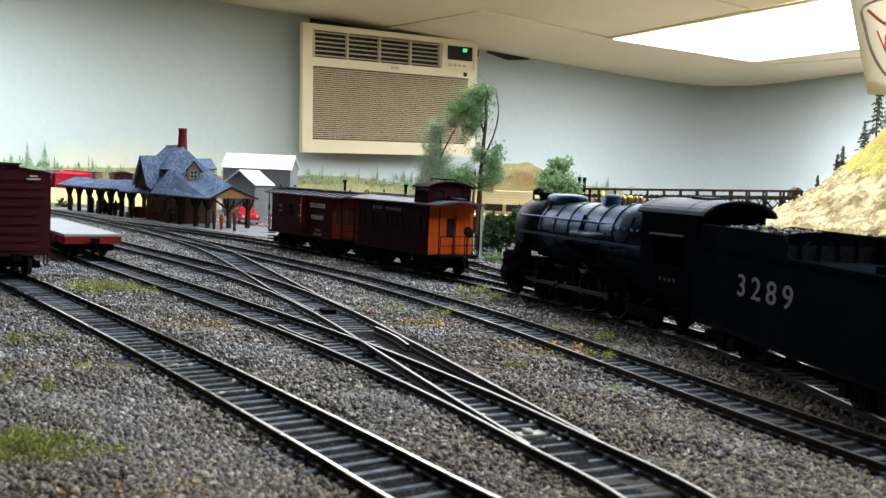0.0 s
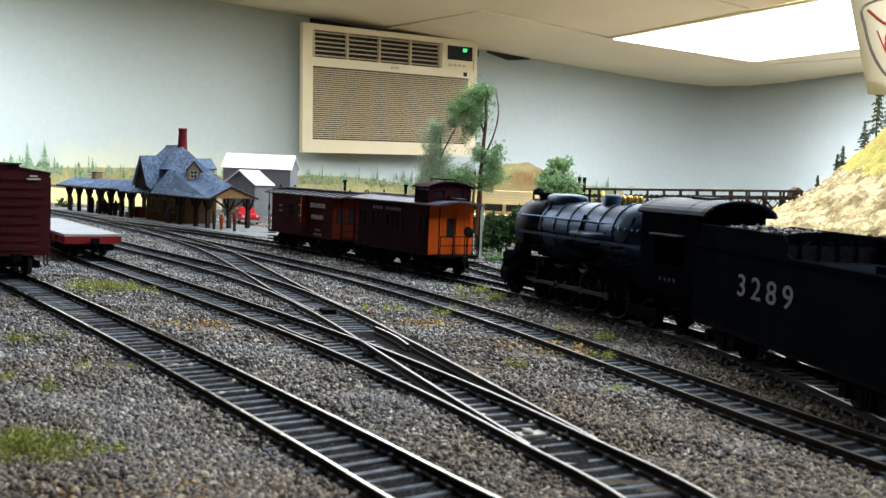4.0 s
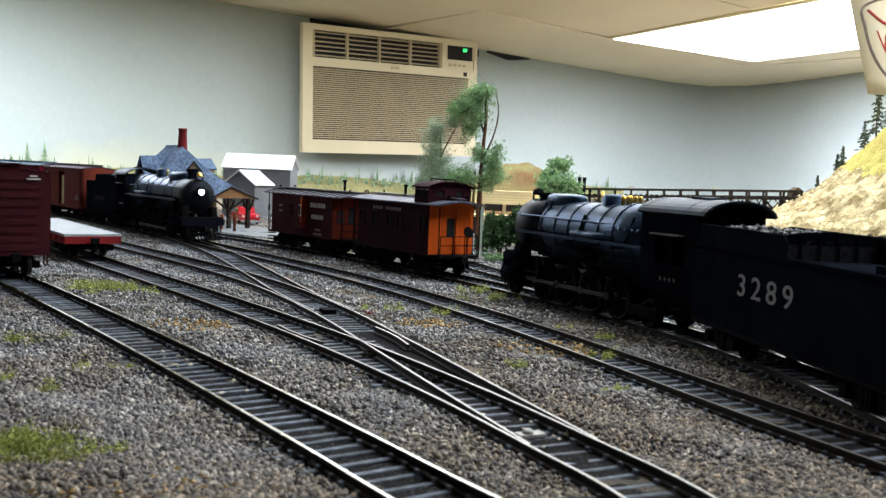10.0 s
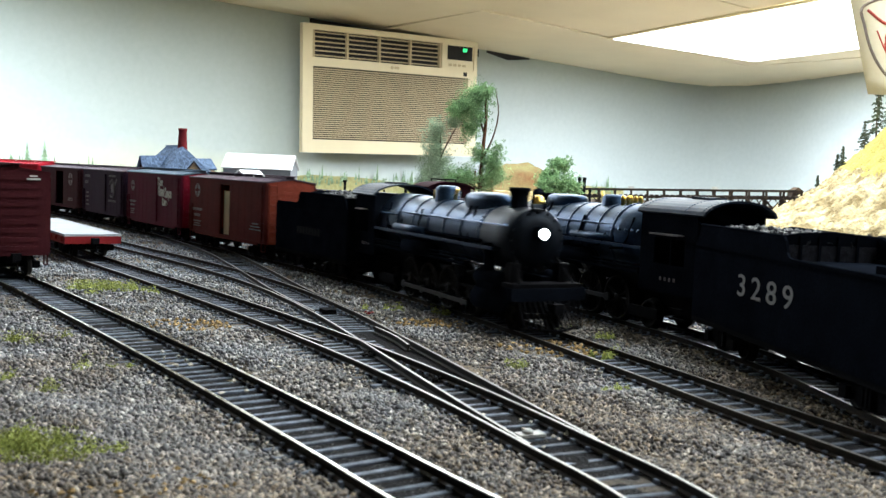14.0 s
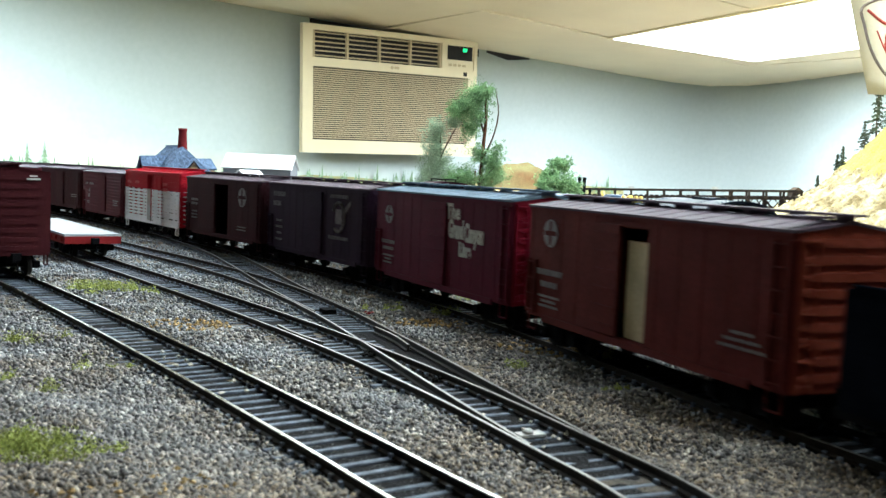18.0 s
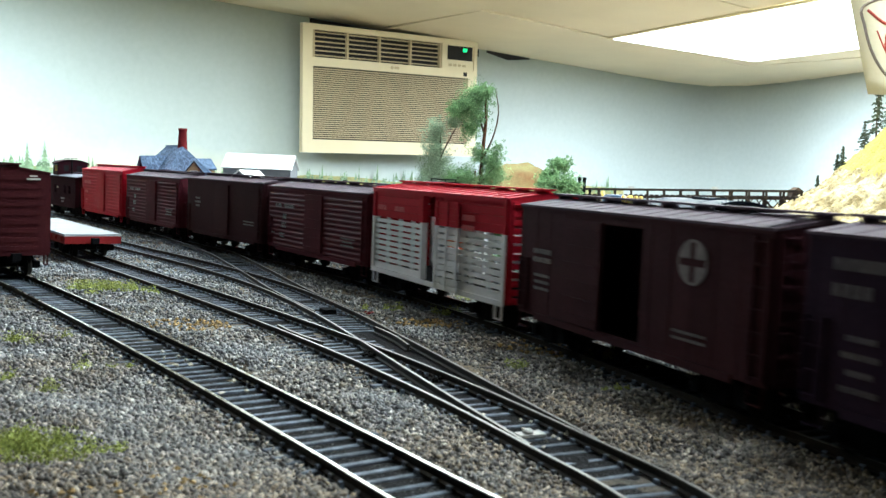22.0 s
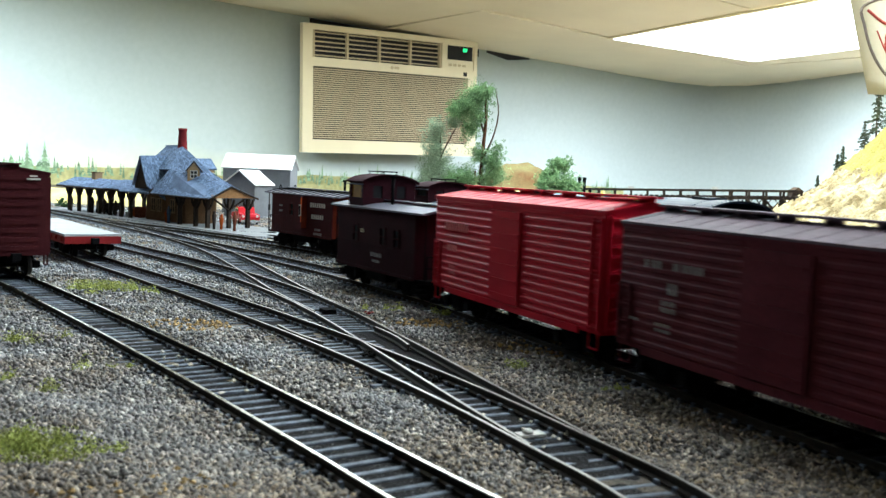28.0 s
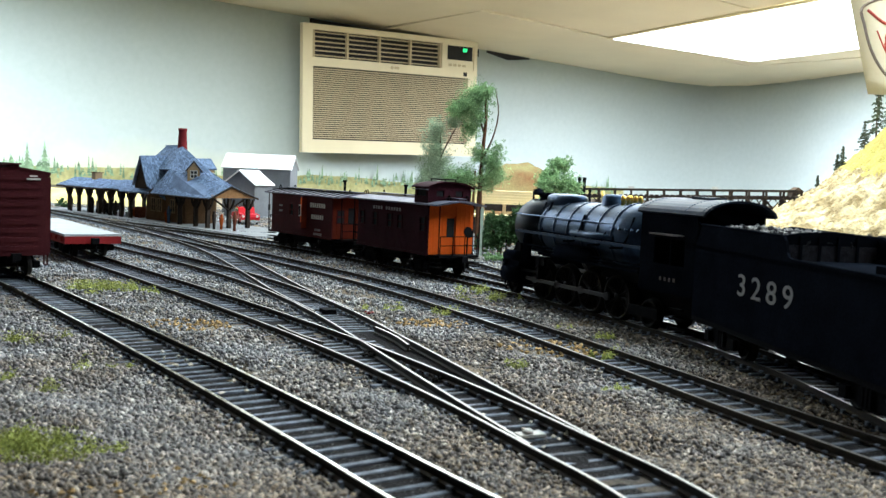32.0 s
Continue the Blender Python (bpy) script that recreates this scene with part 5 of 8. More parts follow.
            pts = [(x, sy * br * 0.92, za), (x + 0.0005, sy * (br + 0.0012), bz + 0.001), (x + 0.004, sy * (br + 0.0014), bz - 0.0035), (x + 0.012, sy * (br + 0.0014), bz - 0.0042)]
            for a, b in zip(pts, pts[1:]):
                add_tube(bm, a, b, 0.00045, n=6)
            part("pipe", bm, M_BLACK, e)
        for k in range(5):
            bm = bm_new()
            add_tube(bm, (cab0 + 0.004 + 0.0042 * k, sy * br * 0.98, bz + 0.0035), (cab0 + 0.004 + 0.0042 * k, sy * br * 1.13, bz + 0.0042), 0.0006, n=6)
            part("washout_plug", bm, M_BOILER, e)
        bm = bm_new()
        add_tube(bm, (cab0 + 0.01, sy * (br * 0.99 + 0.001), bz - 0.002), (sb1 + 0.002, sy * (br * 0.99 + 0.0005), bz - 0.0015), 0.0007, n=6)
        add_tube(bm, (dx, sy * 0.008, top - 0.001), (dx, sy * (br + 0.0006), bz - 0.003), 0.0005, n=6)
        add_tube(bm, (dx + 0.005, sy * 0.008, top - 0.001), (dx + 0.006, sy * (br + 0.0006), bz - 0.003), 0.0005, n=6)
        add_tube(bm, (sb1 + 0.008, sy * br, bz - 0.002), (sb1 + 0.010, sy * 0.0125, 0.017), 0.0022, n=10)
        part("piping", bm, M_BLACK, e)
        bm = bm_new()
        add_tube(bm, (cab0 + 0.034, sy * 0.0135, bz - 0.009), (cab0 + 0.062, sy * 0.0135, bz - 0.009), 0.0032, n=14)
        part("air_tank", bm, M_BLACK, e)
        # cylinders
        cx = axles[0] + 0.021
        bm = bm_new()
        add_tube(bm, (cx - 0.0075, sy * 0.0128, 0.0102), (cx + 0.0075, sy * 0.0128, 0.0102), 0.0044, n=18)
        add_tube(bm, (cx - 0.0085, sy * 0.0125, 0.0182), (cx + 0.0085, sy * 0.0125, 0.0182), 0.0030, n=14)
        add_box(bm, cx - 0.0068, cx + 0.0068, *sorted((sy * 0.006, sy * 0.0150)), 0.011, 0.019)
        part("cylinder", bm, M_BLACK, e)
        bm = bm_new()
        add_box(bm, cx - 0.024, cx - 0.007, *sorted((sy * 0.0125, sy * 0.0140)), 0.0125, 0.0135)
        add_box(bm, cx - 0.024, cx - 0.0225, *sorted((sy * 0.011, sy * 0.0145)), 0.010, 0.020)
        add_box(bm, cx - 0.028, cx - 0.020, *sorted((sy * 0.0128, sy * 0.0140)), 0.0165, 0.0205)
        part("valve_gear_hanger", bm, M_BLACK2, e)
        bm = bm_new()
        for k in range(3):
            add_box(bm, rear + 0.004 + k * 0.001, rear + 0.012, *sorted((sy * 0.0145, sy * 0.0165)), 0.0035 + k * 0.0035, 0.0042 + k * 0.0035)
        part("cab_step", bm, M_BLACK2, e)
    # frame
    bm = bm_new()
    add_box(bm, rear + 0.004, nose - 0.008, -0.0052, 0.0052, 0.0068, 0.0155)
    add_box(bm, cab0 - 0.002, cab0 + 0.034, -0.0095, 0.0095, 0.0165, bz - 0.004)
    add_box(bm, nose - 0.012, nose - 0.004, -0.0150, 0.0150, 0.0165, 0.0180)
    part("frame", bm, M_BLACK2, e)
    bm = bm_new()
    add_box(bm, nose - 0.006, nose - 0.003, -0.0158, 0.0158, 0.0120, 0.0165)
    part("pilot_beam", bm, M_BLACK, e, bevel=0.0004)
    bm = bm_new()
    add_tube(bm, (nose - 0.002, -0.0125, 0.0022), (nose + 0.0055, 0, 0.0022), 0.0006, n=6)
    add_tube(bm, (nose - 0.002, 0.0125, 0.0022), (nose + 0.0055, 0, 0.0022), 0.0006, n=6)
    pilot = part("pilot", bm, M_BLACK2, e)
    for k in range(13):
        y = -0.0125 + 0.025 * k / 12
        bm = bm_new()
        add_tube(bm, (nose - 0.0035, y, 0.012), (nose + 0.006 * (1 - abs(y) / 0.0145), y * 0.96, 0.0022), 0.0005, n=5)
        part("slat", bm, M_BLACK2, pilot)
    coupler(e, nose - 0.003, 1)
    for sy in (-1, 1):
        bm = bm_new()
        add_tube(bm, (nose - 0.004, sy * 0.012, 0.0165), (sb0 - 0.001, sy * br * 0.72, bz - br * 0.4), 0.0005, n=6)
        part("front_brace", bm, M_BLACK2, e)
        bm = bm_new()
        add_tube(bm, (nose - 0.0045, sy * 0.015, 0.0165), (nose - 0.0045, sy * 0.015, 0.026), 0.0003, n=5)
        part("grab_iron", bm, M_BLACK2, e)
        bm = bm_new()
        add_box(bm, nose - 0.0145, nose - 0.010, sy * 0.0105 - 0.0022, sy * 0.0105 + 0.0022, 0.018, 0.025)
        part("air_pump", bm, M_BLACK2, e)
    # cab
    ch = bz + 0.0150
    bm = bm_new()
    add_box(bm, rear, cab0, -0.0150, 0.0150, 0.0160, 0.0170)
    cb = part("cab", bm, M_BLACK, e)
    bm = bm_new()
    add_box(bm, cab0 - 0.0008, cab0, -0.0150, -br * 0.9, 0.0160, ch - 0.002)
    add_box(bm, cab0 - 0.0008, cab0, br * 0.9, 0.0150, 0.0160, ch - 0.002)
    add_box(bm, cab0 - 0.0008, cab0, -br * 0.9, br * 0.9, bz + br * 0.7, ch - 0.002)
    part("cab_front", bm, M_BLACK, cb)
    for sy in sides():
        a, b = sorted((sy * 0.0158, sy * 0.0150))
        bm = bm_new()
        add_box(bm, rear, cab0, a, b, 0.0160, 0.0265)
        add_box(bm, rear, cab0, a, b, 0.0365, ch - 0.002)
        for x0, x1 in ((rear, rear + 0.006), (cab0 - 0.0085, cab0)):
            add_box(bm, x0, x1, a, b, 0.0265, 0.0365)
        part("cab_side", bm, M_BLACK, cb)
        for k in range(4):
            bars(e, rear + 0.011 + 0.0026 * k, sy * 0.0159, 0.0212, 0.0013, 1, M_FADEDGREY, sy, 0.0014)
    for sy in sides():
        bm = bm_new()
        y = sy * 0.0159
        for x0, x1, za, zb in ((rear + 0.0055, cab0 - 0.008, 0.0260, 0.0266), (rear + 0.0055, cab0 - 0.008, 0.0363, 0.0369), (rear + 0.0135, rear + 0.0141, 0.0266, 0.0363)):
            add_box(bm, x0, x1, min(y, y - sy * 0.0006), max(y, y - sy * 0.0006), za, zb)
        w = part("cab_window", bm, M_BLACK, cb)
        bm = bm_new()
        add_box(bm, rear + 0.0065, cab0 - 0.009, *sorted((sy * 0.0158, sy * 0.0190)), 0.0375, 0.0380)
        part("awning", bm, M_GREYLET, w, "pale-edged awning")
    bm = bm_new()
    arch = [(0.0172 * math.sin(a), ch - 0.0035 + 0.0062 * math.cos(a)) for a in np.linspace(-1.45, 1.45, 15)]
    inner = [(u * 0.95, z - 0.0007) for u, z in arch[::-1]]
    add_prism(bm, arch + inner, "x", rear - 0.0045, cab0 + 0.0015)
    add_box(bm, rear + 0.008, rear + 0.018, -0.004, 0.004, ch + 0.002, ch + 0.0034)
    roof = part("cab_roof", bm, M_CABTOP, cb)
    bm = bm_new()
    for xx in (rear - 0.0032, rear + 0.006, cab0 - 0.002):
        for a in np.linspace(-1.25, 1.25, 24):
            u, z = 0.0172 * math.sin(a), ch - 0.0035 + 0.0062 * math.cos(a)
            add_box(bm, xx - 0.0002, xx + 0.0002, u - 0.0002, u + 0.0002, z - 0.0001, z + 0.00025)
    part("rivet_row", bm, M_BOILER, roof)
    bm = bm_new()
    add_lathe(bm, (cab0 - 0.006, 0, bz - 0.001), (1, 0, 0), [(0, br * 0.9), (0.004, br * 0.9)], 20)
    part("backhead", bm, M_BLACK2, cb)
    # wheels
    wheels = [driving_wheel(e, x, driver_r) for x in axles]
    part("pony_wheel", wheelset_mesh(0.0048), None, e, at=pose(pony, 0, 0.0048))
    if trailing:
        part("trailing_wheel", wheelset_mesh(0.0056), None, e, at=pose(axles[-1] - 0.021, 0, 0.0056))
        bm = bm_new()
        for sy in (-1, 1):
            add_box(bm, axles[-1] - 0.030, axles[-1] - 0.012, *sorted((sy * 0.0112, sy * 0.0128)), 0.0045, 0.0085)
        part("trailing_frame", bm, M_BLACK2, e)
    rods = []
    for sy in sides():
        bm = bm_new()
        y0, y1 = sorted((sy * 0.0118, sy * 0.0127))
        add_box(bm, axles[-1] - 0.001, axles[0] + 0.001, y0, y1, -0.0008, 0.0008)
        for x in axles:
            add_tube(bm, (x, y0, 0), (x, y1, 0), 0.0017, n=12)
        add_box(bm, axles[1], axles[0] + 0.006, *sorted((sy * 0.0128, sy * 0.0135)), -0.0006, 0.0010)
        rods.append(part("side_rod", bm, M_STEEL, e, "bright steel side rod", at=pose(driver_r * 0.42, 0, driver_r)))
    return e, wheels, rods


def tender(label, L=0.1, Wd=0.0325, deck=0.0105, low=0.036, high=0.0415, bunker=0.5, number=None, number_x=0.0, group="", coal_top=0.004):
    """A tender: tank with a raised coal bunker at its front (+x)."""
    t = thing("tender", label, "tender", group)
    hl, hw = L / 2, Wd / 2
    split = hl - L * bunker
    bm = bm_new()
    add_box(bm, -hl, hl, -hw, hw, deck, low - 0.0008)
    part("tank", bm, M_BLACK, t, bevel=0.0012, seg=2)
    for sy in sides():
        a, b = sorted((sy * hw, sy * (hw - 0.0008)))
        prof = [(hl, low - 0.002), (hl, low - 0.0005), (hl - 0.0042, high - 0.0004), (hl - 0.0050, high)]
        prof += [(split + 0.006, high), (split + 0.0044, high - 0.0004), (split + 0.0032, high - 0.0016), (split + 0.0022, low + 0.0018), (split + 0.0008, low + 0.0006), (split - 0.001, low + 0.0002), (-hl + 0.002, low + 0.0001), (-hl, low - 0.002)]
        bm = bm_new()
        add_prism(bm, prof, "y", a, b)
        part("bunker_side", bm, M_BLACK, t)
        bm = bm_new()
        for k in range(len(prof) - 2):
            p, q = prof[k + 1], prof[k + 2]
            if q[1] < low - 0.001:
                break
            add_tube(bm, (p[0], sy * hw, p[1]), (q[0], sy * hw, q[1]), 0.0004, n=6)
        part("bead", bm, M_BLACK, t)
        bm = bm_new()
        for k in range(26):
            x = -hl + 0.002 + (L - 0.004) * k / 25
            for z in (deck + 0.0012, low - 0.003):
                add_box(bm, x - 0.00018, x + 0.00018, *sorted((sy * hw, sy * (hw + 0.00015))), z - 0.00018, z + 0.00018)
        part("rivets", bm, M_BLACK, t)
        if number:
            part("number", text_mesh(number, 0.0098, M_NUMBER, 0.00005, 1.40, 1.40, 0.00004), None, t, "pale painted road number",
                 at=pose(number_x, sy * (hw + 0.0001), deck + 0.0146, 90, 0, 0 if sy < 0 else 180))
        else:
            bars(t, 0, sy * (hw + 0.0001), deck + 0.012, 0.03, 1, M_DIMLET, sy, 0.004)
    bm = bm_new()
    add_box(bm, hl - 0.0050, hl - 0.0042, -hw + 0.0008, hw - 0.0008, low - 0.002, high - 0.0012)
    part("bunker_plate", bm, M_BLACK, t)
    bm = bm_new()
    arch = [(hw - 0.0009, low - 0.001), (hw - 0.0009, high - 0.001)] + [((hw - 0.0009) * math.cos(a), high - 0.001 + 0.0022 * math.sin(a)) for a in np.linspace(0.35, 2.79, 9)] + [(-hw + 0.0009, high - 0.001), (-hw + 0.0009, low - 0.001)]
    add_prism(bm, arch, "x", split + 0.0082, split + 0.0092)
    bk = part("bulkhead", bm, M_BLACK, t)
    for y in (-0.009, -0.003, 0.003, 0.009):
        box_part("rib", (split + 0.0076, split + 0.0082, y - 0.0004, y + 0.0004, low - 0.001, high), M_BLACK, bk)
    box_part("coping", (-hl + 0.001, split + 0.008, -hw + 0.0008, -hw + 0.0022, low - 0.001, low + 0.0002), M_BLACK, t)
    box_part("filler_step", (-hl + 0.022, -hl + 0.030, -0.006, 0.006, low - 0.001, low + 0.0012), M_BLACK, t)
    # coal heap: many lumps
    rng = random.Random(11)
    bm = bm_new()
    for _ in range(520):
        x = rng.uniform(split + 0.009, hl - 0.0055)
        y = rng.uniform(-hw + 0.0018, hw - 0.0018)
        h = high - 0.0030 + coal_top * (1 - (y / hw) ** 2) * min(1, (x - split) / 0.02) * rng.uniform(0.5, 1.0)
        r = rng.uniform(0.0007, 0.0016)
        res = bmesh.ops.create_icosphere(bm, subdivisions=1, radius=r, matrix=pose(x, y, h, rng.uniform(0, 360), rng.uniform(0, 360), 0))
        for v in res["verts"]:
            v.co += Vector((rng.uniform(-1, 1), rng.uniform(-1, 1), rng.uniform(-1, 1))) * r * 0.35
    add_box(bm, split + 0.008, hl - 0.0045, -hw + 0.001, hw - 0.001, low - 0.002, high - 0.0028)
    part("coal", bm, M_COAL, t, "heap of black coal lumps")
    bm = bm_new()
    add_tube(bm, (-hl + 0.014, 0, low - 0.001), (-hl + 0.014, 0, low + 0.003), 0.0045, n=16)
    part("water_hatch", bm, M_BLACK, t)
    bm = bm_new()
    add_box(bm, -hl - 0.002, hl + 0.002, -hw + 0.001, hw - 0.001, deck - 0.002, deck)
    add_box(bm, -hl, hl, -0.003, 0.003, deck - 0.004, deck - 0.002)
    part("underframe", bm, M_BLACK2, t)
    coupler(t, -hl, -1)
    bm = bm_new()
    for sy in (-1, 1):
        for z in np.linspace(deck + 0.003, low - 0.001, 6):
            add_tube(bm, (-hl - 0.0006, sy * (hw - 0.006), z), (-hl - 0.0006, sy * (hw - 0.001), z), 0.0003, n=5)
    part("ladder", bm, M_BLACK, t)
    for x in (-hl + 0.0185, hl - 0.0185):
        truck(t, x, base=0.019)
    return t




# ---- fixtures on ceiling and wall ----
M_ACBODY = mat("ivory_plastic", (0.68, 0.60, 0.40), 0.5, 0.0, 0.06, 8, 400, 0.03)
M_ACGRILLE = mat("beige_grille_plastic", (0.47, 0.39, 0.25), 0.55, 0.0, 0.06, 8, 400, 0.03)
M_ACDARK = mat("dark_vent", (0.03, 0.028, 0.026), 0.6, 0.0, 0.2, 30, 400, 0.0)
M_DIFFUSER = mat("lit_diffuser", (1.0, 0.98, 0.92), 0.5, 0.0, 0.0, 10, 10, 0.0, emit=5.0)
M_GREENLED = mat("green_led_digit", (0.1, 0.9, 0.25), 0.5, 0.0, 0.0, 10, 10, 0.0, emit=1.5)


def build_troffers():
    # all but the first fixture are unseen, added with the extra lamps
    for tx, ty, _ in TROFFERS:
        z = ceiling_z(tx, ty) - 0.004
        m = Matrix.Translation((tx, ty, z)) @ pose(0, 0, 0, 0, 1.7, 26)
        t = thing("ceiling_light", "recessed fluorescent ceiling light with a glowing white diffuser", "ceiling light", "ceiling lights", at=m)
        bm = bm_new()
        for a in ((-0.305, -0.29, -0.61, 0.61), (0.29, 0.305, -0.61, 0.61), (-0.29, 0.29, -0.61, -0.595), (-0.29, 0.29, 0.595, 0.61)):
            add_box(bm, *a, -0.0005, 0.004)
        part("frame", bm, M_ACBODY, t)
        box_part("diffuser", (-0.29, 0.29, -0.595, 0.595, -0.003, 0.0), M_DIFFUSER, t)


def build_ac():
    o = Vector((-0.435, 3.0, 0.1136))
    right = (WALL_DIR * 0.9997 + Vector((0, 0, 0.0262))).normalized()
    up = right.cross(WALL_NRM).normalized() * -1
    up = up if up.z > 0 else -up
    out = WALL_NRM
    m = Matrix((right, up, out)).transposed().to_4x4()
    m.translation = o
    # stands proud of the wall
    m = Matrix.Translation(EYE) @ Matrix.Scale(0.978, 4) @ Matrix.Translation(-Vector(EYE)) @ m
    a = thing("air_conditioner", "ivory plastic window air conditioner set in the wall", "air conditioner", at=m)
    W, H = 0.657, 0.388
    bm = bm_new()
    add_box(bm, 0.030, W - 0.004, 0.012, H - 0.012, -0.09, -0.012)
    part("case", bm, M_ACBODY, a, bevel=0.006, seg=2)
    bm = bm_new()
    for b in ((-0.026, W, -0.008, 0.034), (-0.026, W, 0.262, 0.290), (-0.026, W, H - 0.014, H + 0.004), (-0.026, 0.010, 0.034, 0.262), (0.618, W, 0.034, 0.262), (-0.026, 0.008, 0.290, H - 0.014), (0.505, 0.525, 0.290, H - 0.014), (W - 0.014, W, 0.290, H - 0.014)):
        add_box(bm, *b, -0.014, 0.006)
    part("front_bezel", bm, M_ACBODY, a, bevel=0.004, seg=2)
    bm = bm_new()
    add_box(bm, 0.008, 0.505, 0.290, H - 0.014, -0.014, -0.010)
    part("vent_back", bm, M_ACDARK, a)
    for k in range(6):
        bm = bm_new()
        z = 0.297 + 0.0142 * k
        add_box(bm, 0.008, 0.505, z - 0.0016, z + 0.0016, -0.008, 0.002)
        part("vent_slat", bm, M_ACGRILLE, a)
    for k in range(5):
        bm = bm_new()
        x = 0.014 + 0.1212 * k
        add_box(bm, x - 0.003, x + 0.003, 0.290, H - 0.014, -0.008, 0.004)
        part("vent_divider", bm, M_ACGRILLE, a)
    bm = bm_new()
    add_box(bm, 0.010, 0.618, 0.034, 0.262, -0.013, -0.008)
    part("grille_back", bm, M_ACDARK, a)
    n = 34
    for k in range(n):
        bm = bm_new()
        z = 0.037 + (0.222 * (k + 0.5) / n)
        add_box(bm, 0.010, 0.618, z - 0.0017, z + 0.0017, -0.006, 0.0035)
        part("grille_slat", bm, M_ACGRILLE, a)
    bm = bm_new()
    add_box(bm, 0.525, W - 0.014, 0.290, H - 0.014, -0.012, 0.002)
    cp = part("control_panel", bm, M_ACBODY, a)
    bm = bm_new()
    add_box(bm, 0.530, W - 0.020, 0.322, H - 0.018, 0.0022, 0.0032)
    part("display", bm, M_ACDARK, cp, "dark display window")
    bm = bm_new()
    for x in (0.596, 0.606):
        add_box(bm, x, x + 0.006, 0.352, 0.364, 0.0034, 0.0040)
    part("digits", bm, M_GREENLED, cp, "green glowing digits")
    for k in range(4):
        bm = bm_new()
        add_box(bm, 0.535 + 0.02 * k, 0.548 + 0.02 * k, 0.300, 0.308, 0.0022, 0.004)
        part("button", bm, M_ACGRILLE, cp)
    bm = bm_new()
    add_box(bm, 0.597, 0.612, 0.268, 0.282, 0.0062, 0.0072)
    part("sensor_square", bm, M_ACDARK, a)
    bm = bm_new()
    add_tube(bm, (0.302, 0.277, 0.006), (0.302, 0.277, 0.0075), 0.006, n=16)
    add_box(bm, 0.312, 0.330, 0.273, 0.281, 0.0062, 0.007)
    part("badge", bm, M_ACGRILLE, a, "small round badge")


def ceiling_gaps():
    """Dark sheets painting the shade in gaps above and beside the air conditioner, under sagging tiles."""
    g = thing("gap_shade", "dark sheet for the shaded gap between wall top and sagging ceiling tile", "gap", kind="structure")
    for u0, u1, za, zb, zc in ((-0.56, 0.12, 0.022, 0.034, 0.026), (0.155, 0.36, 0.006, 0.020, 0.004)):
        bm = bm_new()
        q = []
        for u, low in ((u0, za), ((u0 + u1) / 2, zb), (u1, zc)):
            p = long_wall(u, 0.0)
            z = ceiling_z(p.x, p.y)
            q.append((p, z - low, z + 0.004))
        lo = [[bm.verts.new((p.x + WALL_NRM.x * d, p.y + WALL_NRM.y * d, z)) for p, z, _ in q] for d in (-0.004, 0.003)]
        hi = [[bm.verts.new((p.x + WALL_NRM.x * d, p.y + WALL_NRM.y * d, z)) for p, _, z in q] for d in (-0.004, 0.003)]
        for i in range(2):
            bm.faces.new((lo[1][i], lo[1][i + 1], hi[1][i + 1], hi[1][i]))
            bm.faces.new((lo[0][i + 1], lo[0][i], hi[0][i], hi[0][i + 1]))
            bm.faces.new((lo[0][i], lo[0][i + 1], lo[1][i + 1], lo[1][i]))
        part("shade_face", bm, M_ACDARK, g)


M_PAPER = mat("cream_paper", (0.66, 0.62, 0.52), 0.8, 0.0, 0.06, 20, 300, 0.05)
M_REDLINE = mat("red_marker_line", (0.36, 0.07, 0.06), 0.7, 0.0, 0.15, 100, 300, 0.0)
M_GREYLINE = mat("grey_brown_marker_line", (0.17, 0.14, 0.12), 0.7, 0.0, 0.15, 100, 300, 0.0)


def build_plan_sheet():
    """A hanging paper sheet with a drawn track plan."""
    t = thing("paper_sheet", "hanging cream paper sheet with drawn red and grey lines", "paper")
    eye = Vector(EYE)

    def at(u, v):
        # u across the sheet, v down from its top edge
        bend = 0.012 * math.sin(u * 9) + 0.01 * math.sin(v * 7)
        return Vector((0.3475 + u * 0.94 + v * 0.25, 1.0 - 0.25 * u + bend, 0.52 - v))

    n, k = 16, 24
    bm = bm_new()
    grid = [[bm.verts.new(at(0.45 * i / n, 0.362 * j / k)) for j in range(k + 1)] for i in range(n + 1)]
    for i in range(n):
        for j in range(k):
            bm.faces.new((grid[i][j], grid[i + 1][j], grid[i + 1][j + 1], grid[i][j + 1])).smooth = True
    ext = bmesh.ops.solidify(bm, geom=bm.faces[:], thickness=0.0006)
    part("sheet", bm, M_PAPER, t)

    def line(pts, material, r=0.0015):
        q = spline([(u, v, 0) for u, v in pts], 0.006)
        bm = bm_new()
        for a, b in zip(q[:-1], q[1:]):
            pa, pb = at(a[0], a[1]) + Vector((0, -0.0006, 0)), at(b[0], b[1]) + Vector((0, -0.0006, 0))
            add_tube(bm, pa, pb, r, n=4, caps=False)
        part("drawn_line", bm, material, t)

    line([(0.30, 0.255), (0.12, 0.262), (0.045, 0.262), (0.012, 0.272), (0.010, 0.29), (0.013, 0.32), (0.026, 0.345), (0.05, 0.352), (0.2, 0.35)], M_GREYLINE)
    line([(0.016, 0.275), (0.035, 0.290), (0.07, 0.292), (0.2, 0.288)], M_REDLINE)
    line([(0.2, 0.293), (0.05, 0.296), (0.030, 0.306), (0.030, 0.325), (0.045, 0.350)], M_REDLINE)
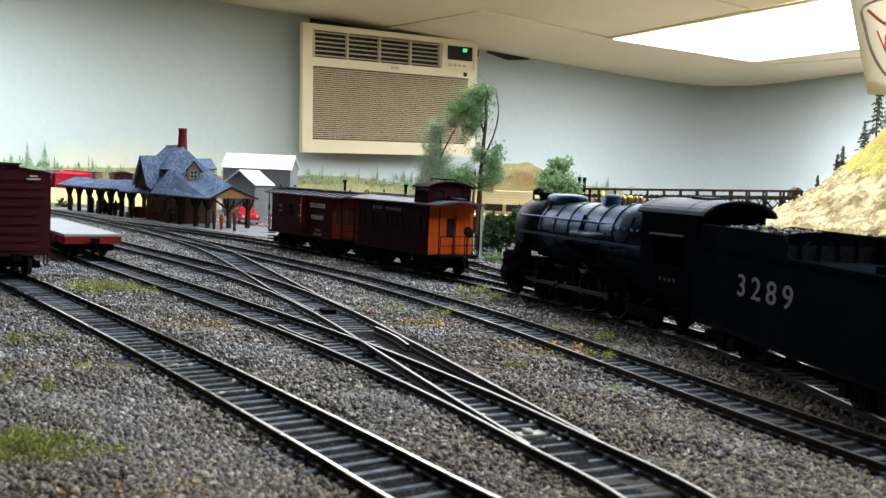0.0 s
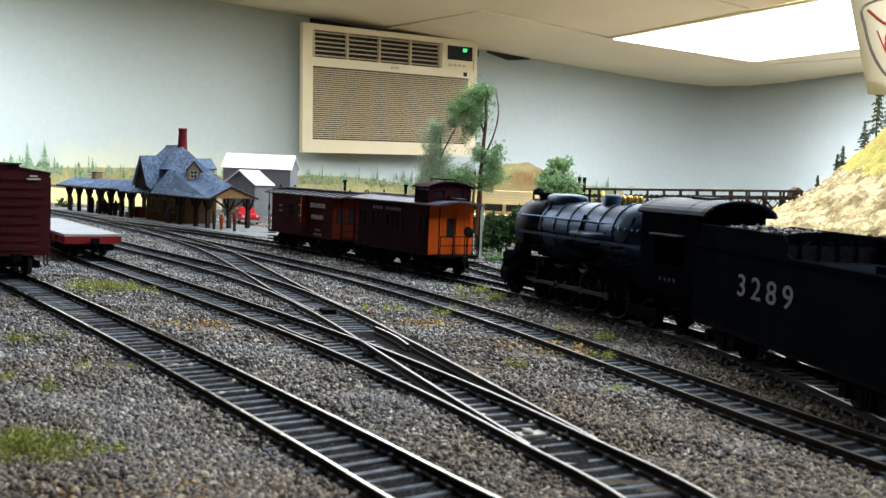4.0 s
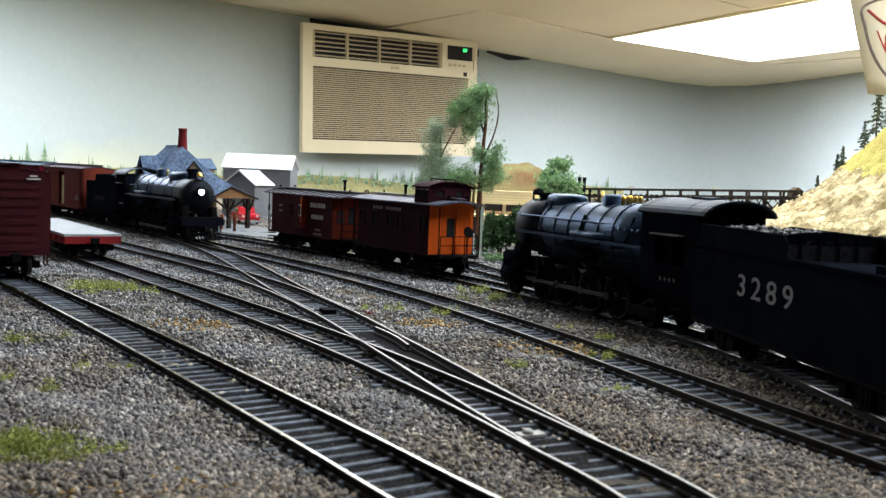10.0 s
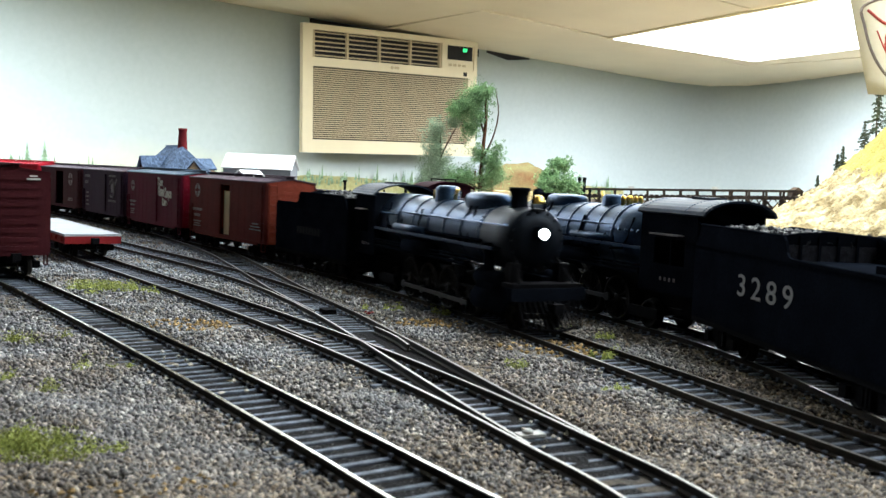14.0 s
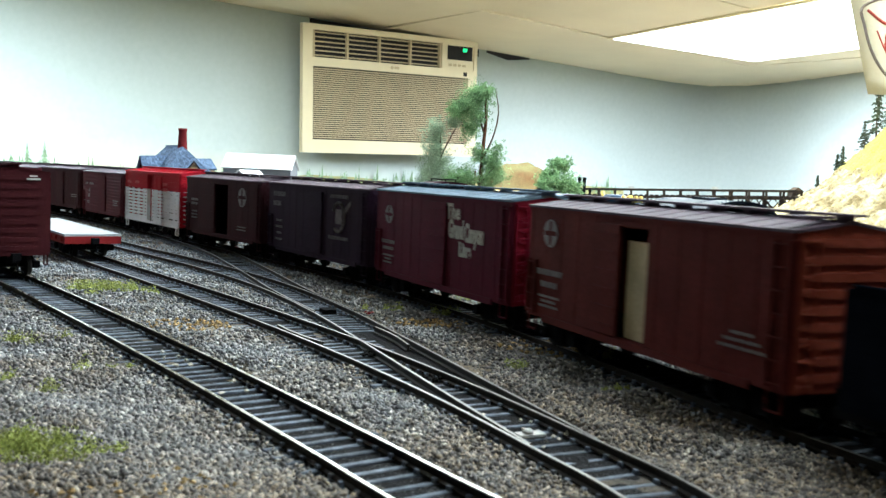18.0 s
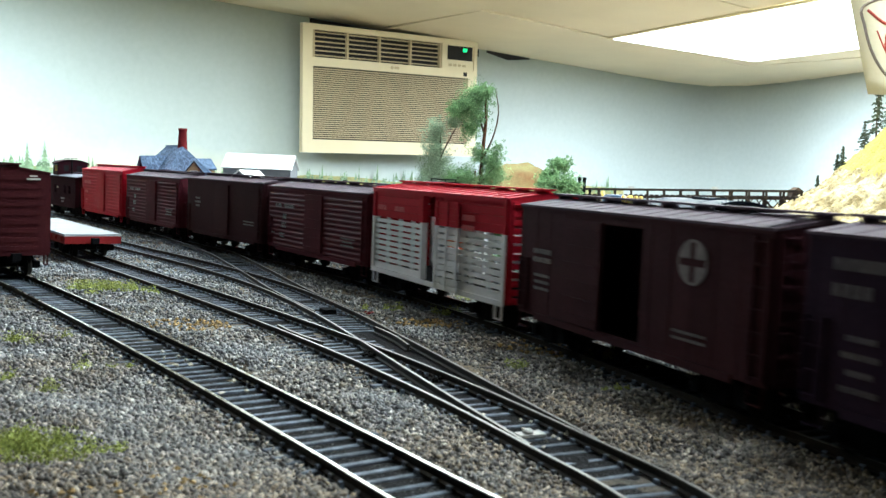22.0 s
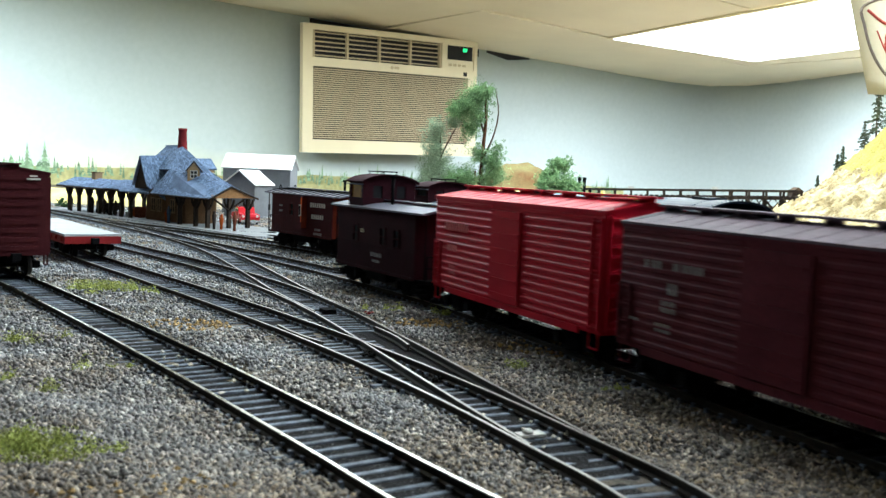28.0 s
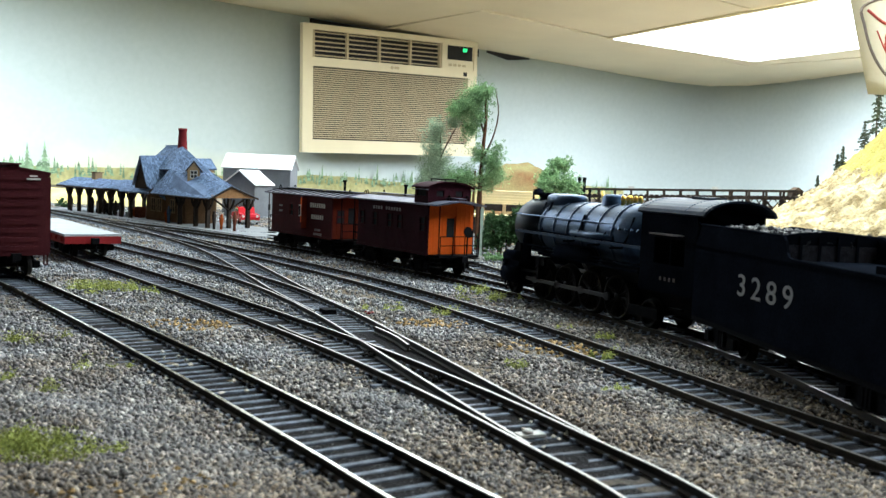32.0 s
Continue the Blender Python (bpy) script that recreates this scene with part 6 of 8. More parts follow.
    line([(0.022, 0.296), (0.030, 0.325), (0.05, 0.352)], M_REDLINE, 0.0008)
    line([(0.030, 0.316), (0.04, 0.333), (0.06, 0.345)], M_REDLINE, 0.0008)
    line([(0.09, 0.31), (0.058, 0.313), (0.052, 0.322), (0.056, 0.333), (0.09, 0.338)], M_GREYLINE)
    line([(0.0, 0.258), (0.02, 0.262), (0.05, 0.254), (0.2, 0.250)], M_REDLINE)


build_troffers()
build_ac()
ceiling_gaps()
build_plan_sheet()


# ---- greenery ----
def leaf_material(name, base, spread=0.35):
    m = mat(name, base, 0.8, 0.0, 0.3, 60, 700, 0.0)
    nt = m.node_tree
    bsdf = nt.nodes["Principled BSDF"]
    geo = nt.nodes.new("ShaderNodeNewGeometry")
    hsv = nt.nodes.new("ShaderNodeHueSaturation")
    mr = nt.nodes.new("ShaderNodeMapRange")
    mr.inputs[3].default_value, mr.inputs[4].default_value = 1 - spread, 1 + spread
    src = bsdf.inputs["Base Color"].links[0].from_socket
    nt.links.new(geo.outputs["Random Per Island"], mr.inputs[0])
    nt.links.new(mr.outputs[0], hsv.inputs["Value"])
    nt.links.new(src, hsv.inputs["Color"])
    nt.links.new(hsv.outputs[0], bsdf.inputs["Base Color"])
    return m


M_LEAF = leaf_material("grey_green_leaves", (0.30, 0.38, 0.26))
M_LEAF2 = leaf_material("fresh_green_leaves", (0.20, 0.32, 0.15))
M_DARKLEAF = leaf_material("dark_green_hedge_leaves", (0.045, 0.085, 0.035))
M_NEEDLE = leaf_material("dark_pine_needles", (0.065, 0.078, 0.048))
M_GRASS = leaf_material("yellow_green_grass", (0.35, 0.39, 0.11), 0.5)
M_BARK = mat("grey_brown_bark", (0.10, 0.075, 0.055), 0.9, 0.0, 0.3, 200, 1500, 0.5)
M_BARK2 = mat("reddish_brown_bark", (0.13, 0.065, 0.04), 0.9, 0.0, 0.3, 200, 1500, 0.5)


def leaves_mesh(name, centres, size, material, rng):
    """Many small two-triangle leaves at the given points."""
    verts, faces = [], []
    for c in centres:
        a = Vector((rng.gauss(0, 1), rng.gauss(0, 1), rng.gauss(0, 1))).normalized()
        b = a.orthogonal().normalized()
        s = size * rng.uniform(0.6, 1.4)
        q = [c + a * s, c + b * s * 0.6, c - a * s, c - b * s * 0.6 + a.cross(b) * s * 0.3]
        i = len(verts)
        verts += [tuple(v) for v in q]
        faces.append((i, i + 1, i + 2, i + 3))
    me = bpy.data.meshes.new(name)
    me.from_pydata(verts, [], faces)
    me.materials.append(material)
    return me


def wisps(rng, c, r, n, squash=1.0):
    """Loose foliage: many small tufts strewn round a centre, thinning out towards the rim."""
    out = []
    for _ in range(n // 14):
        o = Vector((rng.gauss(0, 0.55), rng.gauss(0, 0.55), rng.gauss(0, 0.5) * squash)) * r
        tr = r * rng.uniform(0.15, 0.45)
        for _ in range(14):
            out.append(Vector(c) + o + Vector((rng.gauss(0, 0.5), rng.gauss(0, 0.5), rng.gauss(0, 0.5))) * tr)
    return out


def limb(bm, pts, r0, r1):
    q = spline(pts, 0.006)
    for i in range(len(q) - 1):
        f0, f1 = i / (len(q) - 1), (i + 1) / (len(q) - 1)
        add_tube(bm, q[i], q[i + 1], r0 + (r1 - r0) * f0, r0 + (r1 - r0) * f1, n=6, caps=False)


def tall_tree():
    rng = random.Random(3)
    base = Vector((0.027, 0.75, 0.0))
    t = thing("tree", "tall wispy tree with grey-green foliage and a bare side branch", "tree", "trees", at=Matrix.Translation(base))
    bm = bm_new()
    limb(bm, [(0, 0, -0.004), (0.0, 0, 0.04), (0.001, 0, 0.075), (0.0025, 0, 0.10), (0.001, 0, 0.126)], 0.0026, 0.0010)
    limb(bm, [(-0.006, 0.004, -0.004), (-0.005, 0.003, 0.03), (-0.004, 0.002, 0.06)], 0.0012, 0.0006)
    part("trunk", bm, M_BARK2, t)
    for pts, r in (([(0.001, 0, 0.07), (0.008, 0.0, 0.085), (0.012, 0, 0.105), (0.009, 0, 0.124)], 0.0009), ([(0.002, 0, 0.088), (-0.002, 0, 0.10), (-0.006, 0, 0.118)], 0.0009),
                   ([(0.0, 0, 0.045), (-0.012, 0, 0.052), (-0.024, 0, 0.056)], 0.0010), ([(0.0, 0, 0.05), (0.008, 0, 0.06), (0.012, 0, 0.066)], 0.0008)):
        bm = bm_new()
        limb(bm, pts, r, r * 0.4)
        part("branch", bm, M_BARK, t)
    pts = []
    for c, r, n, sq in (((-0.004, 0, 0.118), 0.008, 900, 1.0), ((-0.012, 0, 0.112), 0.008, 800, 0.8), ((-0.020, 0, 0.107), 0.007, 500, 0.7), ((-0.006, 0, 0.103), 0.008, 700, 1.2),
                        ((-0.009, 0, 0.092), 0.0065, 400, 1.3), ((0.001, 0, 0.122), 0.006, 350, 0.8), ((-0.013, 0.0, 0.055), 0.009, 800, 0.8), ((-0.022, 0, 0.053), 0.006, 300, 0.7),
                        ((0.008, 0, 0.068), 0.008, 650, 1.0), ((0.011, 0, 0.058), 0.008, 500, 0.9), ((-0.003, 0, 0.074), 0.006, 250, 1.3), ((0.003, 0, 0.05), 0.007, 300, 1.0), ((0.013, 0, 0.078), 0.004, 120, 1.2)):
        pts += wisps(rng, c, r * 1.05, int(n * 5.5), sq)
    part("crown", leaves_mesh("crown", pts, 0.00058, M_LEAF2, rng), None, t)
    base = Vector((-0.006, 0.76, 0.0))
    t = thing("tree", "slender pale grey-green tree with a forked bare top", "tree", "trees", at=Matrix.Translation(base))
    bm = bm_new()
    limb(bm, [(0, 0, -0.004), (-0.001, 0, 0.03), (0.001, 0, 0.07), (-0.001, 0, 0.10)], 0.0015, 0.0005)
    part("trunk", bm, M_BARK, t)
    bm = bm_new()
    limb(bm, [(0.001, 0, 0.07), (0.008, 0, 0.085), (0.016, 0, 0.10)], 0.0008, 0.0003)
    part("branch", bm, M_BARK, t)
    pts = []
    for c, r, n, sq in (((-0.002, 0, 0.062), 0.010, 1000, 1.3), ((-0.005, 0, 0.048), 0.011, 1000, 1.2), ((0.004, 0, 0.05), 0.009, 700, 1.0), ((-0.004, 0, 0.078), 0.0075, 600, 1.5), ((-0.003, 0, 0.092), 0.006, 420, 1.4), ((0.002, 0, 0.036), 0.012, 800, 1.0), ((0.010, 0, 0.098), 0.005, 260, 0.9)):
        pts += wisps(rng, c, r * 1.05, int(n * 5.0), sq)
    part("crown", leaves_mesh("crown", pts, 0.00058, M_LEAF, rng), None, t)


def bush(label, at, blobs, material, size, seed, n=700, trunk=True):
    rng = random.Random(seed)
    t = thing("bush", label, "bush", "bushes", at=Matrix.Translation(at))
    if trunk:
        bm = bm_new()
        for k in range(3):
            limb(bm, [(0, 0, -0.003), (0.004 * (k - 1), 0.002, 0.012), (0.009 * (k - 1), 0, 0.024)], 0.0012, 0.0004)
        part("stem", bm, M_BARK, t)
    pts = []
    for c, r, sq in blobs:
        for _ in range(7):
            o = Vector((rng.gauss(0, 1), rng.gauss(0, 1), rng.gauss(0, 0.8))).normalized() * r * 0.6
            pts += wisps(rng, Vector(c) + o, r * 0.5, n // 6, sq)
    part("foliage", leaves_mesh("foliage", pts, size, material, rng), None, t)


tall_tree()
bush("round light green bush behind the standing engine", (0.118, 1.0, 0.0), [((0, 0, 0.052), 0.018, 1.0), ((0.002, 0, 0.070), 0.011, 1.0), ((-0.012, 0, 0.044), 0.014, 1.0), ((0.013, 0, 0.048), 0.013, 1.0), ((0, 0, 0.03), 0.022, 1.0), ((-0.006, 0, 0.060), 0.012, 1.0)], M_LEAF2, 0.0010, 5, 2600)
bush("dense dark green hedge beside the rear siding", (0.043, 0.72, 0.0), [((0, 0, 0.012), 0.011, 1.0), ((0.008, 0, 0.02), 0.010, 1.0), ((0.015, 0, 0.014), 0.011, 1.0), ((-0.004, 0, 0.022), 0.008, 1.0), ((0.014, 0, 0.026), 0.007, 1.0), ((0.024, 0.01, 0.016), 0.011, 1.0), ((-0.010, 0, 0.006), 0.009, 0.9)], M_DARKLEAF, 0.0009, 6, 1900)
bush("wide dark green hedge behind the rear siding", (0.055, 0.79, 0.0), [((-0.012, 0, 0.010), 0.012, 1.0), ((0, 0, 0.018), 0.012, 1.0), ((0.012, 0, 0.012), 0.013, 1.0), ((0.024, 0, 0.018), 0.012, 1.0), ((0.036, 0, 0.012), 0.012, 1.0), ((0.010, 0, 0.024), 0.009, 1.0)], M_DARKLEAF, 0.0009, 16, 1500)
bush("low pale green shrub in front of the hedge", (0.040, 0.655, -0.002), [((0, 0, 0.002), 0.007, 0.7), ((0.010, 0, 0.001), 0.006, 0.7), ((-0.008, 0, 0.001), 0.005, 0.7)], M_LEAF2, 0.0008, 7, 500, False)
bush("small dark shrub beyond the tracks", (-0.098, 0.80, -0.002), [((0, 0, 0.005), 0.006, 1.0), ((0.008, 0, 0.004), 0.005, 1.0)], M_DARKLEAF, 0.0009, 8, 400, False)


def conifer(at, h, seed, label="slim dark green pine tree on the hill", r=0.27):
    rng = random.Random(seed)
    t = thing("conifer", label, "conifer", "conifers", at=Matrix.Translation(at))
    bm = bm_new()
    limb(bm, [(0, 0, -0.006), (rng.uniform(-0.002, 0.002), 0, h * 0.5), (0, 0, h)], h * 0.018, h * 0.004)
    part("trunk", bm, M_BARK, t)
    pts = []
    levels = int(9 + h * 60)
    for k in range(levels):
        f = (k + 0.5) / levels
        z = h * (0.10 + 0.9 * f)
        rad = h * r * (1 - f) ** 0.8 * rng.uniform(0.65, 1.15) + h * 0.012
        for _ in range(rng.randint(4, 6)):
            a = rng.uniform(0, 6.283)
            L = rad * rng.uniform(0.5, 1.1)
            for j in range(14):
                d = L * (j + rng.random()) / 14
                pts.append(Vector((d * math.cos(a) + rng.gauss(0, h * 0.008), d * math.sin(a) + rng.gauss(0, h * 0.008), z - d * 0.35 + rng.gauss(0, h * 0.008))))
    part("needles", leaves_mesh("needles", pts, h * 0.016 + 0.0010, M_NEEDLE, rng), None, t)


# ---- the hill and the far scenery ----
M_ROCK = mat("cream_plaster_rock", (0.38, 0.29, 0.15), 0.9, 0.0, 0.45, 40, 260, 0.7, 0.004, second=(0.56, 0.48, 0.29), second_amt=0.9)
M_SLOPE = mat("dry_yellow_grass_slope", (0.42, 0.32, 0.10), 0.95, 0.0, 0.35, 22, 500, 0.6, 0.002, second=(0.36, 0.34, 0.10), second_amt=0.6)
M_BROWNHILL = mat("brown_earth_mound", (0.135, 0.066, 0.030), 0.95, 0.0, 0.3, 14, 300, 0.5, 0.002, second=(0.16, 0.16, 0.07), second_amt=0.5)
M_TIMBER = mat("dark_creosoted_timber", (0.034, 0.027, 0.023), 0.85, 0.0, 0.3, 120, 900, 0.3, spread=0.25)


def hill_z(x, y):
    d = x - 0.343 * y
    up = max(0.0, d + 0.055)
    far = math.exp(-((y - 1.28) / 0.46) ** 2) * (1.0 + 0.35 * min(1.0, max(0.0, (d - 0.06) / 0.10)))
    h = (0.50 * up + 1.0 * up * up) / (1 + 1.4 * up) * far
    rough = 1 if h > 0.002 else 0
    h += rough * (0.012 * noise.noise((x * 16, y * 16, 1.7)) + 0.010 * (0.5 - abs(noise.noise((x * 30, y * 30, 4.1)))) + 0.016 * (0.35 - abs(noise.noise((x * 62, y * 62, 9.1)))) + 0.009 * (0.35 - abs(noise.noise((x * 120, y * 120, 3.3))))) * min(1, h / 0.03)
    return h - 0.010


def build_hill():
    h = thing("rocky_hill", "cream plaster rock hill with a dry grass slope on top", "hill")
    verts, faces = {}, {"rock": [], "slope": []}
    nx, ny = 230, 260
    V = []
    for i in range(nx + 1):
        for j in range(ny + 1):
            x, y = 0.28 + 0.66 * i / nx, 0.80 + 1.00 * j / ny
            V.append((x, y, hill_z(x, y)))
    for i in range(nx):
        for j in range(ny):
            a = i * (ny + 1) + j
            q = (a, a + ny + 1, a + ny + 2, a + 1)
            z = sum(V[k][2] for k in q) / 4
            key = "slope" if z > 0.082 + 0.012 * noise.noise((V[a][0] * 9, V[a][1] * 9, 0)) else "rock"
            faces[key].append(q)
    for key, m, nm in (("rock", M_ROCK, "rock_face"), ("slope", M_SLOPE, "grass_slope")):
        me = bpy.data.meshes.new(nm)
        used = sorted({k for f in faces[key] for k in f})
        idx = {k: n for n, k in enumerate(used)}
        me.from_pydata([V[k] for k in used], [], [tuple(idx[k] for k in f) for f in faces[key]])
        me.polygons.foreach_set("use_smooth", [key == "slope"] * len(me.polygons))
        me.materials.append(m)
        part(nm, me, None, h)


build_hill()
for x, y, hh, seed in ((0.60, 1.34, 0.082, 1), (0.583, 1.34, 0.044, 2), (0.64, 1.36, 0.062, 3), (0.575, 1.25, 0.045, 4), (0.555, 1.34, 0.030, 5), (0.548, 1.34, 0.024, 6), (0.53, 1.36, 0.018, 8), (0.49, 1.36, 0.022, 9), (0.615, 1.22, 0.05, 10)):
    conifer((x, y, hill_z(x, y)), hh, seed)


def build_mound():
    t = thing("earth_mound", "brown earth mound with green edges before the wall", "mound")
    V, Fc = [], []
    nx, ny = 40, 20
    for i in range(nx + 1):
        for j in range(ny + 1):
            x, y = -0.06 + 0.36 * i / nx, 1.75 + 0.35 * j / ny
            u, w = (x - 0.112) / 0.165, (y - 1.92) / 0.17
            u = u - 0.25 * (1 - u * u) if abs(u) < 1 else u
            z = 0.103 * max(0.0, 1 - abs(u) ** 1.8) * max(0.0, 1 - w * w) + (0.008 * noise.noise((x * 28, y * 28, 2)) + 0.004 * noise.noise((x * 70, y * 70, 5))) * max(0.0, 1 - u * u) - 0.018
            V.append((x, y, z))
    for i in range(nx):
        for j in range(ny):
            a = i * (ny + 1) + j
            Fc.append((a, a + ny + 1, a + ny + 2, a + 1))
    me = bpy.data.meshes.new("mound")
    me.from_pydata(V, [], Fc)
    me.polygons.foreach_set("use_smooth", [True] * len(Fc))
    me.materials.append(M_BROWNHILL)
    part("mound_surface", me, None, t)


build_mound()


def build_bank():
    """A low yellow grass bank that hides the foot of the far loop track."""
    t = thing("grass_bank", "low dry yellow grass bank behind the station canopy", "grass bank")
    V, Fc = [], []
    nx, ny = 60, 14
    for i in range(nx + 1):
        for j in range(ny + 1):
            f, w = i / nx, j / ny
            c = Vector((-0.34, 1.26, 0)).lerp(Vector((-0.76, 1.50, 0)), f)
            p = c + Vector((-0.50, -0.87, 0)) * (0.10 - 0.14 * w)
            top = 0.0315 * math.sin(math.pi * min(1.0, w / 1.35) ** 0.9) * min(1.0, f * 8, (1 - f) * 12 + 0.2)
            V.append((p.x, p.y, -0.019 + top + 0.0016 * noise.noise((p.x * 40, p.y * 40, 3))))
    for i in range(nx):
        for j in range(ny):
            a = i * (ny + 1) + j
            Fc.append((a, a + 1, a + ny + 2, a + ny + 1))
    me = bpy.data.meshes.new("bank_surface")
    me.from_pydata(V, [], Fc)
    me.polygons.foreach_set("use_smooth", [True] * len(Fc))
    me.materials.append(M_BANK)
    part("bank_surface", me, None, t)


M_BANK = mat("dry_yellow_bank_grass", (0.50, 0.40, 0.13), 0.95, 0.0, 0.25, 25, 500, 0.4, 0.001, second=(0.55, 0.48, 0.20), second_amt=0.6)
build_bank()
bush("small round dark shrub at the bank's foot", (-0.455, 1.125, -0.003), [((0, 0, 0.005), 0.007, 1.0), ((0.008, 0, 0.003), 0.005, 0.8)], M_DARKLEAF, 0.0009, 9, 500, False)


def build_trestle():
    """A long timber trestle with a plank deck and railing posts."""
    t = thing("timber_trestle", "dark timber trestle bridge with railing posts", "trestle bridge")
    a, b = Vector((0.17, 1.32, 0.0)), Vector((0.47, 1.26, 0.0))
    d = (b - a).normalized()
    nrm = Vector((-d.y, d.x, 0))
    L = (b - a).length
    m = Matrix((d, nrm, Vector((0, 0, 1)))).transposed().to_4x4()
    m.translation = a
    t.matrix_basis = m @ pose(0, 0, 0, 0, -1.9, 0)
    zt = 0.0365
    for y in (-0.012, 0.012):
        box_part("stringer", (0, L, y - 0.0015, y + 0.0015, zt - 0.005, zt - 0.0015), M_TIMBER, t)
    n = 44
    deck = None
    for k in range(n):
        x = L * (k + 0.5) / n
        if deck is None:
            bm = bm_new()
            add_box(bm, -0.0022, 0.0022, -0.016, 0.016, -0.0015, 0.0)
            deck = mesh_of("deck_plank", bm, M_TIMBER)
        part("deck_plank", deck, None, t, at=pose(x, 0, zt))
    post = None
    for k in range(15):
        x = L * k / 14
        for y in (-0.015, 0.015):
            bm = bm_new()
            add_box(bm, x - 0.0014, x + 0.0014, y - 0.0014, y + 0.0014, zt - 0.004, zt + 0.008)
            part("railing_post", bm, M_TIMBER, t)
        for y in (-0.011, 0.0, 0.011):
            bm = bm_new()
            add_tube(bm, (x, y * 1.5, -0.02), (x, y, zt - 0.005), 0.0017, n=6)
            part("pile", bm, M_TIMBER, t)
        if k < 14:
            bm = bm_new()
            add_tube(bm, (x, -0.0165, 0.0), (x + L / 14, -0.0135, zt - 0.006), 0.0010, n=4)
            part("cross_brace", bm, M_TIMBER, t)
            bm = bm_new()
            add_tube(bm, (x + L / 14, -0.0165, 0.0), (x, -0.0135, zt - 0.006), 0.0010, n=4)
            part("cross_brace", bm, M_TIMBER, t)
    for k in range(26):
        xa, xb = L * k / 26, L * (k + 1) / 26
        for za, zb in ((zt - 0.002, zt - 0.016), (zt - 0.016, zt - 0.002)):
            bm = bm_new()
            add_tube(bm, (xa, -0.0172, za), (xb, -0.0172, zb), 0.0007, n=4)
            part("lattice_brace", bm, M_TIMBER, t)
    box_part("lower_chord", (0, L, -0.0180, -0.0160, zt - 0.0175, zt - 0.0155), M_TIMBER, t)
    for y in (-0.015, 0.015):
        box_part("rail_bar", (0, L, y - 0.001, y + 0.001, zt + 0.005, zt + 0.008), M_TIMBER, t)
    for k in (4, 9):
        bm = bm_new()
        add_box(bm, L * k / 14 - 0.004, L * k / 14 + 0.004, -0.019, -0.013, zt + 0.008, zt + 0.011)
        part("water_barrel_shelf", bm, M_PALE, t, "pale small box on the railing")


build_trestle()


def build_frame_tower(at, w, h):
    t = thing("timber_tower", "small dark timber frame hut on the hill's foot", "hut", at=Matrix.Translation(at))
    for sx in (-1, 1):
        for sy in (-1, 1):
            bm = bm_new()
            add_tube(bm, (sx * w, sy * w, -0.02), (sx * w * 0.6, sy * w * 0.6, h), 0.0016, n=5)
            part("leg", bm, M_TIMBER, t)
    bm = bm_new()
    add_prism(bm, [(-w * 1.1, h * 0.55), (w * 1.1, h * 0.55), (w * 0.75, h), (-w * 0.75, h)], "y", -w, w)
    part("body", bm, M_TIMBER, t)
    bm = bm_new()
    add_prism(bm, [(-w * 1.0, h), (w * 1.0, h), (0, h + w * 0.7)], "y", -w * 1.2, w * 1.2)
    part("roof", bm, M_BARK, t)


build_frame_tower((0.478, 1.30, 0.022), 0.009, 0.030)
build_frame_tower((0.515, 1.33, 0.035), 0.010, 0.016)


M_SIGNGREEN = mat("pale_sage_paint", (0.36, 0.46, 0.40), 0.6, 0.0, 0.15, 200, 1500, 0.0)
M_LUMBER = mat("fresh_cream_lumber", (0.72, 0.58, 0.32), 0.7, 0.0, 0.12, 60, 700, 0.1, spread=0.12)
M_TANWALL = mat("tan_board_wall", (0.42, 0.30, 0.16), 0.8, 0.0, 0.2, 60, 700, 0.2)


def build_lumber():
    t = thing("lumber_stack", "long stack of fresh cream lumber boards on skids", "lumber stack", at=pose(0.085, 1.12, -0.006, 0, 0, -3))
    for z in range(5):
        for y in range(4):
            bm = bm_new()
            dx = 0.004 * ((z * 3 + y) % 3 - 1)
            add_box(bm, -0.045 + dx, 0.030 + dx - 0.008 * (z > 2), -0.012 + y * 0.006, -0.0065 + y * 0.006, 0.030 + z * 0.0032, 0.0328 + z * 0.0032)
            part("board", bm, M_LUMBER, t)
    for x in (-0.04, -0.015, 0.012):
        box_part("skid", (x - 0.002, x + 0.002, -0.014, 0.014, -0.002, 0.030), M_TANWALL, t)
    box_part("rack", (-0.05, 0.05, -0.013, 0.013, 0.022, 0.029), M_TIMBER, t)


build_lumber()


def build_loading_dock():
    t = thing("loading_dock", "low tan loading dock with dark posts beyond the hedge", "loading dock", at=pose(0.075, 0.98, 0, 0, 0, -4))
    box_part("deck", (-0.06, 0.035, -0.012, 0.012, 0.014, 0.0165), M_LUMBER, t)
    for x in np.linspace(-0.056, 0.030, 8):
        box_part("post", (x - 0.0013, x + 0.0013, -0.0115, -0.009, -0.003, 0.014), M_TIMBER, t)


build_loading_dock()
mast = thing("slender_mast", "slender pale green upright mast beside the hedge", "mast", at=Matrix.Translation((0.026, 0.655, 0.0)))
box_part("base", (-0.0016, 0.0016, -0.0016, 0.0016, -0.004, 0.001), M_PALE, mast)
box_part("pole", (-0.0007, 0.0007, -0.0004, 0.0004, 0.001, 0.0345), M_SIGNGREEN, mast, "", 0.0001)
box_part("target", (-0.0010, 0.0010, -0.0006, 0.0004, 0.022, 0.034), M_SIGNGREEN, mast, "pale green target plate", 0.0001)
for k, (x, r) in enumerate(((0.146, 0.0017), (0.1515, 0.0017), (0.158, 0.0014))):
    t = thing("pipe_stub", "short dark upright pipe beyond the bush", "pipe", "upright pipes", at=Matrix.Translation((x * 0.98, 1.02, 0.0)))
    bm = bm_new()
